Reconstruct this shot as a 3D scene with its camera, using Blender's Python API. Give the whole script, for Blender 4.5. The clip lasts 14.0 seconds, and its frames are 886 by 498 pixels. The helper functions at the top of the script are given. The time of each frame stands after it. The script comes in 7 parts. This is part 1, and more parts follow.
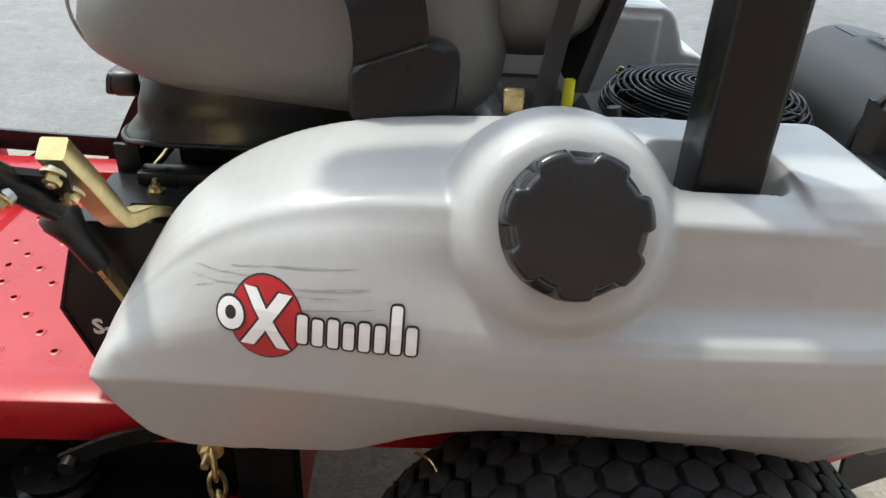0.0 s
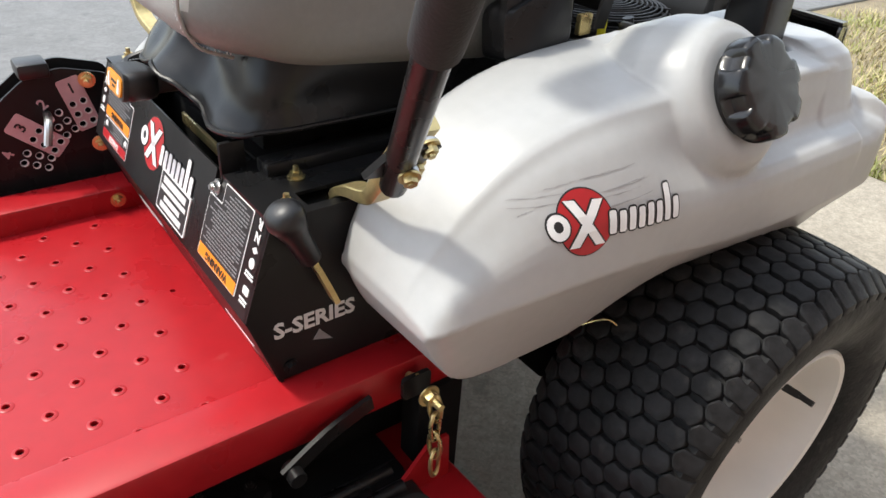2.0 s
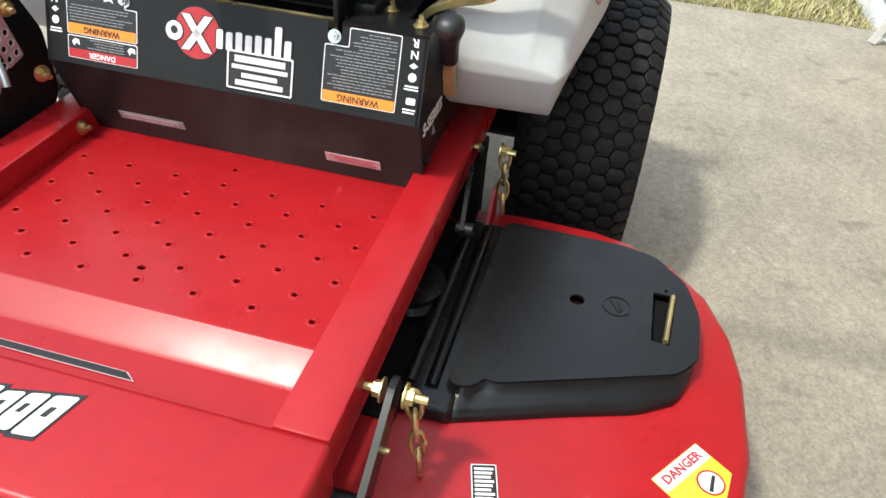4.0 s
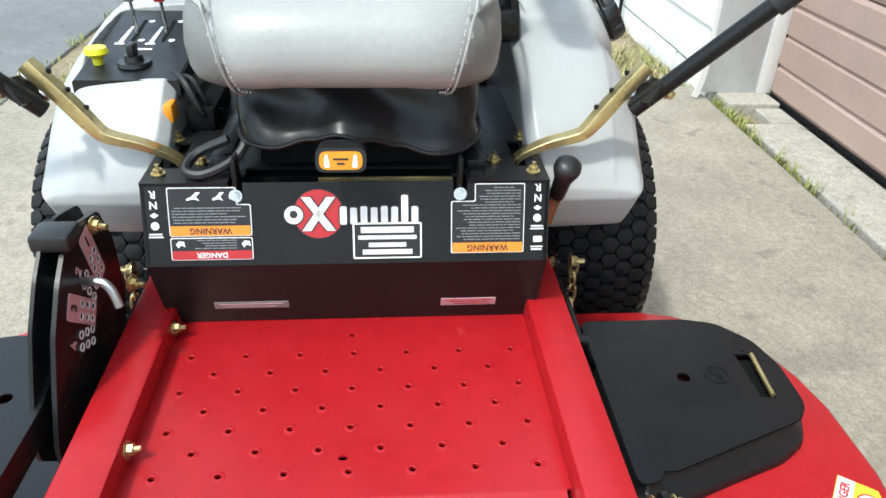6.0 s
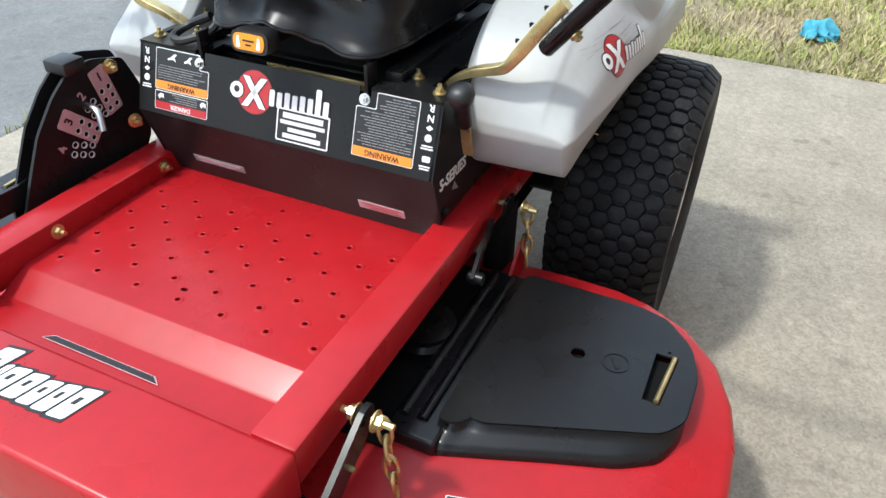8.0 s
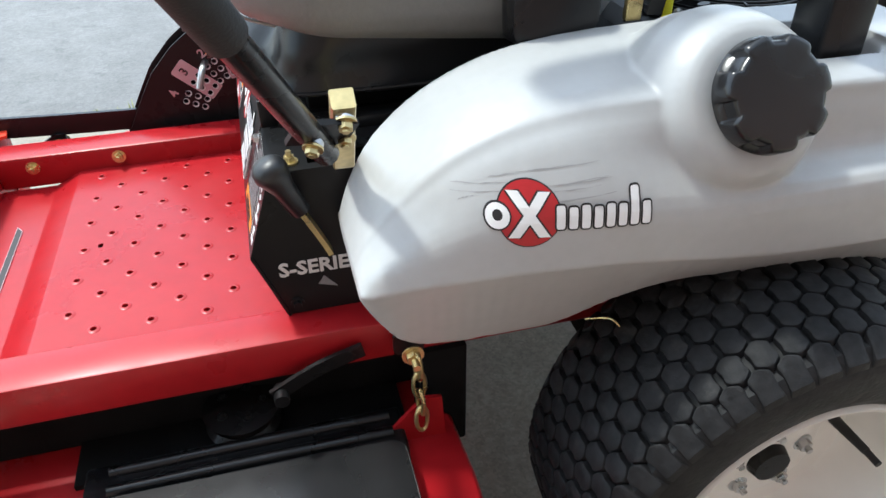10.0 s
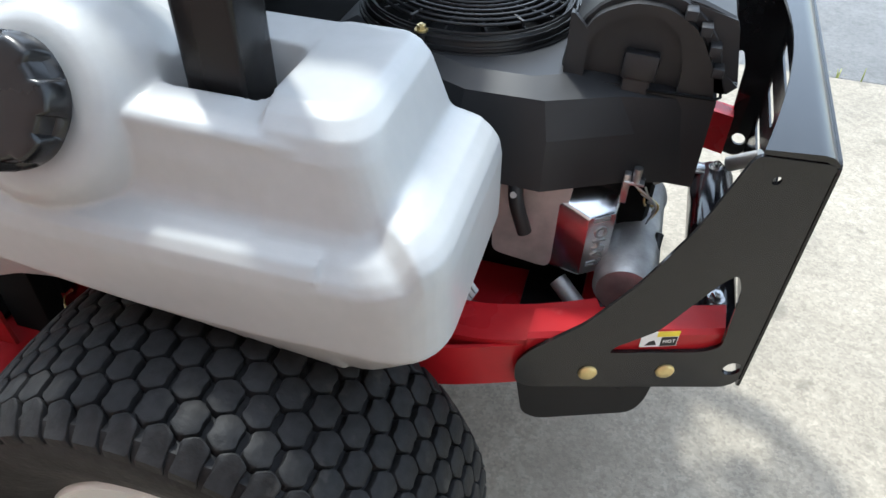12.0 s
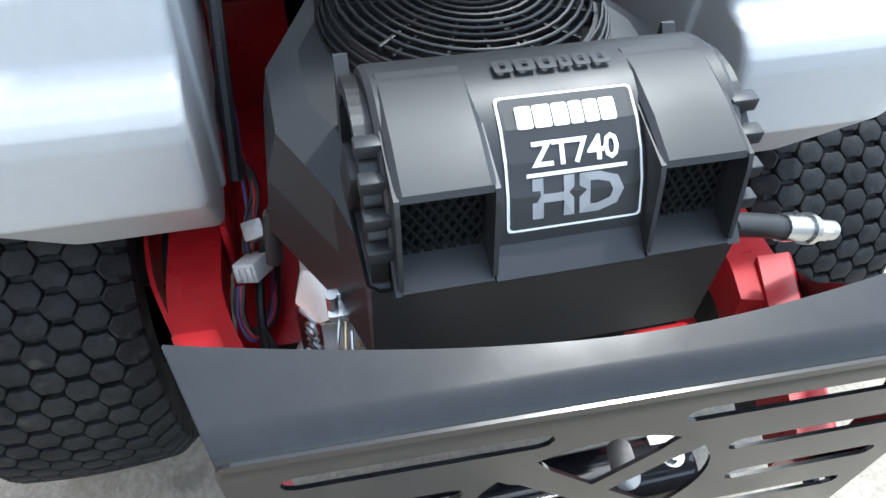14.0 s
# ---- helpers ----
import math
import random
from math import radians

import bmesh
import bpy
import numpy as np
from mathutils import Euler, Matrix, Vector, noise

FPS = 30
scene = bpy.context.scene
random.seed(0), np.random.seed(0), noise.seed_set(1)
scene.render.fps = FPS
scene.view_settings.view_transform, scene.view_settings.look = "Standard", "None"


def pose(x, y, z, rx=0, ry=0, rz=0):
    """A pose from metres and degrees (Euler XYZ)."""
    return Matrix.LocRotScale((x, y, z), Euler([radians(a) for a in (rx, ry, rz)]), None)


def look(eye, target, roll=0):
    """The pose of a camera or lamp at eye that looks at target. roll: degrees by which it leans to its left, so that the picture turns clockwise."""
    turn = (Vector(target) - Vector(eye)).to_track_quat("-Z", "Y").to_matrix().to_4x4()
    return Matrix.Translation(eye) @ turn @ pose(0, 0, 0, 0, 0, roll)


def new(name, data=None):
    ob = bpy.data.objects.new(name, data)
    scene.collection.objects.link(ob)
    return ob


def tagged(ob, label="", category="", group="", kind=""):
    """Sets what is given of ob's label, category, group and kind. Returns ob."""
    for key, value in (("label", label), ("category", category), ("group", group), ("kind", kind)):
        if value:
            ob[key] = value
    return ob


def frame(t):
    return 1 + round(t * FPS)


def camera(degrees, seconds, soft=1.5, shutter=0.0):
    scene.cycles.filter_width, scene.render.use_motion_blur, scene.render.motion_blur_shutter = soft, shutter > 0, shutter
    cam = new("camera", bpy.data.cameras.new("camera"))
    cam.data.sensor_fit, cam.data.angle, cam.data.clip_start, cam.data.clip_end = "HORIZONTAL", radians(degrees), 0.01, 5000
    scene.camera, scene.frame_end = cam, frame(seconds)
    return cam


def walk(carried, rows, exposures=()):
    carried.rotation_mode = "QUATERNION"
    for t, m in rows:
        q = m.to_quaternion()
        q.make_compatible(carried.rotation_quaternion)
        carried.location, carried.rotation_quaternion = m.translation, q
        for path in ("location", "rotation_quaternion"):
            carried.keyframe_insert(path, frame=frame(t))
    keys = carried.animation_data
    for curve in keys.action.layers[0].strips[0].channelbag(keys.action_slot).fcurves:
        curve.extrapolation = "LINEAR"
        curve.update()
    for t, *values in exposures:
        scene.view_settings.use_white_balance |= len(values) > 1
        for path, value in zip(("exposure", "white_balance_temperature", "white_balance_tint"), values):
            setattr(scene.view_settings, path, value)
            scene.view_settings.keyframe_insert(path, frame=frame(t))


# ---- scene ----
cam = camera(63.5, 14.0)
# seconds, stops, kelvin, tint
LIGHT = [
    (0.0, 1.67, 6500, 2),
    (2.0, 1.70, 6600, 6),
    (5.0, 1.62, 6300, -1),
    (6.5, 1.64, 6100, -1),
    (7.5, 1.60, 6100, 2),
    (10.5, 1.92, 5950, 1),
    (12.0, 2.04, 5980, 3),
    (14.0, 2.30, 5780, 3),
]
PATH = [
    (0, (-0.017, -0.946, 1.078), (0.043, 0.772, 0.057), 2.9),
    (0.5, (-0.141, -0.902, 1.079), (0.115, 0.794, 0.05), 5.7),
    (1, (-0.283, -0.946, 1.08), (0.237, 0.691, 0.056), 5.6),
    (1.5, (-0.421, -0.918, 1.072), (0.386, 0.623, 0.085), 3.3),
    (2, (-0.623, -0.867, 1.072), (0.427, 0.457, 0.001), 3.9),
    (2.5, (-0.869, -0.852, 1.081), (0.379, 0.226, -0.05), 0.7),
    (2.7, (-0.933, -0.825, 1.072), (0.386, 0.138, -0.083), 1.3),
    (4.8, (-1.319, -0.23, 1.101), (0.219, -0.137, -0.174), 0.4),
    (5, (-1.32, -0.15, 1.11), (0.231, -0.097, -0.152), -1.3),
    (5.5, (-1.296, -0.041, 1.146), (0.304, -0.129, -0.05), 0.9),
    (6, (-1.294, -0.051, 1.165), (0.395, -0.209, 0.104), 1.9),
    (6.5, (-1.322, -0.178, 1.149), (0.377, -0.172, 0.094), 0.9),
    (7, (-1.33, -0.34, 1.134), (0.349, -0.146, 0.065), 1.7),
    (7.5, (-1.351, -0.514, 1.129), (0.285, -0.201, 0.023), 1.4),
    (7.7, (-1.329, -0.586, 1.141), (0.256, -0.136, 0.007), 1.3),
    (9.8, (-0.457, -1.032, 1.116), (0.036, 0.502, -0.069), -0.6),
    (10, (-0.366, -1.02, 1.111), (0.037, 0.548, -0.063), -0.7),
    (10.5, (-0.151, -1.017, 1.13), (0.056, 0.586, -0.048), -0.6),
    (11, (0.085, -1.035, 1.126), (0.09, 0.553, -0.09), -2.6),
    (11.5, (0.333, -0.96, 1.108), (0.142, 0.584, -0.15), -2.4),
    (12, (0.573, -0.876, 1.127), (0.188, 0.573, -0.196), 1.9),
    (12.5, (0.751, -0.739, 1.125), (0.139, 0.581, -0.247), 2.2),
    (13, (0.863, -0.522, 1.128), (0.034, 0.599, -0.306), 2.1),
    (13.5, (0.975, -0.351, 1.141), (-0.115, 0.433, -0.341), 5.4),
    (14, (0.963, -0.176, 1.143), (-0.258, 0.184, -0.399), 4.2),
]
walk(cam, [(t, look(eye, target, roll)) for t, eye, target, roll in PATH], LIGHT)
from mathutils.bvhtree import BVHTree
# ---- world and sun ----
world = bpy.data.worlds.new("world")
scene.world = world
world.use_nodes = True
wn = world.node_tree
sky = wn.nodes.new("ShaderNodeTexSky")
sky.sky_type = "NISHITA"
sky.sun_disc = False
sky.sun_elevation = radians(60)
sky.sun_rotation = radians(-44)
sky.air_density, sky.dust_density, sky.ozone_density = 1.0, 2.0, 1.0
background = wn.nodes["Background"]
background.inputs["Strength"].default_value = 0.15
# thin even haze over the whole sky
haze = wn.nodes.new("ShaderNodeMix")
haze.data_type = "RGBA"
haze.inputs[0].default_value = 0.55
haze.inputs[7].default_value = (3.6, 3.7, 3.9, 1)
wn.links.new(sky.outputs[0], haze.inputs[6])
wn.links.new(haze.outputs[2], background.inputs[0])
sun_data = bpy.data.lights.new("sun", "SUN")
sun_data.energy, sun_data.angle, sun_data.color = 1.15, radians(4.5), (1.0, 0.95, 0.89)
sun = new("sun", sun_data)
sun.matrix_basis = look((-2.0, 2.07, 5.0), (0, 0, 0))


# ---- materials ----
def mat(name, color, rough=0.5, metal=0.0, grain=(), bump=(), spread=0.0, coat=0.0, worn=None):
    """grain: (scale, dark factor, light factor) noise layers on the colour; bump: (scale, strength, metres) noise relief;
    spread: how far the roughness varies; worn: (colour, scale, threshold) patches."""
    m = bpy.data.materials.new(name)
    m.use_nodes = True
    nt = m.node_tree
    bsdf = nt.nodes["Principled BSDF"]
    bsdf.inputs["Roughness"].default_value, bsdf.inputs["Metallic"].default_value = rough, metal
    bsdf.inputs["Coat Weight"].default_value = coat
    bsdf.inputs["Coat Roughness"].default_value = 0.12
    bsdf.inputs["Base Color"].default_value = (*color, 1)
    geo = nt.nodes.new("ShaderNodeTexCoord")
    last = None
    for scale, low, high in grain:
        n = nt.nodes.new("ShaderNodeTexNoise")
        n.inputs["Scale"].default_value, n.inputs["Detail"].default_value = scale, 5.0
        nt.links.new(geo.outputs["Object"], n.inputs["Vector"])
        r = nt.nodes.new("ShaderNodeMapRange")
        r.inputs["From Min"].default_value, r.inputs["From Max"].default_value = 0.3, 0.7
        r.inputs["To Min"].default_value, r.inputs["To Max"].default_value = low, high
        nt.links.new(n.outputs["Fac"], r.inputs["Value"])
        mix = nt.nodes.new("ShaderNodeMix")
        mix.data_type, mix.blend_type = "RGBA", "MULTIPLY"
        mix.inputs[0].default_value = 1.0
        if last:
            nt.links.new(last, mix.inputs[6])
        else:
            mix.inputs[6].default_value = (*color, 1)
        nt.links.new(r.outputs[0], mix.inputs[7])
        last = mix.outputs[2]
    if worn:
        n = nt.nodes.new("ShaderNodeTexNoise")
        n.inputs["Scale"].default_value, n.inputs["Detail"].default_value = worn[1], 8.0
        nt.links.new(geo.outputs["Object"], n.inputs["Vector"])
        r = nt.nodes.new("ShaderNodeMapRange")
        r.inputs["From Min"].default_value, r.inputs["From Max"].default_value = worn[2], worn[2] + 0.12
        nt.links.new(n.outputs["Fac"], r.inputs["Value"])
        mix = nt.nodes.new("ShaderNodeMix")
        mix.data_type = "RGBA"
        nt.links.new(r.outputs[0], mix.inputs[0])
        if last:
            nt.links.new(last, mix.inputs[6])
        else:
            mix.inputs[6].default_value = (*color, 1)
        mix.inputs[7].default_value = (*worn[0], 1)
        last = mix.outputs[2]
    if last:
        nt.links.new(last, bsdf.inputs["Base Color"])
    if spread:
        n = nt.nodes.new("ShaderNodeTexNoise")
        n.inputs["Scale"].default_value, n.inputs["Detail"].default_value = 9.0, 6.0
        nt.links.new(geo.outputs["Object"], n.inputs["Vector"])
        r = nt.nodes.new("ShaderNodeMapRange")
        r.inputs["From Min"].default_value, r.inputs["From Max"].default_value = 0.3, 0.7
        r.inputs["To Min"].default_value, r.inputs["To Max"].default_value = max(0.02, rough - spread), min(1.0, rough + spread)
        nt.links.new(n.outputs["Fac"], r.inputs["Value"])
        nt.links.new(r.outputs[0], bsdf.inputs["Roughness"])
    normal = None
    for scale, strength, depth in bump:
        n = nt.nodes.new("ShaderNodeTexNoise")
        n.inputs["Scale"].default_value, n.inputs["Detail"].default_value = scale, 3.0
        nt.links.new(geo.outputs["Object"], n.inputs["Vector"])
        b = nt.nodes.new("ShaderNodeBump")
        b.inputs["Strength"].default_value, b.inputs["Distance"].default_value = strength, depth
        nt.links.new(n.outputs["Fac"], b.inputs["Height"])
        if normal:
            nt.links.new(normal, b.inputs["Normal"])
        normal = b.outputs["Normal"]
    if normal:
        nt.links.new(normal, bsdf.inputs["Normal"])
    return m


RED = mat("red_paint", (0.37, 0.010, 0.015), 0.32, 0, [(1.7, 0.88, 1.06), (40, 0.93, 1.04)], [(260, 0.04, 0.0008), (9, 0.05, 0.003)], 0.09, 0.0, worn=((0.42, 0.05, 0.05), 19, 0.70))
RED.node_tree.nodes["Principled BSDF"].inputs["Specular IOR Level"].default_value = 0.36
BLACK = mat("black_powder_coat", (0.012, 0.0118, 0.0122), 0.32, 0, [(6, 0.7, 1.3)], [(500, 0.12, 0.0006)], 0.08)
BLACK.node_tree.nodes["Principled BSDF"].inputs["Specular IOR Level"].default_value = 0.2
SATIN = mat("black_steel", (0.010, 0.0098, 0.0100), 0.26, 0, [(5, 0.75, 1.25)], [(400, 0.04, 0.0004), (6, 0.05, 0.003)], 0.06)
SATIN.node_tree.nodes["Principled BSDF"].inputs["Specular IOR Level"].default_value = 0.28
COVER = mat("grey_black_plastic", (0.0075, 0.0075, 0.0082), 0.30, 0, [(6, 0.85, 1.15), (90, 0.9, 1.08)], [(600, 0.2, 0.0005)], 0.08)
COVER.node_tree.nodes["Principled BSDF"].inputs["Specular IOR Level"].default_value = 0.36
PLASTIC = mat("black_plastic", (0.010, 0.010, 0.0108), 0.42, 0, [(8, 0.8, 1.3), (90, 0.85, 1.1)], [(700, 0.25, 0.0005)], 0.08)
CAP = mat("glossy_black_plastic", (0.009, 0.009, 0.0098), 0.27, 0, [(8, 0.8, 1.3), (90, 0.85, 1.1)], [(500, 0.1, 0.0004)], 0.06)
SHROUD = mat("engine_plastic", (0.020, 0.0206, 0.0222), 0.44, 0, [(7, 0.85, 1.2)], [(650, 0.1, 0.0004)], 0.06)
SHROUD.node_tree.nodes["Principled BSDF"].inputs["Specular IOR Level"].default_value = 0.36
GUARD = mat("black_gloss_steel", (0.010, 0.010, 0.0105), 0.18, 0, [(5, 0.75, 1.25), (60, 0.85, 1.15)], [(400, 0.03, 0.0003), (6, 0.06, 0.003)], 0.07)
GUARD.node_tree.nodes["Principled BSDF"].inputs["Specular IOR Level"].default_value = 0.42
SCUFF = mat("grey_scuff", (0.30, 0.30, 0.295), 0.5, 0, [(60, 0.9, 1.1)])
# near-black for dark parts and for shade painted into hollows and gaps
DARK = mat("black_and_painted_shade", (0.006, 0.006, 0.006), 0.9, 0, [(20, 0.6, 1.3)])
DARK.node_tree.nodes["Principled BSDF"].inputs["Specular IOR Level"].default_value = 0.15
GREY = mat("grey_tank_plastic", (0.405, 0.408, 0.402), 0.36, 0, [(4, 0.96, 1.03), (60, 0.97, 1.02)], [(480, 0.1, 0.0005), (14, 0.05, 0.004)], 0.06)
VINYL = mat("grey_vinyl", (0.33, 0.33, 0.315), 0.45, 0, [(5, 0.92, 1.05), (120, 0.95, 1.03)], [(220, 0.35, 0.0012), (18, 0.1, 0.004)], 0.06)
SIDE_VINYL = mat("dark_grey_vinyl", (0.165, 0.162, 0.153), 0.45, 0, [(5, 0.92, 1.05), (120, 0.95, 1.03)], [(220, 0.35, 0.0012), (18, 0.1, 0.004)], 0.06)
SKIRT = mat("black_vinyl", (0.0075, 0.0075, 0.008), 0.30, 0, [(5, 0.7, 1.4)], [(260, 0.12, 0.0008), (9, 0.25, 0.008)], 0.08)
SKIRT.node_tree.nodes["Principled BSDF"].inputs["Specular IOR Level"].default_value = 0.3
RUBBER = mat("tyre_rubber", (0.0115, 0.0115, 0.012), 0.62, 0, [(12, 0.7, 1.5), (90, 0.7, 1.4)], [(160, 0.45, 0.0016), (45, 0.3, 0.004)], 0.14, worn=((0.040, 0.038, 0.035), 30, 0.62))
RUBBER.node_tree.nodes["Principled BSDF"].inputs["Specular IOR Level"].default_value = 0.2
ZINC = mat("yellow_zinc", (0.62, 0.50, 0.24), 0.3, 0.85, [(18, 0.75, 1.15), (120, 0.9, 1.1)], [(300, 0.08, 0.0006)], 0.12)
STEEL = mat("bare_steel", (0.55, 0.55, 0.55), 0.28, 1.0, [(30, 0.8, 1.1)], [(200, 0.08, 0.0006)], 0.1)
CASTING = mat("grey_casting", (0.50, 0.45, 0.43), 0.5, 0.35, [(40, 0.8, 1.1)], [(300, 0.4, 0.001)], 0.1)
GLOSS = mat("glossy_black_enamel", (0.01, 0.01, 0.012), 0.14, 0, [(10, 0.8, 1.3)], [(60, 0.06, 0.001)], 0.04)
CHROME = mat("chrome_cover", (0.74, 0.74, 0.75), 0.2, 1.0, [(12, 0.9, 1.05)], [(50, 0.04, 0.001)], 0.06)
ALUMINIUM = mat("cast_aluminium", (0.42, 0.41, 0.40), 0.5, 0.8, [(40, 0.75, 1.1)], [(300, 0.4, 0.001)], 0.1)
RIM = mat("white_rim_paint", (0.74, 0.73, 0.69), 0.35, 0, [(8, 0.9, 1.03)], [(200, 0.05, 0.001)], 0.08, worn=((0.5, 0.48, 0.43), 40, 0.74))
WHITE = mat("white_decal", (0.8, 0.8, 0.79), 0.4, 0, [(60, 0.95, 1.02)])
DECAL_RED = mat("red_decal", (0.42, 0.015, 0.02), 0.35, 0, [(60, 0.92, 1.03)])
DECAL_BLACK = mat("black_decal", (0.012, 0.012, 0.013), 0.5, 0, [(60, 0.8, 1.2)])
DECAL_SILVER = mat("silver_decal", (0.66, 0.66, 0.65), 0.4, 0, [(60, 0.93, 1.04)])
DECAL_GREY = mat("grey_decal", (0.22, 0.22, 0.225), 0.35, 0, [(60, 0.9, 1.1)])
DECAL_ORANGE = mat("orange_decal", (0.85, 0.26, 0.02), 0.35, 0, [(60, 0.93, 1.03)])
DECAL_PINK = mat("pale_decal", (0.52, 0.34, 0.36), 0.4, 0, [(60, 0.9, 1.05)])
DECAL_YELLOW = mat("yellow_decal", (0.82, 0.66, 0.04), 0.35, 0, [(60, 0.93, 1.03)])
KNOB_YELLOW = mat("yellow_knob", (0.72, 0.68, 0.02), 0.35, 0, [(20, 0.9, 1.05)])
AMBER = mat("orange_plastic", (0.8, 0.3, 0.015), 0.3, 0, [(30, 0.85, 1.05)])
GRIP = mat("grip_foam", (0.014, 0.014, 0.015), 0.7, 0, [(14, 0.8, 1.3)], [(380, 0.5, 0.001)])
WIRE = mat("wire_sheath", (0.01, 0.01, 0.011), 0.5, 0, [(30, 0.8, 1.3)])
WIRE_RED = mat("red_wire", (0.35, 0.03, 0.03), 0.5, 0, [(30, 0.8, 1.2)])
WIRE_BLUE = mat("purple_wire", (0.08, 0.04, 0.16), 0.5, 0, [(30, 0.8, 1.2)])
NYLON = mat("white_nylon", (0.68, 0.68, 0.65), 0.5, 0, [(40, 0.9, 1.03)])
FLAG = mat("orange_red_decal", (0.75, 0.05, 0.02), 0.4, 0, [(40, 0.9, 1.05)])


def ground_mat(name, color, dark, aggregate, rough=0.85, relief=0.002, crack=0.0):
    """Mineral ground: broad stains, mid mottling, and single grains of stone."""
    m = mat(name, color, rough, 0, [(0.9, 0.82, 1.08), (5, 0.86, 1.08), (38, 0.86, 1.1)], [(60, 0.5, relief), (320, 0.6, relief * 0.5)], 0.05)
    nt = m.node_tree
    bsdf = nt.nodes["Principled BSDF"]
    old = bsdf.inputs["Base Color"].links[0].from_socket
    tc = nt.nodes.new("ShaderNodeTexCoord")
    v = nt.nodes.new("ShaderNodeTexVoronoi")
    v.inputs["Scale"].default_value = aggregate
    nt.links.new(tc.outputs["Object"], v.inputs["Vector"])
    sep = nt.nodes.new("ShaderNodeSeparateColor")
    nt.links.new(v.outputs["Color"], sep.inputs[0])
    r = nt.nodes.new("ShaderNodeMapRange")
    r.inputs["From Min"].default_value, r.inputs["From Max"].default_value = 0.0, 1.0
    r.inputs["To Min"].default_value, r.inputs["To Max"].default_value = 0.78, 1.16
    nt.links.new(sep.outputs[0], r.inputs["Value"])
    mix = nt.nodes.new("ShaderNodeMix")
    mix.data_type, mix.blend_type = "RGBA", "MULTIPLY"
    mix.inputs[0].default_value = 0.8
    nt.links.new(old, mix.inputs[6])
    nt.links.new(r.outputs[0], mix.inputs[7])
    stain = nt.nodes.new("ShaderNodeTexNoise")
    stain.inputs["Scale"].default_value, stain.inputs["Detail"].default_value = 2.3, 9.0
    nt.links.new(tc.outputs["Object"], stain.inputs["Vector"])
    sr = nt.nodes.new("ShaderNodeMapRange")
    sr.inputs["From Min"].default_value, sr.inputs["From Max"].default_value = 0.62, 0.8
    nt.links.new(stain.outputs["Fac"], sr.inputs["Value"])
    mix2 = nt.nodes.new("ShaderNodeMix")
    mix2.data_type = "RGBA"
    nt.links.new(sr.outputs[0], mix2.inputs[0])
    nt.links.new(mix.outputs[2], mix2.inputs[6])
    mix2.inputs[7].default_value = (*dark, 1)
    spot = nt.nodes.new("ShaderNodeTexNoise")
    spot.inputs["Scale"].default_value, spot.inputs["Detail"].default_value = 8.5, 4.0
    nt.links.new(tc.outputs["Object"], spot.inputs["Vector"])
    pr = nt.nodes.new("ShaderNodeMapRange")
    pr.inputs["From Min"].default_value, pr.inputs["From Max"].default_value = 0.63, 0.69
    pr.inputs["To Max"].default_value = 0.5
    nt.links.new(spot.outputs["Fac"], pr.inputs["Value"])
    mix3 = nt.nodes.new("ShaderNodeMix")
    mix3.data_type = "RGBA"
    nt.links.new(pr.outputs[0], mix3.inputs[0])
    nt.links.new(mix2.outputs[2], mix3.inputs[6])
    mix3.inputs[7].default_value = (dark[0] * 0.6, dark[1] * 0.6, dark[2] * 0.6, 1)
    nt.links.new(mix3.outputs[2], bsdf.inputs["Base Color"])
    return m


CONCRETE = ground_mat("concrete", (0.318, 0.282, 0.224), (0.22, 0.195, 0.155), 170)
CONCRETE_B = ground_mat("kerb_concrete", (0.42, 0.39, 0.34), (0.26, 0.23, 0.19), 150)
ASPHALT = ground_mat("asphalt", (0.155, 0.152, 0.146), (0.11, 0.108, 0.105), 140, 0.62, 0.004)
SOIL = ground_mat("dry_soil", (0.27, 0.22, 0.14), (0.13, 0.11, 0.06), 60, 0.95, 0.012)
SIDING = mat("white_siding_paint", (0.78, 0.78, 0.76), 0.55, 0, [(2, 0.9, 1.03), (25, 0.93, 1.02)], [(60, 0.2, 0.002)], 0.05, worn=((0.42, 0.38, 0.32), 7, 0.66))
TRIM = mat("white_trim_paint", (0.74, 0.72, 0.70), 0.5, 0, [(5, 0.9, 1.03)], [(80, 0.15, 0.001)], 0.05)
SHEET = mat("galvanised_sheet", (0.56, 0.57, 0.58), 0.45, 0.3, [(4, 0.88, 1.05), (30, 0.95, 1.03)], [(12, 0.15, 0.004)], 0.08)
BROWN = mat("brown_door_paint", (0.40, 0.28, 0.235), 0.5, 0, [(3, 0.9, 1.06), (60, 0.95, 1.04)], [(140, 0.1, 0.001)], 0.05)
LEAF = mat("grass_blade", (0.29, 0.31, 0.085), 0.6, 0, [(3, 0.6, 1.3), (60, 0.7, 1.3)])
STRAW = mat("dry_grass_blade", (0.50, 0.42, 0.22), 0.7, 0, [(3, 0.7, 1.25), (60, 0.7, 1.2)])
BLUE = mat("blue_cloth", (0.06, 0.30, 0.42), 0.8, 0, [(30, 0.7, 1.2)], [(120, 0.4, 0.002)])


# ---- building blocks ----
def part(name, bm, material, parent, label="", smooth=35, kind=""):
    """Links a bmesh as one mesh object under a thing or a part."""
    me = bpy.data.meshes.new(name)
    bmesh.ops.recalc_face_normals(bm, faces=bm.faces)
    bm.to_mesh(me)
    bm.free()
    return finish(name, me, material, parent, label, smooth, kind)


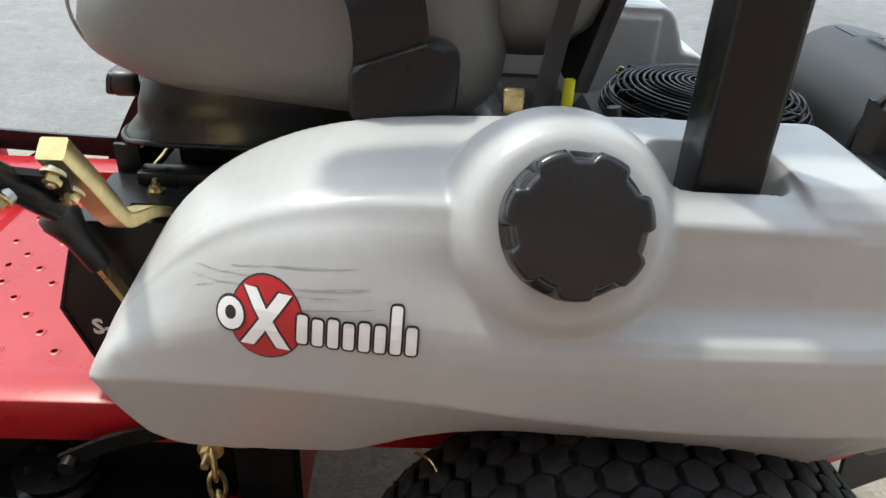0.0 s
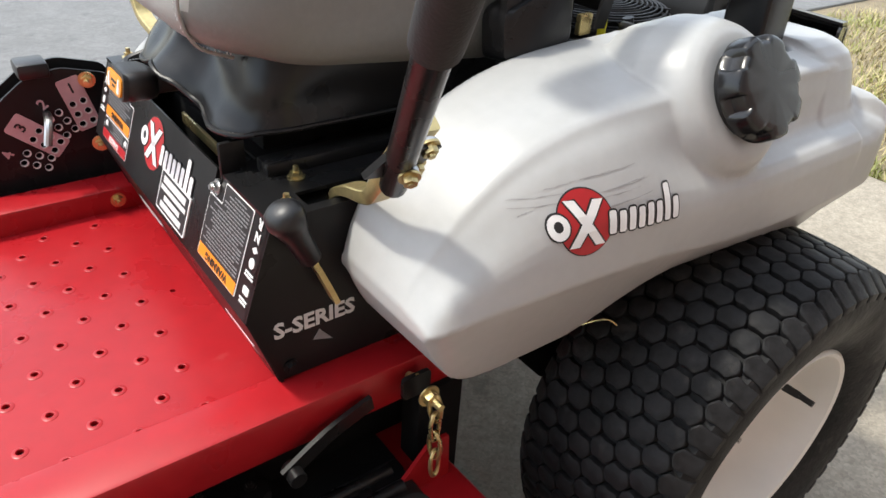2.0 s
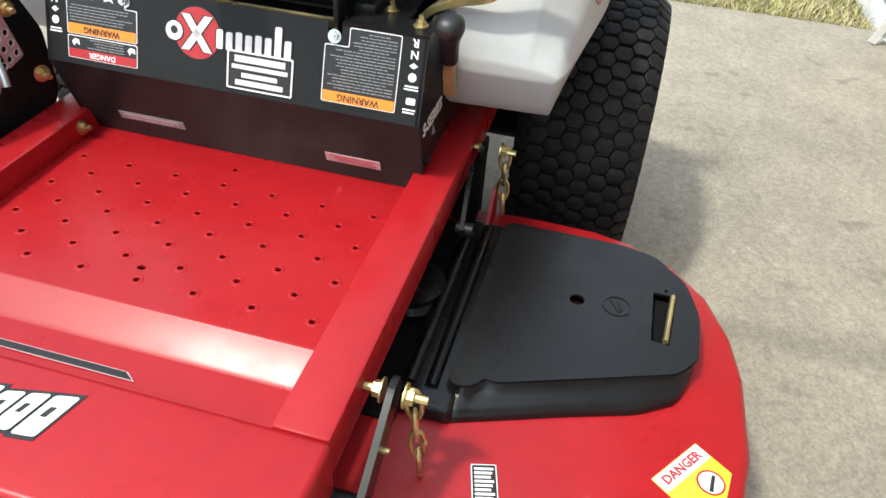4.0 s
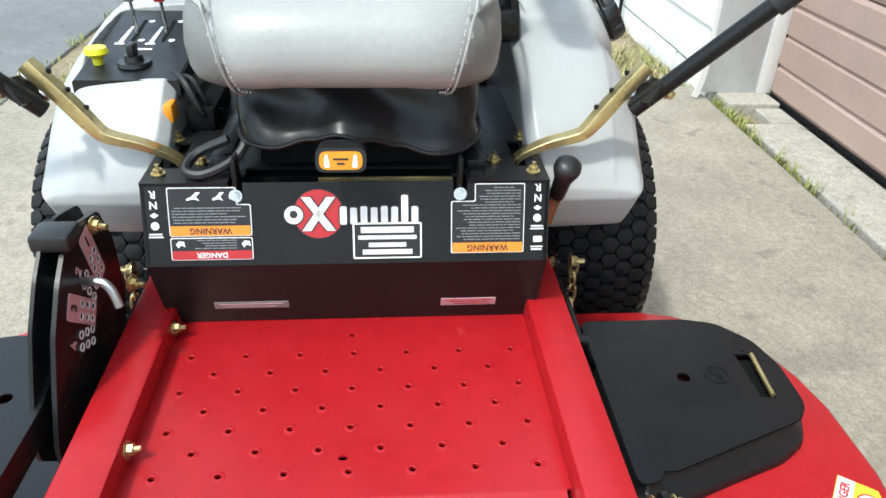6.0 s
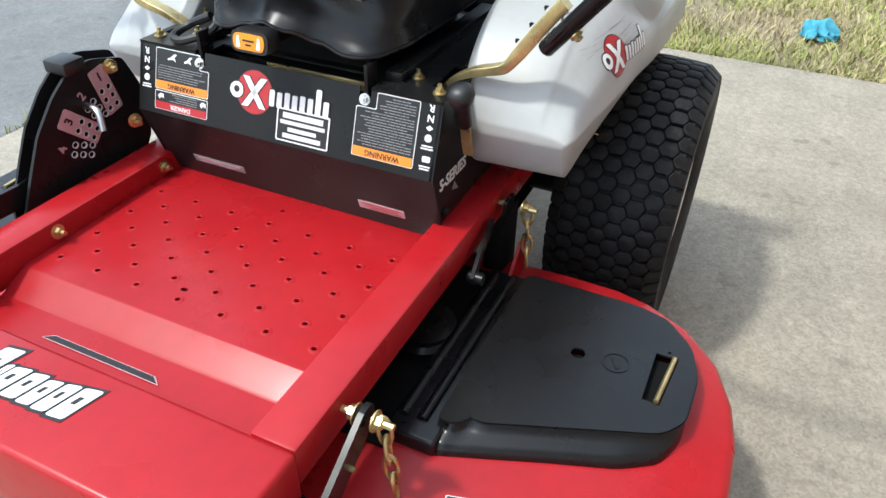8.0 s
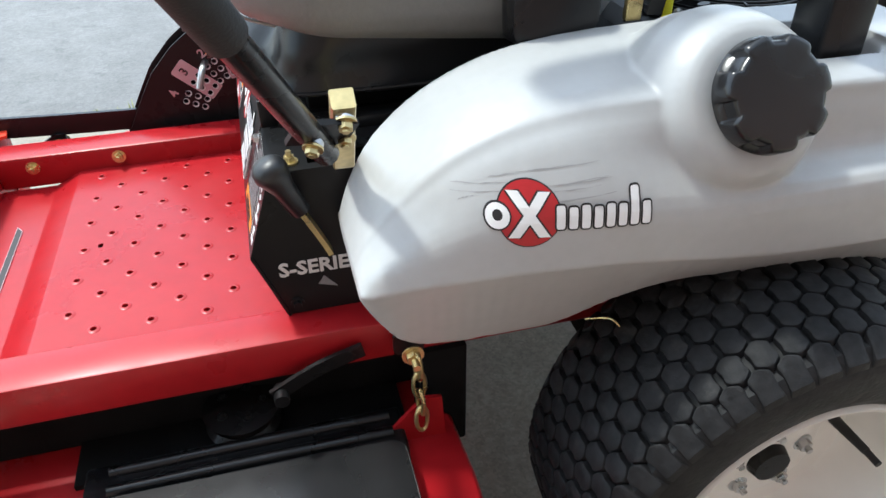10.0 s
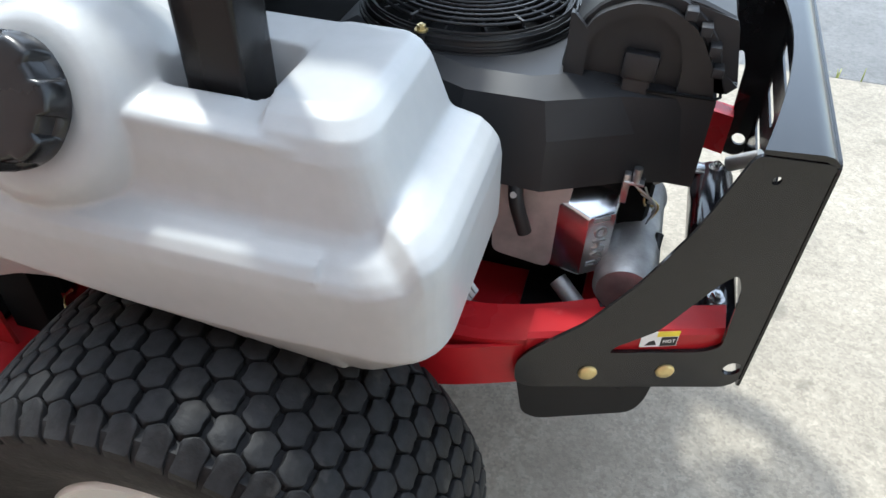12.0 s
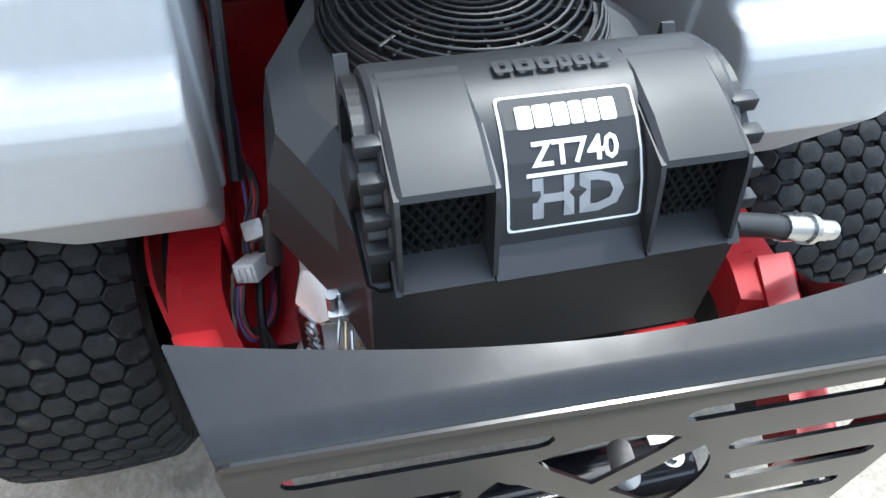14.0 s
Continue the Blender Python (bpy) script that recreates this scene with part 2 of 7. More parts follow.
def finish(name, me, material, parent, label="", smooth=35, kind=""):
    if smooth:
        me.shade_smooth()
        me.set_sharp_from_angle(angle=radians(smooth))
    me.materials.append(material)
    ob = new(name, me)
    ob.parent = parent
    return tagged(ob, label, kind=kind)


def thing(name, label, category, group="", kind=""):
    return tagged(new(name), label, category, group, kind)


def V(*a):
    return Vector(a)


def box(bm, lo, hi, bevel=0.0, m=None, seg=2):
    """A box between two corners with rounded edges."""
    made = bmesh.ops.create_cube(bm, size=1.0)["verts"]
    lo, hi = Vector(lo), Vector(hi)
    for v in made:
        v.co = Vector([(lo[i] + hi[i]) / 2 + v.co[i] * (hi[i] - lo[i]) for i in range(3)])
    if bevel:
        edges = list({e for v in made for e in v.link_edges})
        made = bmesh.ops.bevel(bm, geom=edges, offset=bevel, segments=seg, affect="EDGES", profile=0.5)["verts"] + made
        made = [v for v in set(made) if v.is_valid]
    if m:
        bmesh.ops.transform(bm, matrix=m, verts=made)
    return bm


def rod(bm, a, b, r0, r1=None, seg=14):
    a, b = Vector(a), Vector(b)
    d = b - a
    made = bmesh.ops.create_cone(bm, cap_ends=True, segments=seg, radius1=r0, radius2=r0 if r1 is None else r1, depth=d.length)["verts"]
    m = Matrix.Translation((a + b) / 2) @ d.to_track_quat("Z", "Y").to_matrix().to_4x4()
    bmesh.ops.transform(bm, matrix=m, verts=made)
    return bm


def loft(bm, rings, closed=True, caps=True):
    """Skins rings of equal length."""
    vs = [[bm.verts.new(p) for p in ring] for ring in rings]
    n = len(rings[0])
    for a, b in zip(vs, vs[1:]):
        for i in range(n if closed else n - 1):
            bm.faces.new((a[i], a[(i + 1) % n], b[(i + 1) % n], b[i]))
    if caps:
        bm.faces.new(vs[0][::-1])
        bm.faces.new(vs[-1])
    return bm


def smooth_path(points, steps=6):
    """A Catmull-Rom curve through the points."""
    p = [Vector(q) for q in points]
    p = [2 * p[0] - p[1]] + p + [2 * p[-1] - p[-2]]
    out = []
    for i in range(1, len(p) - 2):
        for k in range(steps):
            t = k / steps
            out.append(0.5 * (2 * p[i] + (p[i + 1] - p[i - 1]) * t + (2 * p[i - 1] - 5 * p[i] + 4 * p[i + 1] - p[i + 2]) * t * t + (3 * p[i] - p[i - 1] - 3 * p[i + 1] + p[i + 2]) * t ** 3))
    return out + [p[-2]]


def sweep(bm, points, r, seg=10, flat=None, up=(0, 0, 1), bend=True):
    """A round tube along points, or a bar of (width, thickness) where flat is given."""
    pts = smooth_path(points) if bend else [Vector(p) for p in points]
    rings = []
    side = None
    for i, p in enumerate(pts):
        d = (pts[min(i + 1, len(pts) - 1)] - pts[max(i - 1, 0)]).normalized()
        ref = Vector(up) if side is None else side
        s = (ref - d * ref.dot(d)).normalized() if side is not None else d.cross(Vector(up)).normalized()
        side = s
        n = s.cross(d)
        if flat:
            w, t = flat
            rings.append([p + s * a * w / 2 + n * b * t / 2 for a, b in ((-1, -1), (1, -1), (1, 1), (-1, 1))])
        else:
            rings.append([p + (s * math.cos(2 * math.pi * k / seg) + n * math.sin(2 * math.pi * k / seg)) * r for k in range(seg)])
    return loft(bm, rings)


def plate(outline, holes=(), depth=0.004, m=None):
    """A flat sheet with true holes; the outline and the holes lie in its xy plane."""
    bm = bmesh.new()
    edges = []
    for loop in (outline, *holes):
        vs = [bm.verts.new((*p, 0)) for p in loop]
        edges += [bm.edges.new((vs[i], vs[(i + 1) % len(vs)])) for i in range(len(vs))]
    bmesh.ops.triangle_fill(bm, use_beauty=True, use_dissolve=False, edges=edges, normal=(0, 0, 1))
    made = bmesh.ops.extrude_face_region(bm, geom=bm.faces[:])["geom"]
    bmesh.ops.translate(bm, vec=(0, 0, depth), verts=[g for g in made if isinstance(g, bmesh.types.BMVert)])
    if m:
        bmesh.ops.transform(bm, matrix=m, verts=bm.verts)
    return bm


def circle(x, y, r, n=12):
    return [(x + r * math.cos(2 * math.pi * k / n), y + r * math.sin(2 * math.pi * k / n)) for k in range(n)]


def slot(x0, y0, x1, y1, r, n=5):
    """A long hole with round ends."""
    a = math.atan2(y1 - y0, x1 - x0)
    out = [(x1 + r * math.cos(a - math.pi / 2 + math.pi * k / n), y1 + r * math.sin(a - math.pi / 2 + math.pi * k / n)) for k in range(n + 1)]
    return out + [(x0 + r * math.cos(a + math.pi / 2 + math.pi * k / n), y0 + r * math.sin(a + math.pi / 2 + math.pi * k / n)) for k in range(n + 1)]


def rounded(points, radius, n=5):
    """A polygon with round corners."""
    out = []
    for i, p in enumerate(points):
        p, a, b = Vector(p), Vector(points[i - 1]), Vector(points[(i + 1) % len(points)])
        u, v = (a - p), (b - p)
        r = min(radius, u.length * 0.45, v.length * 0.45)
        s, e = p + u.normalized() * r, p + v.normalized() * r
        for k in range(n + 1):
            t = k / n
            out.append(tuple((1 - t) ** 2 * s + 2 * t * (1 - t) * p + t * t * e))
    return out


def even(ring, n=120):
    """The closed ring with evenly spaced points."""
    q = [Vector(p) for p in ring]
    q.append(q[0])
    run = [0.0]
    for a, b in zip(q, q[1:]):
        run.append(run[-1] + (b - a).length)
    out, k = [], 0
    for i in range(n):
        d = run[-1] * i / n
        while run[k + 1] < d:
            k += 1
        out.append(q[k].lerp(q[k + 1], (d - run[k]) / max(1e-9, run[k + 1] - run[k])))
    return out


def basis(origin, x, y):
    """A pose whose x and y axes point along the given ways."""
    x = Vector(x).normalized()
    z = x.cross(Vector(y)).normalized()
    y = z.cross(x)
    m = Matrix((x, y, z)).transposed().to_4x4()
    m.translation = origin
    return m


def hexbolt(name, at, way, r, parent, material=None, stud=0.012, label=""):
    """A bolt head or nut on its washer, with a stub of thread."""
    bm = bmesh.new()
    at, way = Vector(at), Vector(way).normalized()
    rod(bm, at, at + way * 0.0022, r * 1.45, seg=16)
    rod(bm, at + way * 0.002, at + way * (0.002 + r * 0.9), r, r * 0.94, seg=6)
    if stud:
        rod(bm, at + way * 0.002, at + way * (r + stud), r * 0.52, r * 0.48, seg=8)
    return part(name, bm, material or ZINC, parent, label)


def patch(name, outline, m, material, parent, label="", lift=0.0008, holes=()):
    """A thin decal in the xy plane of m."""
    return part(name, plate(outline, holes, lift, m), material, parent, label, smooth=0)


def rect(x0, y0, x1, y1, r=0.0):
    p = [(x0, y0), (x1, y0), (x1, y1), (x0, y1)]
    return rounded(p, r, 3) if r else p


def lettering(name, words, size, m, material, parent, label="", depth=0.0004, bold=0.0):
    """Words as a mesh; x of m runs along the line, y is up."""
    cu = bpy.data.curves.new(name, "FONT")
    cu.body, cu.size, cu.extrude, cu.offset = words, size, depth, bold
    cu.align_x, cu.align_y = "CENTER", "CENTER"
    cu.resolution_u = 2
    tmp = new("word", cu)
    me = bpy.data.meshes.new_from_object(tmp.evaluated_get(bpy.context.evaluated_depsgraph_get()))
    bpy.data.objects.remove(tmp)
    me.transform(m)
    return finish(name, me, material, parent, label, smooth=0)


def bars(name, rows, m, material, parent, label="", lift=0.0006):
    """Lines of small writing as plain bars: rows of (x0, x1, y, height)."""
    bm = bmesh.new()
    for x0, x1, y, h in rows:
        box(bm, (x0, y - h / 2, 0), (x1, y + h / 2, lift))
    bmesh.ops.transform(bm, matrix=m, verts=bm.verts)
    return part(name, bm, material, parent, label, smooth=0)


def baked(bm, mods, name):
    """Runs modifiers on a bmesh and returns the plain mesh."""
    me = bpy.data.meshes.new(name)
    bm.to_mesh(me)
    bm.free()
    tmp = new("raw", me)
    for kind, values, cutter in mods:
        md = tmp.modifiers.new(kind, kind)
        for key, value in values.items():
            if key == "operation":
                md.operation = value
            elif key == "voxel_size":
                md.mode, md.voxel_size = "VOXEL", value
            elif key == "factor":
                md.factor = value
            elif key == "iterations":
                md.iterations = value
        if cutter:
            md.object = cutter
            md.solver = "EXACT"
    bpy.context.view_layer.update()
    out = bpy.data.meshes.new_from_object(tmp.evaluated_get(bpy.context.evaluated_depsgraph_get()))
    bpy.data.objects.remove(tmp)
    return out


def temp(bm):
    me = bpy.data.meshes.new("cutter")
    bmesh.ops.recalc_face_normals(bm, faces=bm.faces)
    bm.to_mesh(me)
    bm.free()
    return new("cutter", me)


# ---- ground and building ----
def slab(name, lo, hi, material, label, category, bevel=0.008):
    bm = bmesh.new()
    box(bm, lo, hi, bevel)
    me = bpy.data.meshes.new(name)
    bm.to_mesh(me)
    bm.free()
    me.materials.append(material)
    return tagged(new(name, me), label, category, kind="structure")


bm = bmesh.new()
bmesh.ops.create_grid(bm, x_segments=2, y_segments=2, size=400)
bmesh.ops.translate(bm, vec=(0, 0, -0.03), verts=bm.verts)
me = bpy.data.meshes.new("ground")
bm.to_mesh(me)
bm.free()
me.materials.append(SOIL)
tagged(new("ground", me), "dry brown soil with sparse grass", "ground", kind="structure")
slab("driveway", (-7.0, -1.59, -0.16), (2.05, 1.60, 0.0), CONCRETE, "pale weathered concrete driveway", "driveway")
slab("road", (-60, 1.62, -0.17), (60, 14.0, -0.012), ASPHALT, "grey worn asphalt road beside the driveway", "road")
slab("pavement", (-7.0, -1.87, -0.15), (1.53, -1.615, 0.012), CONCRETE_B, "narrow concrete apron before the garage door", "pavement")
slab("pavement", (1.72, -1.87, -0.15), (1.895, -1.625, 0.03), CONCRETE_B, "short raised concrete apron piece beside the drain pit", "pavement")
slab("pavement", (1.535, -1.87, -0.15), (1.715, -1.745, 0.010), CONCRETE_B, "concrete strip behind the drain pit", "pavement", 0.004)

garage = thing("garage_building", "white garage with brown sectional door and trim", "garage")
bm = bmesh.new()
box(bm, (1.90, -1.80, -0.1), (9.0, -1.60, 2.9), 0.0)
part("wall", bm, SIDING, garage, "white painted wall with flaking base")
for k in range(14):
    bm = bmesh.new()
    z = 0.10 + k * 0.2
    loft(bm, [[(x, -1.60, z), (x, -1.578, z + 0.004), (x, -1.588, z + 0.196), (x, -1.60, z + 0.197)] for x in (1.885, 9.0)])
    part("siding_board", bm, SIDING, garage, smooth=0)
for k in range(16):
    bm = bmesh.new()
    x = 1.90 + 0.44 * k
    box(bm, (x, -1.60, -0.08), (x + 0.432, -1.583 + 0.006 * (k % 3), 0.085 + 0.006 * (k % 2)), 0.008)
    part("plinth_stone", bm, SIDING, garage, "flaking white plinth")
bm = bmesh.new()
box(bm, (1.868, -1.815, 0.03), (1.90, -1.545, 2.4), 0.003)
part("corner_panel", bm, SHEET, garage, "grey sheet metal corner panel")
bm = bmesh.new()
sweep(bm, [(1.862, -1.515, 0.010), (1.866, -1.53, 0.05), (1.870, -1.545, 0.16), (1.871, -1.552, 0.5), (1.871, -1.552, 2.4)], 0, flat=(0.03, 0.006), up=(1, 0, 0))
part("corner_flashing", bm, TRIM, garage, "bent white metal edge strip")
bm = bmesh.new()
box(bm, (1.855, -1.885, 0.03), (1.90, -1.815, 2.25), 0.006)
part("door_jamb", bm, TRIM, garage, "pinkish white timber door jamb")
bm = bmesh.new()
box(bm, (-3.4, -1.93, 2.2), (1.855, -1.86, 2.4), 0.006)
box(bm, (-3.6, -1.93, 0.0), (-3.4, -1.86, 2.4), 0.006)
part("door_frame", bm, TRIM, garage, "white timber door frame")
bm = bmesh.new()
box(bm, (-3.4, -2.1, 2.4), (1.90, -1.87, 2.9), 0)
part("lintel_wall", bm, SIDING, garage, "white painted wall over the door")
for k in range(4):
    z0 = 0.03 + 0.545 * k
    profile = [(0, 0), (0.02, 0.012), (0.12, 0.012), (0.135, 0.0), (0.15, 0.012), (0.26, 0.012), (0.272, 0.0), (0.285, 0.012), (0.39, 0.012), (0.405, 0.0), (0.42, 0.012), (0.52, 0.012), (0.538, 0.0)]
    bm = bmesh.new()
    loft(bm, [[(x, -1.892 + b, z0 + a) for a, b in profile] + [(x, -1.92, z0 + 0.538), (x, -1.92, z0)] for x in (-3.39, 1.853)])
    part("door_panel", bm, BROWN, garage, "brown ribbed steel door section", smooth=0)
bm = bmesh.new()
box(bm, (-3.39, -1.905, 0.012), (1.853, -1.88, 0.03), 0.004)
part("door_seal", bm, DARK, garage, "dark rubber door seal")
bm = bmesh.new()
box(bm, (-7.0, -6.0, -0.1), (-3.6, -1.87, 2.9))
part("front_wall", bm, SIDING, garage)
bm = bmesh.new()
box(bm, (-3.6, -6.0, -0.1), (9.0, -5.8, 2.9))
part("rear_wall", bm, SIDING, garage)
bm = bmesh.new()
loft(bm, [[(x, -1.42, 2.88), (x, -3.8, 3.9), (x, -6.3, 2.88), (x, -6.3, 2.78), (x, -3.8, 3.8), (x, -1.42, 2.78)] for x in (-7.3, 9.3)])
part("roof", bm, DECAL_GREY, garage, "grey shingle roof", smooth=0)
bm = bmesh.new()
rod(bm, (3.25, -1.55, -0.02), (3.25, -1.56, 0.9), 0.012)
part("pipe", bm, BLACK, garage, "thin dark pipe on the wall")


def tuft_mesh(name, spots, low, high, width, lean):
    """Many single bent blades as one mesh."""
    vs, fs = [], []
    for x, y, z in spots:
        a, h = random.uniform(0, 6.283), random.uniform(low, high)
        w, l = width * random.uniform(0.6, 1.3), lean * random.uniform(0.1, 1.2) * h
        dx, dy = math.cos(a), math.sin(a)
        i = len(vs)
        vs += [(x - dy * w, y + dx * w, z), (x + dy * w, y - dx * w, z), (x + dx * l * 0.4 + dy * w * 0.7, y + dy * l * 0.4 - dx * w * 0.7, z + h * 0.6),
               (x + dx * l * 0.4 - dy * w * 0.7, y + dy * l * 0.4 + dx * w * 0.7, z + h * 0.6), (x + dx * l, y + dy * l, z + h)]
        fs += [(i, i + 1, i + 2, i + 3), (i + 3, i + 2, i + 4)]
    me = bpy.data.meshes.new(name)
    me.from_pydata(vs, [], fs)
    return me


def lawn_spots(count, keep):
    out = []
    while len(out) < count:
        x, y = 2.05 + random.random() ** 1.5 * 4.2, random.uniform(-1.57, 1.5)
        if noise.noise((x * 1.7, y * 1.7, keep)) + random.uniform(-0.35, 0.35) > -0.05:
            out.append((x, y, -0.03))
    return out


for name, material, count, keep, label in (("lawn", LEAF, 15000, 0.0, "thin patchy green lawn with bare soil"), ("dry_grass", STRAW, 13000, 5.0, "dry straw coloured grass between the green")):
    me = tuft_mesh(name, lawn_spots(count, keep), 0.018, 0.058, 0.0032, 1.5)
    me.materials.append(material)
    tagged(new(name, me), label, "grass", kind="stuff")
spots = [(random.gauss(1.62, 0.05), random.gauss(-1.64, 0.02), -0.03) for _ in range(60)]
for k in range(64):
    x = random.uniform(-1.0, 1.85)
    n = random.randint(4, 26) if noise.noise((x * 3.1, 0, 2)) > -0.15 else 2
    spots += [(x + random.gauss(0, 0.025), -1.602 + random.gauss(0, 0.008), -0.02) for _ in range(n)]
me = tuft_mesh("joint_weeds", spots, 0.02, 0.07, 0.003, 1.0)
me.materials.append(LEAF)
tagged(new("joint_weeds", me), "small green weeds in the slab joint", "weeds", kind="stuff")
spots = []
for k in range(60):
    x, y = random.uniform(-4, 3.5), 1.61
    spots += [(x + random.gauss(0, 0.04), y + random.gauss(0, 0.015), -0.012) for _ in range(random.randint(1, 14))]
me = tuft_mesh("kerb_weeds", spots, 0.015, 0.05, 0.003, 1.0)
me.materials.append(LEAF)
tagged(new("kerb_weeds", me), "small weeds along the asphalt edge", "weeds", kind="stuff")

bm = bmesh.new()
bmesh.ops.create_icosphere(bm, subdivisions=4, radius=0.1)
for v in bm.verts:
    n = noise.noise_vector(v.co * 16)
    v.co = Vector((v.co.x * 0.7 + n.x * 0.05, v.co.y * 0.85 + n.y * 0.05, max(0, v.co.z * 0.6 + n.z * 0.05))) 
me = bpy.data.meshes.new("cloth")
bm.to_mesh(me)
bm.free()
me.shade_smooth()
me.materials.append(BLUE)
rag = new("cloth", me)
rag.location = (2.56, -0.905, -0.01)
tagged(rag, "crumpled blue cloth lying on the grass", "cloth")


# ---- the mower ----
mower = thing("ride_on_mower", "red zero-turn ride-on mower with grey tanks and black engine guard", "lawn mower")

# chassis
for s in (-1, 1):
    bm = bmesh.new()
    lo, hi = sorted((0.272 * s, 0.335 * s))
    box(bm, (-0.862, lo, 0.435), (0.10, hi, 0.4965), 0.005)
    part("side_rail", bm, RED, mower, "red steel frame rail")
    bm = bmesh.new()
    path = [(0.08, 0.309 * s + 0.005, 0.470), (0.25, 0.309 * s + 0.006, 0.470), (0.37, 0.311 * s + 0.008, 0.472), (0.46, 0.315 * s + 0.010, 0.474), (0.515, 0.310 * s + 0.013, 0.478), (0.56, 0.301 * s + 0.017, 0.482), (0.61, 0.284 * s + 0.020, 0.486)]
    sweep(bm, path, 0, flat=(0.058, 0.064), up=(0, 0, 1))
    bmesh.ops.bevel(bm, geom=[e for e in bm.edges if e.calc_face_angle(0) > 1.2], offset=0.012, segments=3, affect="EDGES")
    part("rear_rail", bm, RED, mower, "red bent frame rail")
    bm = bmesh.new()
    sweep(bm, [(0.26, 0.362 * s, 0.462), (0.36, 0.362 * s + 0.002, 0.464), (0.43, 0.357 * s + 0.005, 0.466), (0.48, 0.348 * s + 0.01, 0.468), (0.525, 0.336 * s + 0.014, 0.470)], 0, flat=(0.005, 0.066), up=(0, 0, 1))
    part("fender_plate", bm, RED, mower)
bm = bmesh.new()
box(bm, (-0.30, -0.275, 0.405), (0.62, 0.275, 0.42), 0.003)
part("engine_plate", bm, RED, mower, "red engine mounting plate")
# black sheet added over the red plate for the deep shade below the engine
bm = bmesh.new()
box(bm, (0.50, -0.235, 0.421), (0.645, 0.245, 0.428), 0.002)
part("engine_shade_plate", bm, BLACK, mower, "black plate under the engine")
bm = bmesh.new()
box(bm, (-0.05, -0.275, 0.42), (-0.03, 0.275, 0.56), 0.003)
part("cross_member", bm, RED, mower)
for s in (-1, 1):
    bm = bmesh.new()
    box(bm, (-0.03, 0.268 * s - 0.004, 0.42), (0.40, 0.268 * s + 0.004, 0.53), 0.003)
    part("inner_side_plate", bm, RED, mower)
bm = bmesh.new()
box(bm, (0.58, -0.22, 0.42), (0.63, 0.24, 0.46), 0.006)
part("rear_cross_tube", bm, RED, mower)
bm = bmesh.new()
box(bm, (-1.0, -0.338, 0.33), (-0.861, 0.338, 0.497), 0.008, seg=3)
nose_plate = part("front_cross_tube", bm, RED, mower, "wide red front cross tube")
# near-black block added so the gaps beside the ramp look shaded
bm = bmesh.new()
box(bm, (-0.86, -0.275, 0.40), (-0.70, 0.275, 0.425), 0.003)
part("ramp_gap_shade", bm, DARK, mower)

# foot pan
holes = []
for row in range(7):
    x = -0.459 - row * 0.0373
    ys = [(-0.238 + 0.0793 * k) for k in range(7)] if row % 2 == 0 else [(-0.1984 + 0.0793 * k) for k in range(6)]
    holes += [(x, y) for y in ys]
bm = plate(rect(-0.722, -0.272, -0.33, 0.272), [circle(x, y, 0.0042, 8) for x, y in holes] + [slot(-0.660, 0.006, -0.660, 0.010, 0.004), circle(-0.415, 0.004, 0.004, 8)], 0.004, Matrix.Translation((0, 0, 0.453)))
pan = part("foot_pan", bm, RED, mower, "red steel foot pan with punched drain holes", smooth=60)
bm = bmesh.new()
loft(bm, [[(r * math.cos(math.pi * k / 6), r * math.sin(math.pi * k / 6), z) for k in range(12)] for r, z in ((0.0041, 0.4570), (0.0042, 0.4582), (0.0052, 0.4588), (0.0090, 0.4573))], caps=False)
rim = part("hole_rim", bm, RED, pan, smooth=60)
rim.location = (*holes[0], 0)
for x, y in holes[1:]:
    rim = new("hole_rim", rim.data)
    rim.parent = pan
    rim.location = (x, y, 0)
bm = bmesh.new()
loft(bm, [[(-0.722, y, 0.457), (-0.7245, y, 0.4565), (-0.727, y, 0.4552), (-0.763, y, 0.4378), (-0.7665, y, 0.4355), (-0.771, y, 0.4340), (-0.80, y, 0.4335), (-0.863, y, 0.433), (-0.863, y, 0.428), (-0.766, y, 0.429), (-0.722, y, 0.452)] for y in (-0.266, 0.2715)])
part("foot_ramp", bm, RED, mower, "red folded step in front of the pan", smooth=16)
patch("data_strip", rounded([(-0.11, -0.005), (0.105, -0.005), (0.09, 0.006), (-0.095, 0.006)], 0.002), basis((-0.808, 0.028, 0.4345), (0, -1, 0), (1, 0, 0)), DECAL_PINK, mower, "narrow dark data strip with pale edge")
patch("data_strip_field", [(-0.106, -0.0038), (0.101, -0.0038), (0.088, 0.0048), (-0.093, 0.0048)], basis((-0.808, 0.028, 0.4345), (0, -1, 0), (1, 0, 0)), DECAL_BLACK, mower, lift=0.0013)
for x, y, z in ((-0.411, 0.272, 0.476), (-0.652, 0.272, 0.477), (-0.80, 0.272, 0.475)):
    hexbolt("rail_bolt", (x, y, z), (0, -1, 0.1), 0.0085, mower, stud=0.01)

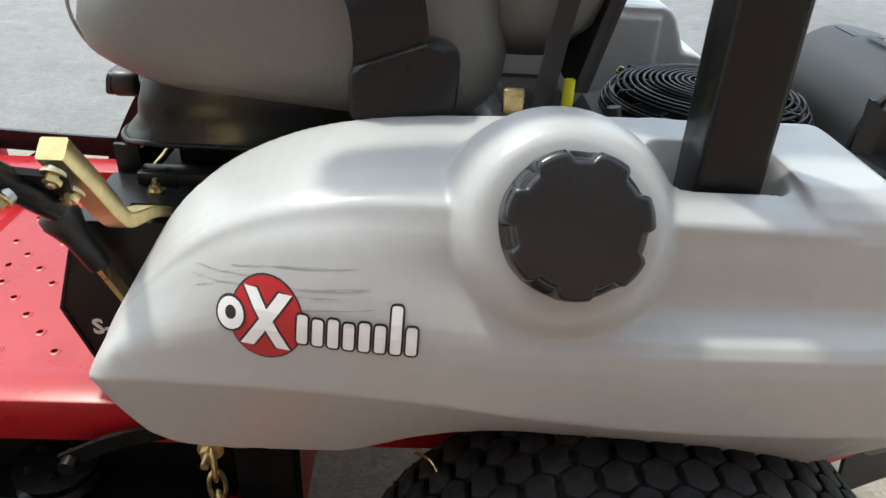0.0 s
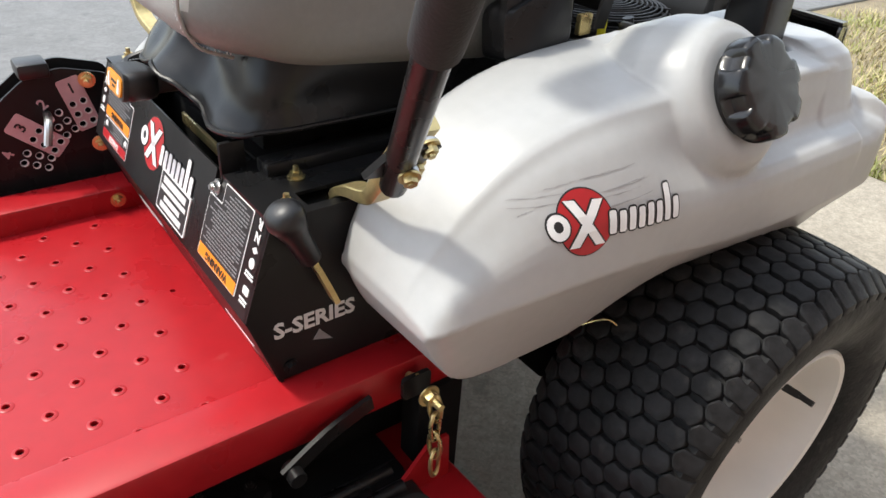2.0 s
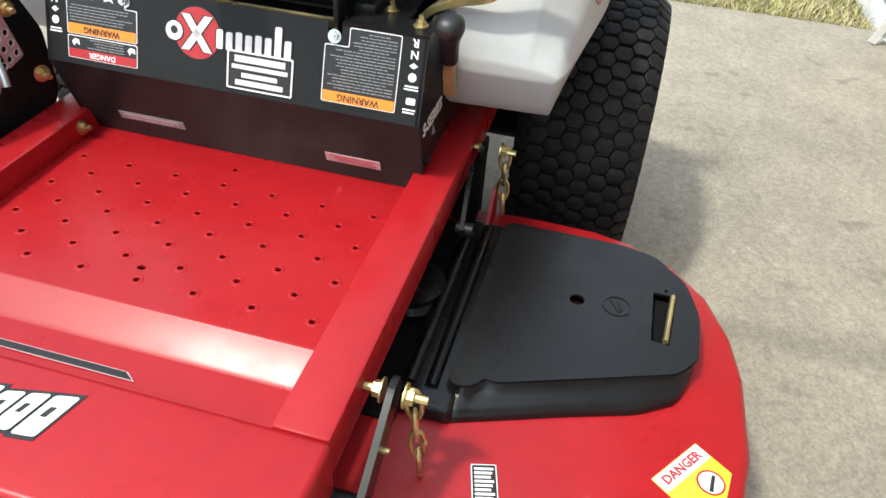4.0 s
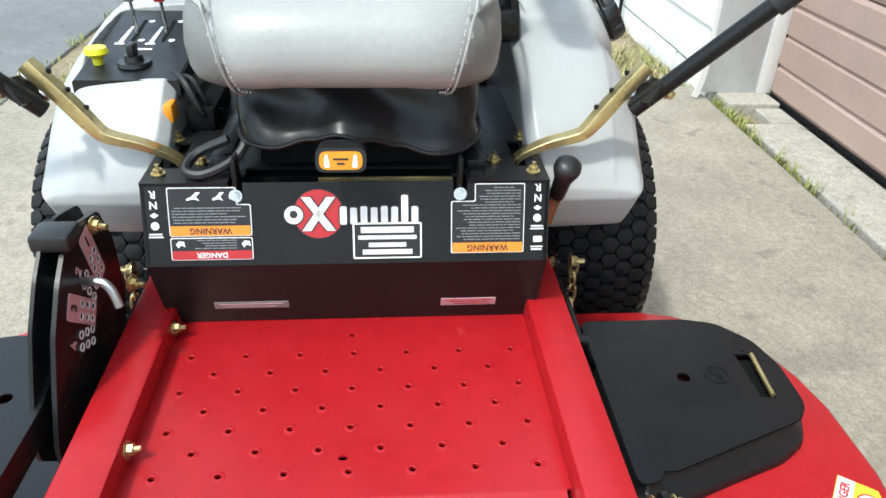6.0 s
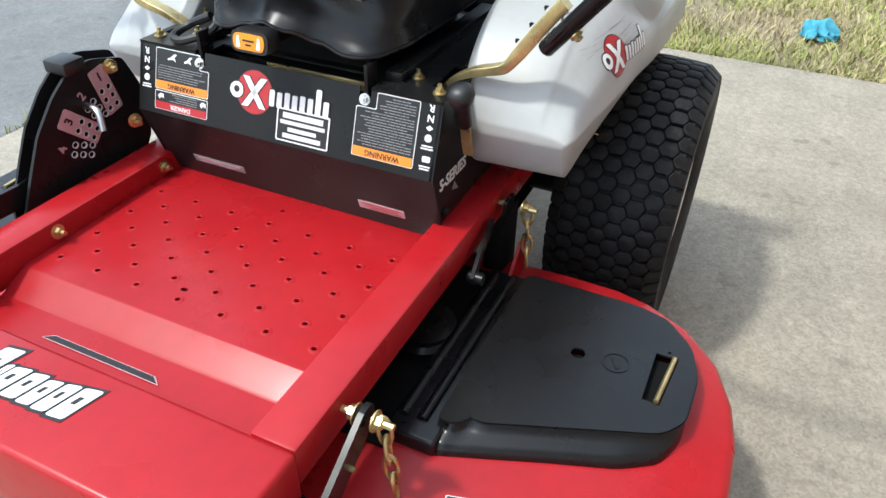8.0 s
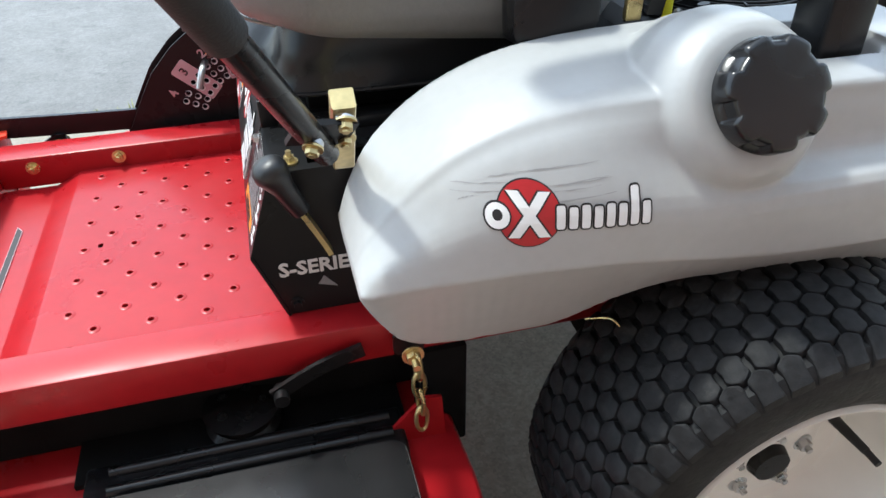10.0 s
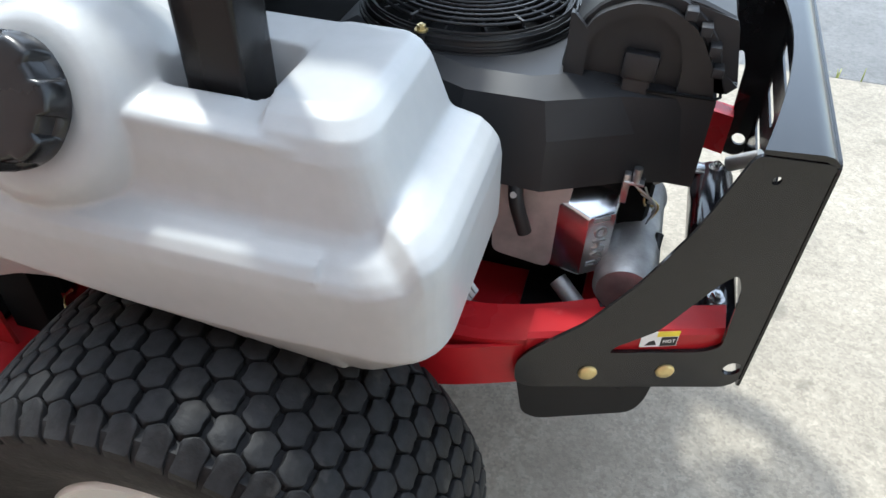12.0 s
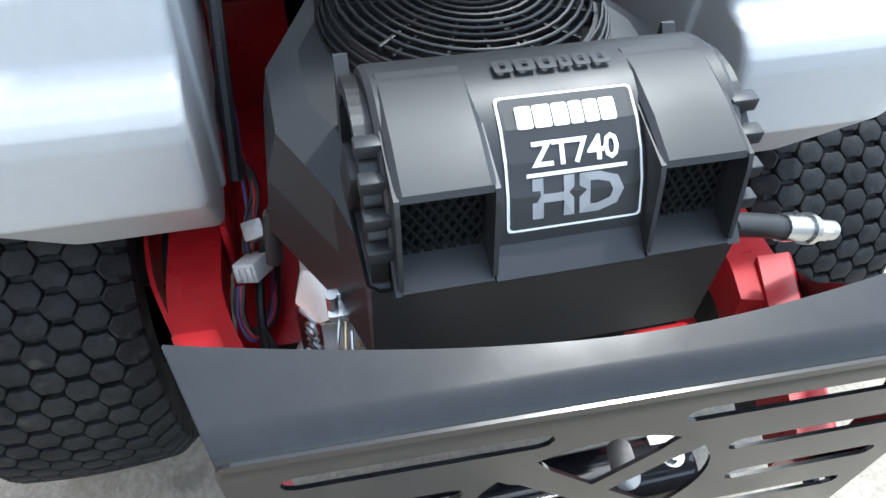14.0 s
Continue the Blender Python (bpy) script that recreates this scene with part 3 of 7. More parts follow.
# wordmark of the front tube: slanted white blocks on a dark outline
m = basis((-0.910, 0.010, 0.4972), (0.03, -1, 0), (1, 0.03, 0))
x = -0.092
word = []
for w, h in ((0.036, 0.066), (0.012, 0.044), (0.030, 0.046), (0.029, 0.047), (0.026, 0.046), (0.026, 0.05), (0.031, 0.054)):
    k = 0.25
    w *= 0.88
    word.append([(x, -0.035), (x + w * 0.9, -0.035 + 0.002), (x + w * 0.92 + h * k, -0.035 + h), (x + h * k, -0.035 + h - 0.004)])
    x += w + 0.0012
for q in word:
    c = (sum(a for a, _ in q) / 4, sum(b for _, b in q) / 4)
    patch("wordmark_outline", [(c[0] + (a - c[0]) * 1.22, c[1] + (b - c[1]) * 1.17) for a, b in q], m, DECAL_BLACK, nose_plate, lift=0.0006)
    notch = [(c[0] + (a - c[0]) * 0.3, c[1] + (b - c[1]) * 0.26 + 0.004) for a, b in q]
    patch("wordmark_block", rounded(q, 0.004, 3), m, WHITE, nose_plate, lift=0.0012, holes=[notch])

# front corner gusset with its decal
bm = bmesh.new()
box(bm, (-0.99, 0.352, 0.34), (-0.87, 0.43, 0.50), 0.008)
part("caster_arm", bm, RED, mower)
bm = plate([(-0.99, 0.345), (-0.872, 0.340), (-0.850, 0.352), (-0.865, 0.43), (-0.99, 0.43)], (), 0.006, Matrix.Translation((0, 0, 0.502)))
gus = part("corner_plate", bm, FLAG, mower, "bright red corner plate with dark marks")
bars("corner_marks", [(-0.02, 0.02, 0.008, 0.006), (-0.015, 0.02, -0.004, 0.006)], basis((-0.905, 0.378, 0.509), (1, 0, 0), (0, 1, 0)), DECAL_BLACK, gus)

# ---- console ----
TOP, EDGE, FOOT = V(-0.381, 0, 0.706), V(-0.419, 0, 0.594), V(-0.372, 0, 0.458)
bm = bmesh.new()
outline = [(0.288, 0), (0.288, 0.119), (-0.288, 0.119), (-0.288, 0), (-0.168, 0), (-0.168, 0.022), (-0.148, 0.022), (-0.148, 0), (0.148, 0), (0.148, 0.022), (0.168, 0.022), (0.168, 0)]
face = basis(TOP, (0, 1, 0), (EDGE - TOP))
console = part("console_panel", plate(outline, (), 0.003, face @ Matrix.Translation((0, 0, -0.003))), BLACK, mower, "black steel console front panel with warning decals", smooth=0)
bm = bmesh.new()
loft(bm, [[(EDGE.x, y, EDGE.z), (FOOT.x, y, FOOT.z), (FOOT.x + 0.004, y, FOOT.z), (EDGE.x + 0.004, y, EDGE.z)] for y in (-0.2885, 0.2885)])
kick = part("kick_panel", bm, BLACK, mower, "black lower console panel")
for s in (-1, 1):
    bm = plate([(-0.381, 0.706), (-0.419, 0.594), (-0.387, 0.497), (-0.16, 0.497), (-0.16, 0.706)], (), 0.004, basis((0, 0.284 * s + 0.002, 0), (1, 0, 0), (0, 0, 1)))
    side = part("console_side", bm, BLACK, mower, "black steel console side plate", smooth=0)
    if s < 0:
        near_side = side
        hexbolt("side_bolt", (-0.372, -0.287, 0.515), (0, -1, 0), 0.006, mower, BLACK, 0)
bm = plate([(-0.383, -0.288), (-0.383, -0.168), (-0.36, -0.168), (-0.36, -0.148), (-0.335, -0.148), (-0.335, 0.148), (-0.36, 0.148), (-0.36, 0.168), (-0.383, 0.168), (-0.383, 0.288), (0.02, 0.288), (0.02, -0.288)],
           [rect(-0.335, -0.275, -0.245, -0.245), rect(-0.335, 0.245, -0.245, 0.275)], 0.004, Matrix.Translation((0, 0, 0.703)))
top = part("console_top", bm, BLACK, mower, "black console top with lever slots", smooth=0)
# near-black filler stands for the shade inside the open console
bm = bmesh.new()
box(bm, (-0.33, -0.27, 0.50), (0.0, 0.27, 0.69))
part("console_inner_shade", bm, DARK, mower)
for y in (-0.158, 0.158):
    bm = bmesh.new()
    box(bm, (-0.382, y - 0.0035, 0.68), (-0.352, y + 0.0035, 0.74), 0.002)
    part("seat_hinge", bm, BLACK, mower)
    hexbolt("hinge_bolt", (-0.386, y, 0.688), (-1, 0, 0.3), 0.0065, mower, STEEL, 0.004)
bm = bmesh.new()
box(bm, (-0.3545, -0.150, 0.684), (-0.350, 0.046, 0.699), 0.001)
part("prop_bar", bm, ZINC, mower, "flat zinc plated prop bar behind the panel")
for s in (-1, 1):
    for x, y in ((-0.355, 0.268), (-0.318, 0.215), (-0.235, 0.268)):
        hexbolt("top_bolt", (x, y * s, 0.7075), (0, 0, 1), 0.007, mower, stud=0.008)

# decals of the console; u is the mower's y, v runs down the panel
up = face @ Matrix.Translation((0, 0, 0.0002))


def decal_ring(x0, x1, y0, y1, notch, g):
    """Outline of a decal drawn in by g; notch (width, height, side) steps one upper corner."""
    if not notch:
        return [(x0 + g, y0 + g), (x1 - g, y0 + g), (x1 - g, y1 - g), (x0 + g, y1 - g)]
    nx, ny, side = notch
    if side < 0:
        return [(x0 + g, y0 + ny + g), (x0 + nx + g, y0 + ny + g), (x0 + nx + g, y0 + g), (x1 - g, y0 + g), (x1 - g, y1 - g), (x0 + g, y1 - g)]
    return [(x0 + g, y0 + g), (x1 - nx - g, y0 + g), (x1 - nx - g, y0 + ny + g), (x1 - g, y0 + ny + g), (x1 - g, y1 - g), (x0 + g, y1 - g)]


def words(x0, x1, y, h):
    """One line of unreadable writing, broken into words."""
    out = []
    while x0 < x1 - 0.003:
        w = min(rnd.uniform(0.004, 0.013), x1 - x0)
        out.append((x0, x0 + w, y, h))
        x0 += w + 0.0014
    return out


def frame_decal(x0, x1, y0, y1, notch, band, band_mat, lines, word):
    """A white-framed black warning decal with a coloured band; written for the driver's side."""
    patch("decal", rounded(decal_ring(x0, x1, y0, y1, notch, 0.0), 0.003, 3), up, WHITE, console, lift=0.0005)
    patch("decal_field", rounded(decal_ring(x0, x1, y0, y1, notch, 0.0013), 0.0025, 3), up, DECAL_BLACK, console, lift=0.0008)
    patch("decal_band", rect(x0 + 0.002, band[0], x1 - 0.002, band[1], 0.001), up, band_mat, console, lift=0.0011)
    bars("decal_text", lines, up @ Matrix.Translation((0, 0, 0.0009)), DECAL_GREY, console, lift=0.0004)
    lettering("decal_word", word, (band[1] - band[0]) * 0.86, up @ Matrix.Translation(((x0 + x1) / 2, (band[0] + band[1]) / 2, 0.0013)), DECAL_BLACK if band_mat is not DECAL_RED else WHITE, console, bold=0.0002)


rnd = random.Random(4)
lines = sum([words(0.142 + rnd.uniform(0, 0.04), 0.247, 0.035 + 0.0042 * k, 0.0014) for k in range(6)], [])
frame_decal(0.138, 0.252, 0.006, 0.0755, (0.019, 0.024, -1), (0.0605, 0.0745), DECAL_ORANGE, lines, "WARNING")
for x, k in ((0.216, 1.0), (0.182, 0.85)):
    # small pictures of slanted strokes
    patch("decal_picture", [(x - 0.010 * k, 0.013), (x - 0.004 * k, 0.0125), (x + 0.003 * k, 0.019), (x + 0.010 * k, 0.022), (x + 0.009 * k, 0.0245), (x - 0.001 * k, 0.0225), (x - 0.008 * k, 0.025), (x - 0.004 * k, 0.0185)], up, WHITE, console, lift=0.0012)
lines = sum([words(0.160, 0.225 - rnd.uniform(0, 0.02), 0.0815 + 0.0038 * k, 0.0013) for k in range(4)], [])
frame_decal(0.138, 0.252, 0.0775, 0.110, None, (0.0965, 0.109), DECAL_RED, lines, "DANGER")
for x in (0.239, 0.148):
    patch("decal_picture", [(x - 0.006, 0.083), (x + 0.001, 0.082), (x + 0.006, 0.087), (x + 0.002, 0.0925), (x - 0.001, 0.088), (x - 0.007, 0.0905)], up, WHITE, console, lift=0.0012)
lines = sum([words(-0.246 + (0.010 if k % 5 == 0 else 0.0), (-0.184 if k < 6 else -0.149) - rnd.uniform(0, 0.025), 0.010 + 0.0042 * k, 0.0014) for k in range(19)], [])
frame_decal(-0.252, -0.145, 0.004, 0.106, (0.034, 0.025, 1), (0.0905, 0.105), DECAL_ORANGE, lines, "WARNING")
for y, vs in ((0.271, (0.015, 0.030)), (-0.271, (0.010, 0.025))):
    for ch, v in zip("RN", vs):
        lettering("gate_letter", ch, 0.015, up @ Matrix.Translation((y, v, 0.001)), WHITE, console, bold=0.0003)
    v = vs[1] + 0.015
    patch("gate_mark", [(y - 0.006, v), (y, v - 0.004), (y + 0.006, v), (y, v + 0.004)], up, WHITE, console)
    patch("gate_mark", circle(y, v + 0.015, 0.006, 9), up, WHITE, console)
    bars("gate_text", [(y - 0.009, y + 0.009, v + 0.027, 0.0022), (y - 0.010, y + 0.010, v + 0.031, 0.0022)], up, WHITE, console)
patch("gate_mark", rect(-0.279, 0.082, -0.266, 0.091, 0.002), up, WHITE, console)
bars("gate_text", [(-0.280, -0.262, 0.098, 0.0022), (-0.279, -0.263, 0.102, 0.0022)], up, WHITE, console)


def wordmark(m, k, parent):
    """Round red badge with a white cross of bars, a ring and upright white blocks; x along the line, y up, k metres high."""
    patch("badge_edge", circle(0, 0, 0.75 * k, 40), m, DECAL_BLACK, parent, lift=0.0004)
    patch("badge", circle(0, 0, 0.72 * k, 40), m, DECAL_RED, parent, lift=0.0007)

    def both(outline, holes=()):
        cx, cy = sum(p[0] for p in outline) / len(outline), sum(p[1] for p in outline) / len(outline)
        n = len(outline)
        grown = []
        for i, p in enumerate(outline):
            a, b = Vector(outline[i - 1]), Vector(outline[(i + 1) % n])
            t = (b - a).normalized()
            grown.append((p[0] + t.y * 0.042 * k, p[1] - t.x * 0.042 * k))
        patch("wordmark_outline", grown, m, DECAL_BLACK, parent, lift=0.0010)
        patch("wordmark_block", outline, m, WHITE, parent, lift=0.0014, holes=holes)

    for d in (-1, 1):
        a = Vector((0.36 * d, 0.5)) * k
        t = Vector((0.13, 0)) * k
        both([tuple(-a - t), tuple(-a + t), tuple(a + t), tuple(a - t)])
    both(circle(-0.72 * k, -0.02 * k, 0.27 * k, 20), [circle(-0.72 * k, 0.0, 0.12 * k, 12)])
    x = 0.62
    for h in (0.54, 0.50, 0.54, 0.50, 0.54, 0.52, 0.86, 0.52):
        both(rect(x * k, -0.32 * k, (x + 0.20) * k, (-0.32 + h) * k, 0.06 * k))
        x += 0.30



wordmark(basis(face @ V(0.044, 0.0455, 0.0003), (0, -1, 0), TOP - EDGE), 0.0485, console)
dealer = up @ Matrix.Translation((-0.053, 0.0853, 0))
patch("dealer_plate", rect(-0.0495, -0.0265, 0.0495, 0.0265, 0.003), dealer, WHITE, console, "small silver and black dealer plate", lift=0.0018)
patch("dealer_plate_field", rect(-0.047, -0.024, 0.047, 0.024, 0.002), dealer, DECAL_BLACK, console, lift=0.0021)
bars("dealer_text", [(-0.038, 0.038, -0.016, 0.009), (-0.042, 0.042, -0.005, 0.006), (-0.027, 0.027, 0.006, 0.0065), (-0.036, 0.036, 0.0165, 0.0075)], dealer @ Matrix.Translation((0, 0, 0.0021)), DECAL_SILVER, console, lift=0.0004)
low = basis(EDGE, (0, 1, 0), FOOT - EDGE)
patch("maker_plate", rect(0.100, 0.092, 0.213, 0.108, 0.001), low, DECAL_GREY, kick, "small dark maker's plate", lift=0.001)
bars("maker_text", [(0.11, 0.205, 0.097, 0.002), (0.12, 0.20, 0.103, 0.002)], low @ Matrix.Translation((0, 0, 0.001)), DECAL_PINK, kick)
patch("notice_plate", rect(-0.222, 0.094, -0.135, 0.112, 0.001), low, DECAL_PINK, kick, "small pale notice sticker", lift=0.001)
bars("notice_text", [(-0.215, -0.142, 0.098, 0.0016), (-0.21, -0.15, 0.103, 0.0016), (-0.215, -0.155, 0.108, 0.0016)], low @ Matrix.Translation((0, 0, 0.001)), DECAL_RED, kick)
m = basis((-0.338, -0.2864, 0.5675), (1, 0, 0), (0, 0, 1))
lettering("series_word", "S-SERIES", 0.0285, m, DECAL_SILVER, near_side, "silver grey lettering", bold=0.0008)
patch("series_mark", [(-0.004, -0.028), (0.020, -0.036), (0.004, -0.016)], m, DECAL_GREY, near_side)

# park brake lever
bm = bmesh.new()
sweep(bm, [(-0.323, -0.3055, 0.600), (-0.333, -0.306, 0.625), (-0.355, -0.31, 0.675)], 0, flat=(0.016, 0.006), up=(1, 0, 0))
brake = part("brake_lever", bm, ZINC, mower, "zinc plated park brake lever")
bm = bmesh.new()
rings = []
a, b = V(-0.351, -0.309, 0.665), V(-0.383, -0.313, 0.735)
d = (b - a).normalized()
s1 = d.cross(V(0, 1, 0)).normalized()
s2 = d.cross(s1)
for t, r in ((0, 0.011), (0.02, 0.012), (0.5, 0.0135), (0.66, 0.017), (0.8, 0.0205), (0.92, 0.0195), (1.0, 0.013), (1.02, 0.004)):
    c = a + (b - a) * t
    rings.append([c + (s1 * math.cos(k * math.pi / 8) + s2 * math.sin(k * math.pi / 8)) * r for k in range(16)])
loft(bm, rings)
part("grip", bm, PLASTIC, brake, "black plastic knob", smooth=50)

# drive levers
for s in (-1, 1):
    bm = bmesh.new()
    spine = smooth_path([(-0.285, 0.240 * s, 0.675), (-0.290, 0.262 * s, 0.705), (-0.297, 0.300 * s, 0.727), (-0.300, 0.335 * s, 0.738), (-0.301, 0.352 * s, 0.746), (-0.302, 0.365 * s, 0.762), (-0.303, 0.397 * s, 0.807), (-0.304, 0.430 * s, 0.850)])
    rings = []
    for k, q in enumerate(spine):
        d = (spine[min(k + 1, len(spine) - 1)] - spine[max(k - 1, 0)]).normalized()
        n = V(1, 0, 0).cross(d).normalized()
        w = 0.010 + 0.010 * min(1.0, max(0.0, (q.z - 0.715) / 0.055))
        rings.append([q + n * a * w / 2 + V(b * 0.011, 0, 0) for a, b in ((-1, -0.9), (-0.8, -1), (0.8, -1), (1, -0.9), (1, 0.9), (0.8, 1), (-0.8, 1), (-1, 0.9))])
    loft(bm, rings)
    lever = part("drive_lever", bm, ZINC, mower, "bent yellow zinc lever bar with black tube handle")
    bm = bmesh.new()
    d = V(-0.29, 0.61 * s, 0.735).normalized()
    a = V(-0.322, 0.414 * s, 0.790)
    sweep(bm, [a, a + d * 0.12, a + d * 0.24], 0.0125, 14)
    part("handle_tube", bm, SATIN, lever, "black steel tube")
    bm = bmesh.new()
    q = a + d * 0.225
    sweep(bm, [q, q + d * 0.25, q + d * 0.33 + V(0, -0.02 * s, 0.01), q + d * 0.36 + V(0.0, -0.09 * s, 0.03)], 0.0165, 16)
    part("grip", bm, GRIP, lever, "black foam grip")
    bm = bmesh.new()
    sweep(bm, [(-0.298, 0.425 * s, 0.815), (-0.312, 0.428 * s, 0.818), (-0.336, 0.432 * s, 0.822), (-0.352, 0.436 * s, 0.826)], 0, flat=(0.006, 0.040), up=(0, 0.6 * s, 0.75))
    part("bracket", bm, BLACK, lever)
    for y, z in ((0.366, 0.786), (0.385, 0.812), (0.404, 0.838)):
        hexbolt("lever_bolt", (-0.303, y * s, z), (0, -0.8 * s, 0.6), 0.0028, lever, BLACK, 0)
    for y, z in ((0.424, 0.838), (0.406, 0.814)):
        bm = bmesh.new()
        c = V(-0.303, y * s, z) + V(0, 0.0085 * s, -0.006)
        rod(bm, c, c + V(-0.001, 0.0025 * s, -0.0018), 0.0095, seg=20)
        part("washer", bm, STEEL, lever)
        hexbolt("lever_bolt", c + V(-0.001, 0.0025 * s, -0.0018), (-0.1, 0.8 * s, -0.58), 0.0075, lever, stud=0.004)
    bm = bmesh.new()
    c = V(-0.334, 0.452 * s, 0.822)
    rod(bm, c, c + V(-0.002, 0.005 * s, -0.002), 0.0085, seg=20)
    part("washer", bm, STEEL, lever)
    hexbolt("lever_bolt", c + V(-0.002, 0.005 * s, -0.002), (-0.3, 0.75 * s, -0.5), 0.0065, lever, stud=0.003)

# ---- seat ----
bm = bmesh.new()
rings = []
for z, k, fwd in ((0.818, 0.86, 0.030), (0.823, 0.93, 0.016), (0.835, 0.975, 0.006), (0.852, 1.0, 0.0), (0.880, 1.012, -0.002), (0.910, 1.0, 0.002), (0.935, 0.965, 0.010), (0.950, 0.90, 0.022), (0.957, 0.80, 0.04)):
    ring = []
    for a, b in rounded([(-0.405, -0.205), (0.07, -0.245), (0.07, 0.245), (-0.405, 0.205)], 0.12, 14):
        front = max(0.0, (-a - 0.2) / 0.2)
        dip = 0.006 * math.cos(b * 13) * front
        arch = 0.016 * math.sin((a + 0.405) / 0.475 * 3.1)
        sag = 0.014 - 0.030 * min(1.0, max(0.0, (a + 0.36) / 0.26)) ** 0.7
        low = min(1.0, max(0.0, (0.885 - z) / 0.06))
        ring.append((-0.167 + (a + 0.167) * k + fwd * front, b * k, z + arch * (1 - low) + sag * low + dip))
    rings.append(ring)
loft(bm, rings)
seat = part("seat_cushion", bm, VINYL, mower, "two-tone grey vinyl seat cushion with stitched seams", smooth=70)
seat.data.materials.append(SIDE_VINYL)
for p in seat.data.polygons:
    # the side panels beyond the piping are darker
    front = p.center.x < -0.30
    p.material_index = int((abs(p.center.y) > 0.135 + 0.26 * (p.center.z - 0.825) and p.center.z < 0.934) if front else p.center.z < 0.934)
for s in (-1, 1):
    bm = bmesh.new()
    sweep(bm, [(-0.345, 0.135 * s, 0.822), (-0.385, 0.143 * s, 0.842), (-0.402, 0.152 * s, 0.882), (-0.392, 0.162 * s, 0.925), (-0.355, 0.172 * s, 0.958), (-0.1, 0.178 * s, 0.968)], 0.0020, 8)
    part("piping", bm, VINYL, seat)
    bm = bmesh.new()
    sweep(bm, [(-0.365, 0.172 * s, 0.942), (-0.30, 0.206 * s, 0.946), (-0.20, 0.226 * s, 0.951), (-0.09, 0.232 * s, 0.949), (0.0, 0.225 * s, 0.941)], 0.0036, 8)
    part("piping", bm, VINYL, seat)
    bm = bmesh.new()
    for k in range(26):
        t = k / 25
        p = smooth_path([(-0.345, 0.128 * s, 0.822), (-0.386, 0.136 * s, 0.842), (-0.4035, 0.145 * s, 0.882), (-0.393, 0.155 * s, 0.925), (-0.356, 0.165 * s, 0.9625)], 10)
        q = p[min(len(p) - 2, int(t * (len(p) - 2)))]
        rod(bm, q, q + V(0, 0, 0.003), 0.0006, seg=5)
    part("stitching", bm, DECAL_SILVER, seat, "pale stitching", kind="stuff")
bm = bmesh.new()
rings = []
for k in range(9):
    t = k / 8
    z = 0.86 + 0.36 * t
    x = 0.04 + 0.10 * t
    w = 0.20 + 0.03 * math.sin(t * 3.1)
    d = 0.052 + 0.012 * math.sin(t * 3.1)
    f = 0.75 if k in (0, 8) else 1
    rings.append([(x + 0.05 + a * f, b * f, z) for a, b in rounded([(-d, -w), (d, -w), (d, w), (-d, w)], 0.05, 6)])
loft(bm, rings)
back = part("seat_back", bm, VINYL, mower, "two-tone grey vinyl seat back", smooth=60)
back.data.materials.append(SIDE_VINYL)
for p in back.data.polygons:
    p.material_index = int(abs(p.center.y) > 0.16)
# unseen armrests, added so the near one casts the shadow on the tank
for s in (-1, 1):
    bm = bmesh.new()
    rings = []
    for x, g in ((-0.215, 0.45), (-0.208, 0.8), (-0.19, 1.0), (-0.05, 1.0), (0.10, 0.95), (0.17, 0.8)):
        rings.append([(x, 0.274 * s + a * g, 1.095 + b * g) for a, b in rounded([(-0.034, -0.022), (0.034, -0.022), (0.034, 0.022), (-0.034, 0.022)], 0.012, 4)])
    loft(bm, rings)
    arm = part("armrest", bm, SKIRT, mower, "black padded armrest", smooth=50)
    bm = bmesh.new()
    sweep(bm, [(0.15, 0.274 * s, 1.092), (0.18, 0.260 * s, 1.085), (0.195, 0.225 * s, 1.07)], 0.012, 10)
    part("hinge_bar", bm, BLACK, arm)
bm = bmesh.new()
rings = []
for k in range(9):
    t = k / 8
    rings.append([(0.135 + 0.10 * t + a, b, 0.84 + 0.38 * t) for a, b in rounded([(0, -0.215), (0.02, -0.215), (0.02, 0.215), (0, 0.215)], 0.008, 2)])
loft(bm, rings)
part("back_shell", bm, PLASTIC, mower, "black plastic seat back shell")
bm = bmesh.new()
rings = []
hem_line = ((-0.30, 0.756), (-0.19, 0.754), (-0.165, 0.747), (-0.115, 0.746), (-0.07, 0.756), (-0.031, 0.772), (0.009, 0.781), (0.050, 0.769), (0.097, 0.757), (0.155, 0.756), (0.30, 0.758))


def hem_height(y):
    for (y0, z0), (y1, z1) in zip(hem_line, hem_line[1:]):
        if y0 <= y < y1:
            t = (y - y0) / (y1 - y0)
            return z0 + (z1 - z0) * t * t * (3 - 2 * t)
    return 0.757


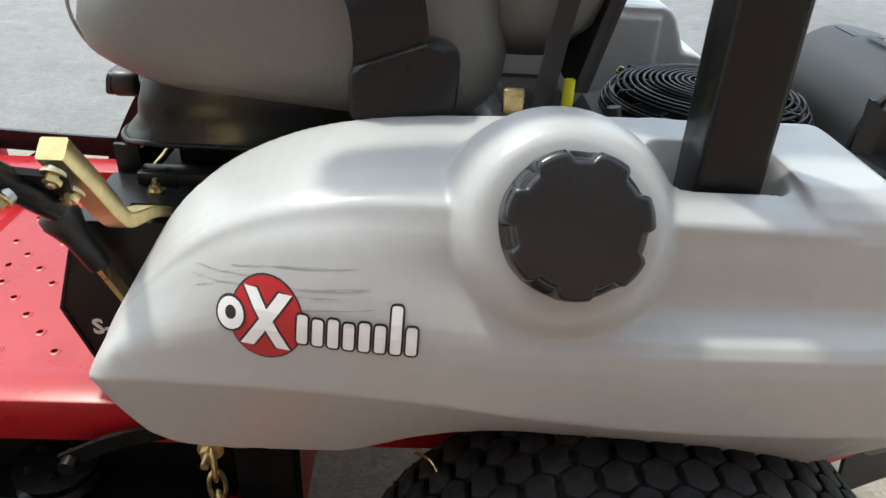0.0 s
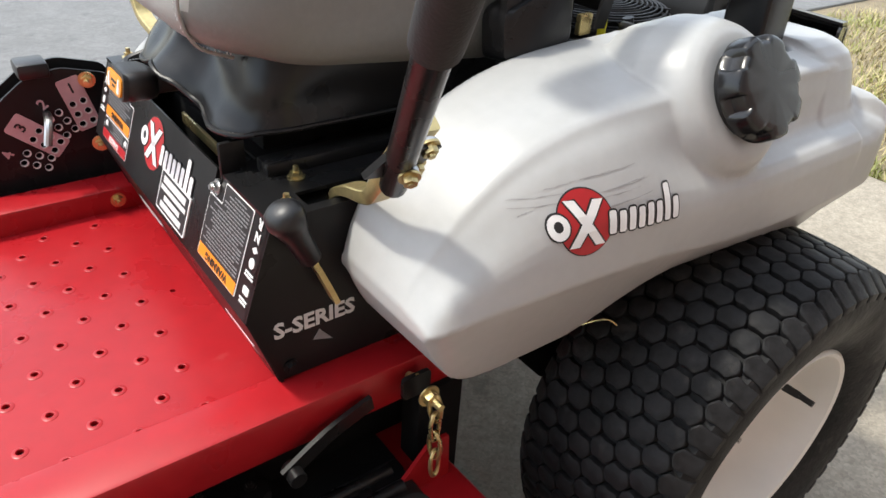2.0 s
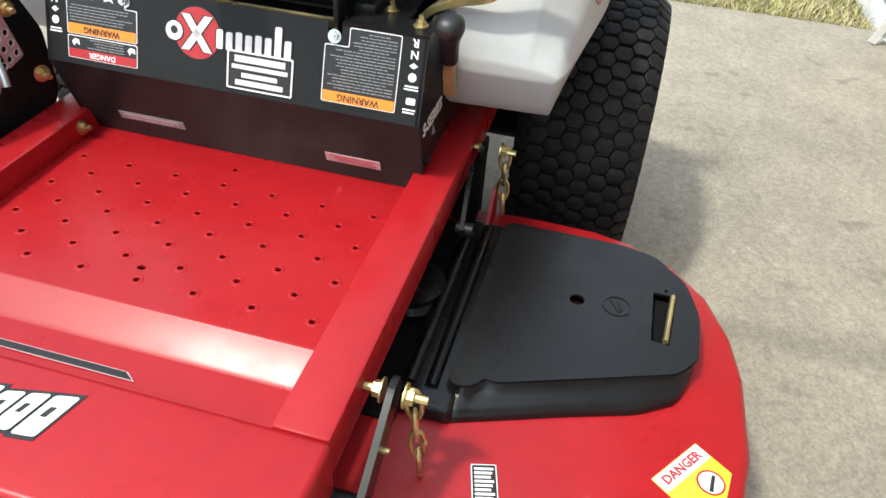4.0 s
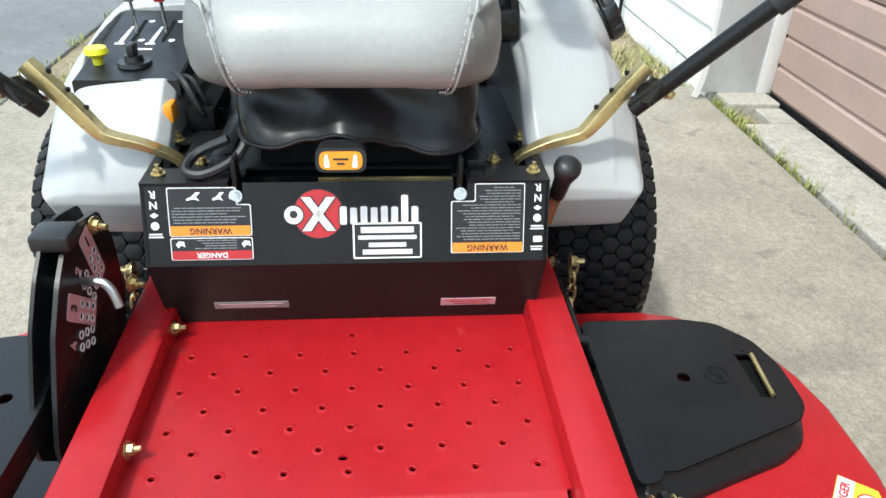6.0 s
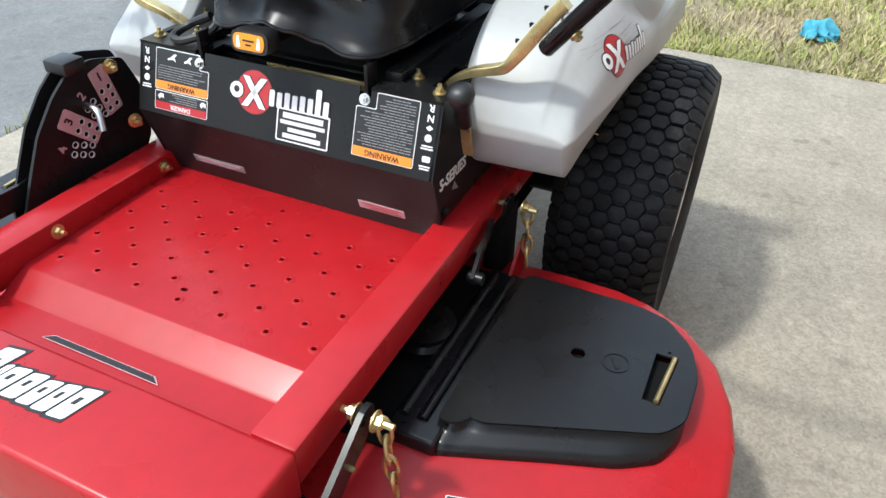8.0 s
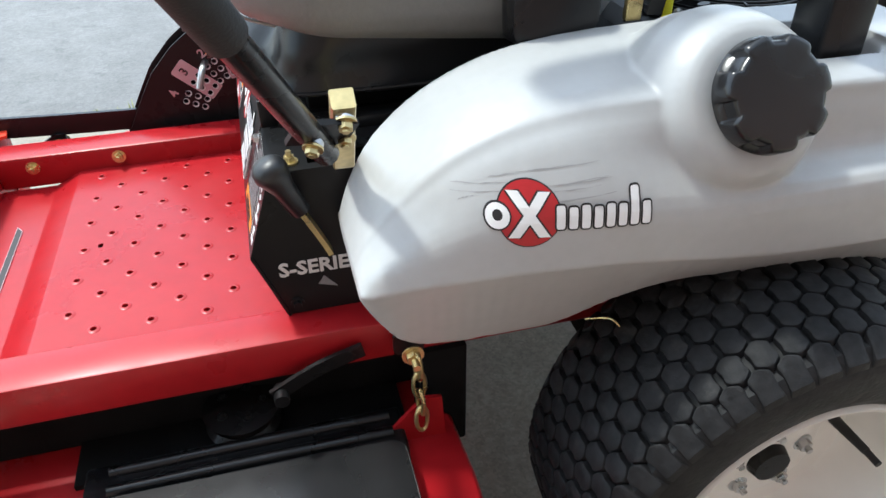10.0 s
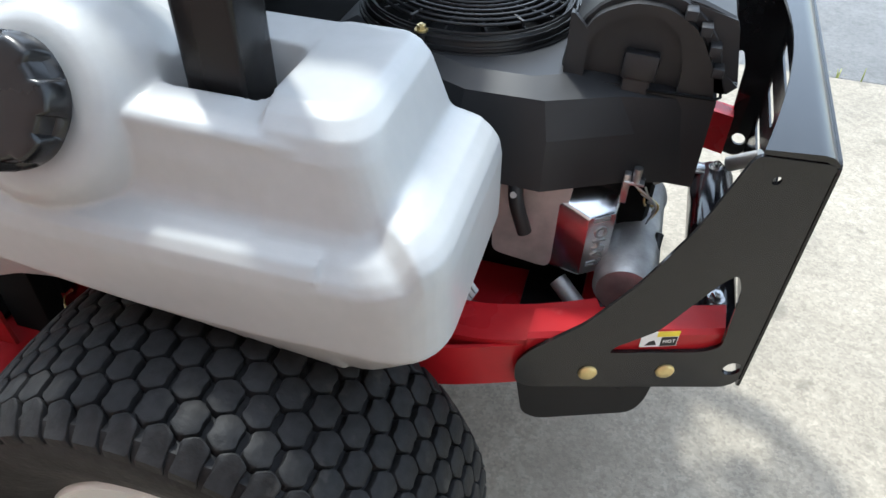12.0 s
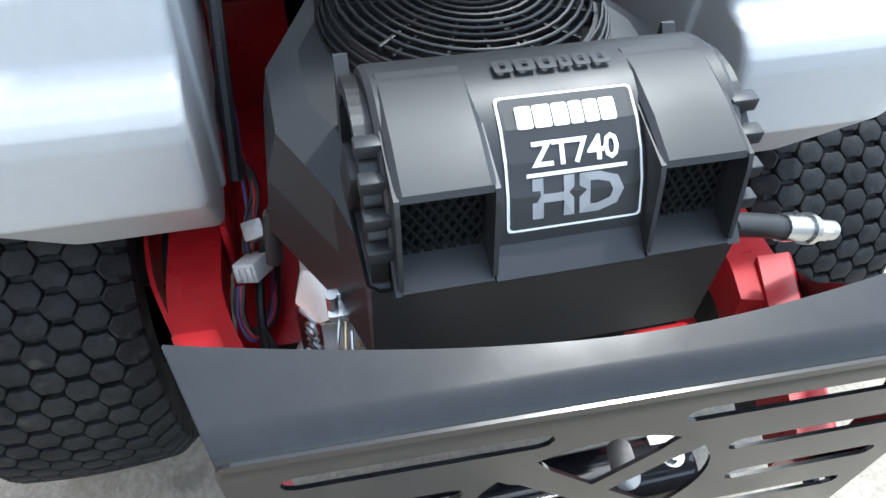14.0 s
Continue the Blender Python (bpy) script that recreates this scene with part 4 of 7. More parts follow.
hem = []
for t, g in ((0, 0.93), (0.12, 0.94), (0.25, 0.955), (0.4, 0.975), (0.5, 1.0), (0.6, 1.03), (0.7, 1.06), (0.78, 1.085), (0.86, 1.108), (0.93, 1.126), (1.0, 1.14), (1.03, 1.13), (0.95, 1.04), (0.9, 0.8)):
    ring = []
    for a, b in even(rounded([(-0.350, -0.188), (0.06, -0.205), (0.06, 0.205), (-0.350, 0.188)], 0.07, 16), 150):
        y = b * (0.90 + 0.03 * min(t, 1)) - 0.015
        low = hem_height(y) if a < -0.15 else 0.757
        # broad folds on the front, slanting creases round the corners, fine wrinkles all over
        front = min(1.0, max(0.0, (-a - 0.20) / 0.12))
        fold = (0.010 * math.cos(y * 25 - 0.2) + 0.006 * math.sin(y * 53 + t * 2)) * t * front
        crease = 0.006 * math.sin(t * 3.1) * math.sin(b * 34 + a * 22 + t * 5) * front
        fine = 0.004 * noise.noise((a * 14, b * 14, t * 2.2))
        push = 1 + (crease * 0.8 + fine * min(1.0, t * 2)) / 0.2
        ring.append((-0.145 + (a + 0.145) * g * push - fold, y * push, 0.842 + (low - 0.842) * t))
    rings.append(ring)
    if t == 1.0:
        hem = ring
loft(bm, rings)
skirt = part("suspension_skirt", bm, SKIRT, mower, "black vinyl skirt under the seat", smooth=60)
bm = bmesh.new()
sweep(bm, hem + hem[:1], 0.0032, 8, bend=False)
part("hem", bm, SKIRT, skirt)
# base coloured near-black to put the shade under the seat into it
bm = bmesh.new()
box(bm, (-0.318, -0.13, 0.70), (0.02, 0.13, 0.76), 0.004)
part("seat_base", bm, DARK, mower, "black steel seat suspension base")
for s in (-1, 1):
    bm = bmesh.new()
    box(bm, (-0.345, min(0.17 * s, 0.20 * s), 0.704), (0.04, max(0.17 * s, 0.20 * s), 0.722), 0.004)
    part("seat_runner", bm, BLACK, mower, "black steel seat runner")
bm = bmesh.new()
loft(bm, [[(x, 0.006 + a * w, 0.763 + h + c * g) for a, c in rounded([(-0.033, -0.017), (0.033, -0.017), (0.033, 0.017), (-0.033, 0.017)], 0.015, 6)] for x, w, g, h in ((-0.30, 0.42, 0.80, -0.004), (-0.392, 0.42, 0.80, -0.003), (-0.398, 0.80, 0.92, -0.001), (-0.405, 0.95, 1.0, 0), (-0.426, 1.02, 1.03, 0.001), (-0.432, 0.95, 0.95, 0.001))])
part("dial_stalk", bm, PLASTIC, mower, "black plastic stalk of the weight dial", smooth=50)
m = basis((-0.431, 0.006, 0.764), (0, -1, 0), (0.2, 0, 1))
bm = plate(rounded([(-0.033, -0.016), (0.033, -0.016), (0.033, 0.016), (-0.033, 0.016)], 0.012), (), 0.006, m)
dial = part("weight_dial", bm, PLASTIC, mower, "black framed orange weight dial")
patch("dial_face", rounded([(-0.028, -0.012), (0.028, -0.012), (0.028, 0.012), (-0.028, 0.012)], 0.010), m @ Matrix.Translation((0, 0, 0.006)), AMBER, dial, "orange dial face", lift=0.002)
for s in (-1, 1):
    patch("dial_glint", rounded([(-0.022, -0.009), (-0.014, -0.009), (-0.017, 0.009), (-0.021, 0.007)] if s < 0 else [(0.022, -0.009), (0.014, -0.009), (0.017, 0.009), (0.021, 0.007)], 0.003), m @ Matrix.Translation((0, 0, 0.008)), WHITE, dial)
bars("dial_text", [(-0.010, 0.010, 0.002, 0.0025), (-0.005, 0.005, -0.004, 0.0025)], m @ Matrix.Translation((0, 0, 0.008)), DECAL_BLACK, dial)
bm = bmesh.new()
sweep(bm, [(-0.33, 0.14, 0.755), (-0.355, 0.16, 0.73), (-0.375, 0.20, 0.716), (-0.365, 0.226, 0.718), (-0.335, 0.215, 0.73), (-0.33, 0.17, 0.75)], 0.007, 8)
part("strap_loop", bm, WIRE, mower, "black cable loop")

# seat belt buckle on the near side
bm = bmesh.new()
loft(bm, [[Matrix.Translation((-0.040, -0.258, 0.862)) @ pose(0, 0, 0, -8, -10, 0) @ V(a * g, d, b * g) for a, b in rounded([(-0.060, -0.034), (0.046, -0.042), (0.060, 0.020), (0.034, 0.036), (-0.050, 0.022)], 0.014, 4)] for d, g in ((-0.024, 0.84), (-0.020, 0.95), (-0.008, 1.0), (0.016, 1.0), (0.022, 0.9))])
belt = part("buckle_pouch", bm, SKIRT, mower, "black seat belt reel cover")
bm = bmesh.new()
sweep(bm, [(-0.052, -0.270, 0.872), (-0.052, -0.266, 0.900), (-0.058, -0.258, 0.936), (-0.075, -0.235, 0.962), (-0.09, -0.20, 0.978)], 0, flat=(0.072, 0.010), up=(0, 1, 0))
part("belt_strap", bm, SKIRT, belt)
bm = bmesh.new()
sweep(bm, [(0.10, -0.245, 0.83), (0.105, -0.25, 0.88), (0.12, -0.245, 0.96), (0.16, -0.24, 1.1)], 0, flat=(0.02, 0.004), up=(0, 1, 0))
part("belt_webbing", bm, WIRE, belt)
bm = bmesh.new()
box(bm, (0.060, -0.250, 0.825), (0.082, -0.240, 0.852), 0.003)
part("belt_anchor", bm, ZINC, belt)
hexbolt("anchor_bolt", (0.0, -0.245, 0.843), (0, -1, 0.2), 0.007, mower, STEEL, 0.004)
bm = bmesh.new()
rod(bm, (0.13, -0.225, 0.80), (0.13, -0.225, 0.857), 0.006)
part("dipstick", bm, KNOB_YELLOW, mower, "yellow dipstick handle")

# ---- tanks ----
def tank_mesh(s, boss):
    """A moulded tank; s is the side of the mower."""
    st = [
        (-0.309, 0.654, 0.295, (0.405, 0.652), (0.415, 0.651), (0.428, 0.650), (0.444, 0.648), (0.457, 0.644), (0.450, 0.636), 0.634),
        (-0.294, 0.690, 0.285, (0.400, 0.682), (0.416, 0.677), (0.432, 0.672), (0.455, 0.664), (0.466, 0.648), (0.450, 0.606), 0.602),
        (-0.262, 0.737, 0.272, (0.400, 0.722), (0.420, 0.712), (0.436, 0.700), (0.460, 0.682), (0.472, 0.656), (0.447, 0.560), 0.554),
        (-0.205, 0.785, 0.27, (0.400, 0.772), (0.425, 0.758), (0.445, 0.740), (0.470, 0.708), (0.482, 0.662), (0.443, 0.545), 0.542),
        (-0.140, 0.815, 0.27, (0.405, 0.804), (0.434, 0.788), (0.455, 0.767), (0.481, 0.724), (0.491, 0.667), (0.440, 0.542), 0.540),
        (-0.080, 0.829, 0.27, (0.410, 0.817), (0.440, 0.800), (0.463, 0.775), (0.490, 0.728), (0.497, 0.667), (0.440, 0.542), 0.540),
        (-0.020, 0.835, 0.27, (0.415, 0.822), (0.444, 0.804), (0.466, 0.770), (0.495, 0.722), (0.499, 0.663), (0.452, 0.575), 0.572),
        (0.050, 0.837, 0.268, (0.425, 0.823), (0.450, 0.802), (0.466, 0.755), (0.497, 0.716), (0.501, 0.653), (0.452, 0.586), 0.582),
        (0.120, 0.838, 0.265, (0.433, 0.822), (0.454, 0.798), (0.463, 0.746), (0.500, 0.718), (0.502, 0.645), (0.450, 0.581), 0.576),
        (0.200, 0.838, 0.26, (0.435, 0.821), (0.455, 0.796), (0.463, 0.742), (0.501, 0.717), (0.503, 0.639), (0.450, 0.568), 0.565),
        (0.300, 0.836, 0.258, (0.433, 0.818), (0.454, 0.793), (0.463, 0.741), (0.501, 0.717), (0.503, 0.637), (0.450, 0.548), 0.546),
        (0.335, 0.8355, 0.257, (0.431, 0.817), (0.452, 0.792), (0.4625, 0.741), (0.501, 0.7172), (0.503, 0.638), (0.450, 0.545), 0.546),
        (0.365, 0.834, 0.256, (0.426, 0.815), (0.448, 0.790), (0.460, 0.742), (0.500, 0.718), (0.503, 0.640), (0.450, 0.543), 0.546),
    ]
    sections = []
    for x, zt, wi, c, c2, d, e, f, g, zb in st:
        sections.append([V(x, w, z) for w, z in ((wi + 0.02, zb), (wi, zb + 0.015), (wi, zt - 0.02), (wi + 0.015, zt), c, c2, d, e, f, g)])
    lines = [smooth_path(line, 4) for line in zip(*sections)]
    for _ in range(2):
        lines = [[q[0]] + [(a + 2 * b + c) / 4 for a, b, c in zip(q, q[1:], q[2:])] + [q[-1]] for q in lines]
    rings = []
    for ring in zip(*lines):
        # soft over the top and the shoulder, with a firm fold low on the side
        soft = smooth_path(ring[3:9], 4)
        rings.append([(p.x, s * p.y, p.z) for p in list(ring[:3]) + soft + [ring[9]]])
    bm = bmesh.new()
    loft(bm, rings)
    bmesh.ops.recalc_face_normals(bm, faces=bm.faces)
    # rear end: level outlines with round corners, the ledge rising towards the back
    rings = []
    for z, xe, w, r in ((0.543, 0.396, 0.436, 0.040), (0.548, 0.414, 0.446, 0.046), (0.6390, 0.4725, 0.5030, 0.062), (0.6415, 0.4738, 0.5032, 0.062), (0.690, 0.4715, 0.5030, 0.062), (0.706, 0.4675, 0.5020, 0.062), (0.716, 0.460, 0.4970, 0.062), (0.726, 0.447, 0.4860, 0.060), (0.735, 0.432, 0.4725, 0.056), (0.744, 0.421, 0.4640, 0.052), (0.758, 0.415, 0.4605, 0.050), (0.800, 0.402, 0.4525, 0.048), (0.817, 0.395, 0.4440, 0.046), (0.828, 0.385, 0.4300, 0.042), (0.8335, 0.374, 0.4150, 0.038)):
        plan = rounded([(0.30, 0.262), (0.30, w), (xe, w), (xe, 0.262)], 0.012, 8)
        near = rounded([(0.30, 0.262), (0.30, w), (xe, w), (xe, 0.262)], r, 8)
        plan[18:27] = near[18:27]
        rise = 0.030 if 0.66 < z < 0.75 else (0.018 if z < 0.77 and z > 0.66 else 0.0)
        rings.append([(x, s * y, z + rise * min(1.0, max(0.0, (x - 0.392) / 0.045)) * (1.0 if y < w - 0.012 else 0.45)) for x, y in plan])
    loft(bm, rings)
    bmesh.ops.recalc_face_normals(bm, faces=bm.faces)
    mods, cutters = [], []
    axis = V(0, 0.86 * s, 0.5)
    if boss:
        b = bm
        o = V(0.097, 0.440 * s, 0.800)
        e1, e2 = V(1, 0, 0), V(0, -0.5 * s, 0.86)
        loft(b, [[o + axis * h + (e1 * math.cos(2 * math.pi * k / 48) + e2 * math.sin(2 * math.pi * k / 48)) * r for k in range(48)] for h, r in ((-0.09, 0.112), (-0.03, 0.106), (-0.008, 0.098), (0.008, 0.090), (0.019, 0.083), (0.026, 0.076), (0.0295, 0.069), (0.0305, 0.060))])
        rod(b, (0.10, 0.385 * s, 0.835), (0.105, 0.365 * s, 0.850), 0.028, 0.020, seg=20)
    mods.append(("REMESH", {"voxel_size": 0.0025}, None))
    b = bmesh.new()
    loft(b, [[(x, w * s, z) for x, w in rounded([(x0, w0), (x1, w0), (x1, w1), (x0, w1)], 0.018, 4)] for z, x0, x1, w0, w1 in ((0.70, 0.205, 0.278, 0.338, 0.405), (0.79, 0.200, 0.284, 0.334, 0.406), (0.812, 0.192, 0.292, 0.328, 0.408), (0.828, 0.187, 0.297, 0.322, 0.411), (0.90, 0.160, 0.318, 0.298, 0.420))])
    cutters.append(temp(b))
    mods.append(("BOOLEAN", {"operation": "DIFFERENCE"}, cutters[-1]))
    if not boss:
        b = bmesh.new()
        box(b, (-0.195, 0.262 * s, 0.783), (0.10, 0.425 * s, 0.9), 0.02)
        cutters.append(temp(b))
        mods.append(("BOOLEAN", {"operation": "DIFFERENCE"}, cutters[-1]))
    mods += [("REMESH", {"voxel_size": 0.0025}, None), ("SMOOTH", {"factor": 0.5, "iterations": 1}, None)]
    me = baked(bm, mods, "fuel_tank")
    for c in cutters:
        bpy.data.objects.remove(c)
    return me


near_tank = finish("fuel_tank", tank_mesh(-1, True), GREY, mower, "scuffed light grey moulded fuel tank with black cap", smooth=80)
finish("side_tank", tank_mesh(1, False), GREY, mower, "light grey moulded side pod with control panel", smooth=80)

# cap
axis = V(0, -0.86, 0.5)
o = V(0.097, -0.471, 0.820)
e1, e2 = V(1, 0, 0), V(0, 0.5, 0.86)
bm = bmesh.new()
rings = []
for h, r, lobe in ((0.0, 0.054, 0), (0.003, 0.0575, 0), (0.007, 0.058, 0.25), (0.012, 0.0575, 0.9), (0.024, 0.0565, 1), (0.0285, 0.0545, 1), (0.0300, 0.0525, 1), (0.0308, 0.0495, 0.85), (0.0312, 0.0420, 0), (0.0314, 0.005, 0)):
    ring = []
    for k in range(126):
        a = 2 * math.pi * k / 126
        wave = math.cos(7 * (a + 0.25))
        dip = min(1.0, max(0.0, (wave - 0.05) / 0.35))
        flat = 0.012 * (1 - math.cos(7 * (a + 0.25 + math.pi / 7))) / 2
        rr = r * (1 - 0.115 * lobe * dip * dip * (3 - 2 * dip) - flat)
        ring.append(o + axis * h + (e1 * math.cos(a) + e2 * math.sin(a)) * rr)
    rings.append(ring)
loft(bm, rings)
part("fuel_cap", bm, CAP, near_tank, "black ribbed fuel cap", smooth=32)
bm = bmesh.new()
rod(bm, o - axis * 0.02, o + axis * 0.002, 0.05, seg=30)
part("filler_neck", bm, PLASTIC, near_tank)
bm = bmesh.new()
sweep(bm, [(0.100, -0.362, 0.846), (0.088, -0.340, 0.850), (0.090, -0.315, 0.848), (0.105, -0.285, 0.843), (0.125, -0.262, 0.830), (0.14, -0.252, 0.77)], 0.0045, 8)
part("vent_hose", bm, WIRE, near_tank, "thin black vent hose")
wordmark(basis((-0.140, -0.4835, 0.729), (1, -0.19, -0.03), (0, 0.07, 1)), 0.0425, near_tank)
rnd = random.Random(11)
bm = bmesh.new()
for k in range(13):
    x0 = rnd.uniform(-0.215, -0.04)
    z0 = rnd.choice((0.738, 0.745, 0.752, 0.759, 0.765)) + rnd.uniform(-0.002, 0.002)
    l = rnd.uniform(0.015, 0.085)
    pts = [(x0 + l * q / 9, z0 + 0.005 * q / 9 + rnd.uniform(-0.0005, 0.0005), rnd.uniform(0.0001, 0.0007) * math.sin(0.4 + 2.4 * q / 9)) for q in range(10)]
    for (xa, za, wa), (xb, zb, wb) in zip(pts, pts[1:]):
        bm.faces.new([bm.verts.new((x, -0.6, z)) for x, z in ((xa, za - wa), (xb, zb - wb), (xb, zb + wb), (xa, za + wa))])
part("scuff_mark", bm, SCUFF, near_tank, "thin dark scuff lines", smooth=0, kind="stuff")


def drape(obs, target, way, lift):
    """Lays thin meshes on a curved surface, along a direction, each at its own height."""
    tree = BVHTree.FromPolygons([v.co for v in target.data.vertices], [p.vertices for p in target.data.polygons])
    way = Vector(way).normalized()
    for ob in obs:
        height = lift.get(ob.name.split(".")[0], 0.0008)
        b = bmesh.new()
        b.from_mesh(ob.data)
        if len(b.edges) < 200:
            bmesh.ops.subdivide_edges(b, edges=b.edges[:], cuts=2, use_grid_fill=True)
        lost = []
        for v in b.verts:
            place, normal, _, _ = tree.ray_cast(v.co - way * 0.3, way)
            if place and normal.dot(way) < -0.3:
                v.co = place - way * height
            else:
                lost.append(v)
        bmesh.ops.delete(b, geom=lost, context="VERTS")
        b.to_mesh(ob.data)
        b.free()


drape([o for o in near_tank.children if o.name.split(".")[0] in ("badge", "badge_edge", "wordmark_outline", "wordmark_block", "scuff_mark")], near_tank, (0, 1, 0),
      {"badge_edge": 0.0006, "badge": 0.0010, "wordmark_outline": 0.0014, "wordmark_block": 0.0018, "scuff_mark": 0.0005})


# control panel on the far pod
def panel_z(x):
    """Height of the sloping control panel."""
    return 0.7885 + 0.115 * (x + 0.19)


bm = bmesh.new()
loft(bm, [[(x, y, panel_z(x) - d) for y, d in ((0.264, 0.03), (0.264, 0.003), (0.267, 0.0), (0.421, 0.0), (0.424, 0.003), (0.424, 0.03))] for x in (-0.193, -0.19, -0.1, 0.0, 0.098)])
panel = part("control_panel", bm, PLASTIC, mower, "black control panel with knob, key and choke levers", smooth=30)
z = panel_z(-0.135)
bm = bmesh.new()
rod(bm, (-0.135, 0.40, z), (-0.135, 0.40, z + 0.012), 0.008)
rod(bm, (-0.135, 0.40, z + 0.011), (-0.135, 0.40, z + 0.019), 0.010, 0.019, seg=24)
rod(bm, (-0.135, 0.40, z + 0.019), (-0.135, 0.40, z + 0.027), 0.019, 0.016, seg=24)
part("blade_knob", bm, KNOB_YELLOW, panel, "yellow pull knob")
bm = bmesh.new()
rod(bm, (-0.135, 0.344, z), (-0.135, 0.344, z + 0.006), 0.027, 0.025, seg=28)
rod(bm, (-0.135, 0.344, z + 0.006), (-0.135, 0.344, z + 0.016), 0.015, 0.013, seg=20)
box(bm, (-0.150, 0.338, z + 0.014), (-0.122, 0.350, z + 0.034), 0.004)
part("ignition_key", bm, PLASTIC, panel, "black ignition key in its round switch")
flat = basis((0, 0, panel_z(0)), (1, 0, 0.115), (0, 1, 0))
for y, cap in ((0.372, STEEL), (0.322, DECAL_RED)):
    bm = bmesh.new()
    sweep(bm, [(-0.01, y, panel_z(-0.01) - 0.004), (-0.012, y, 0.835), (-0.018, y, 0.875)], 0.003, 8)
    lv = part("throttle_lever", bm, STEEL, panel)
    bm = bmesh.new()
    box(bm, (-0.030, y - 0.009, 0.866), (-0.006, y + 0.009, 0.900), 0.004)
    part("lever_cap", bm, cap, lv)
    patch("lever_slot", rect(-0.045, y - 0.003, 0.05, y + 0.003, 0.002), flat, DARK, panel)
    patch("gauge_mark", [(-0.052, y + 0.014), (0.02, y + 0.012), (0.02, y + 0.017), (-0.052, y + 0.022)], flat, WHITE, panel)
    patch("gauge_mark", rect(-0.058, y + 0.010, -0.052, y + 0.026), flat, WHITE, panel)
    patch("gauge_mark", circle(-0.040, y - 0.014, 0.0055, 9), flat, WHITE, panel)
    patch("gauge_mark", circle(0.045, y - 0.012, 0.0055, 9), flat, WHITE, panel)
bars("panel_mark", [(-0.080, -0.074, 0.35, 0.036)], flat, WHITE, panel)
bm = bmesh.new()
box(bm, (-0.24, 0.268, 0.735), (-0.205, 0.282, 0.765), 0.004, None)
part("amber_latch", bm, AMBER, mower, "small orange release lever")
# near-black block stands for the shaded open space round the cables
bm = bmesh.new()
box(bm, (-0.20, 0.215, 0.706), (-0.06, 0.262, 0.745), 0.008)
part("cable_gap_shade", bm, DARK, mower)
bm = bmesh.new()
sweep(bm, [(-0.16, 0.28, 0.79), (-0.19, 0.255, 0.78), (-0.2, 0.235, 0.74), (-0.17, 0.22, 0.72)], 0.006, 8)
sweep(bm, [(-0.15, 0.28, 0.78), (-0.175, 0.25, 0.785), (-0.185, 0.228, 0.75), (-0.15, 0.21, 0.72)], 0.004, 8)
part("harness", bm, WIRE, mower)
bars("panel_text", [(0.16, 0.205, -0.30, 0.003)], basis((0, 0, 0.7085), (0, 1, 0), (1, 0, 0)), DECAL_GREY, top)

# ---- roll bar posts ----
for s in (-1, 1):
    bm = bmesh.new()
    lo, hi = sorted((0.345 * s, 0.402 * s))
    rings = []
    for x, z in ((0.243, 0.46), (0.242, 0.80), (0.240, 1.0), (0.238, 1.2)):
        rings.append([(x + a, y + 0, z) for a, y in rounded([(-0.029, lo), (0.029, lo), (0.029, hi), (-0.029, hi)], 0.006, 3)])
    loft(bm, rings)
    part("roll_bar_post", bm, SATIN, mower, "black square steel roll bar post")

# ---- rear wheels ----
def tyre_profile(n=22):
    """Half section of the tyre: (across, radius) from bead to bead."""
    pts = [(-0.086, 0.168), (-0.098, 0.176), (-0.112, 0.200), (-0.121, 0.232), (-0.1225, 0.258), (-0.118, 0.276), (-0.108, 0.287)]
    crown = [(-0.07 + 0.02 * k, 0.2945 - 0.6 * abs(-0.07 + 0.02 * k) ** 2) for k in range(8)]
    return pts + crown + [(-a, r) for a, r in reversed(pts)]


VALVE = (0.110, 0.030)


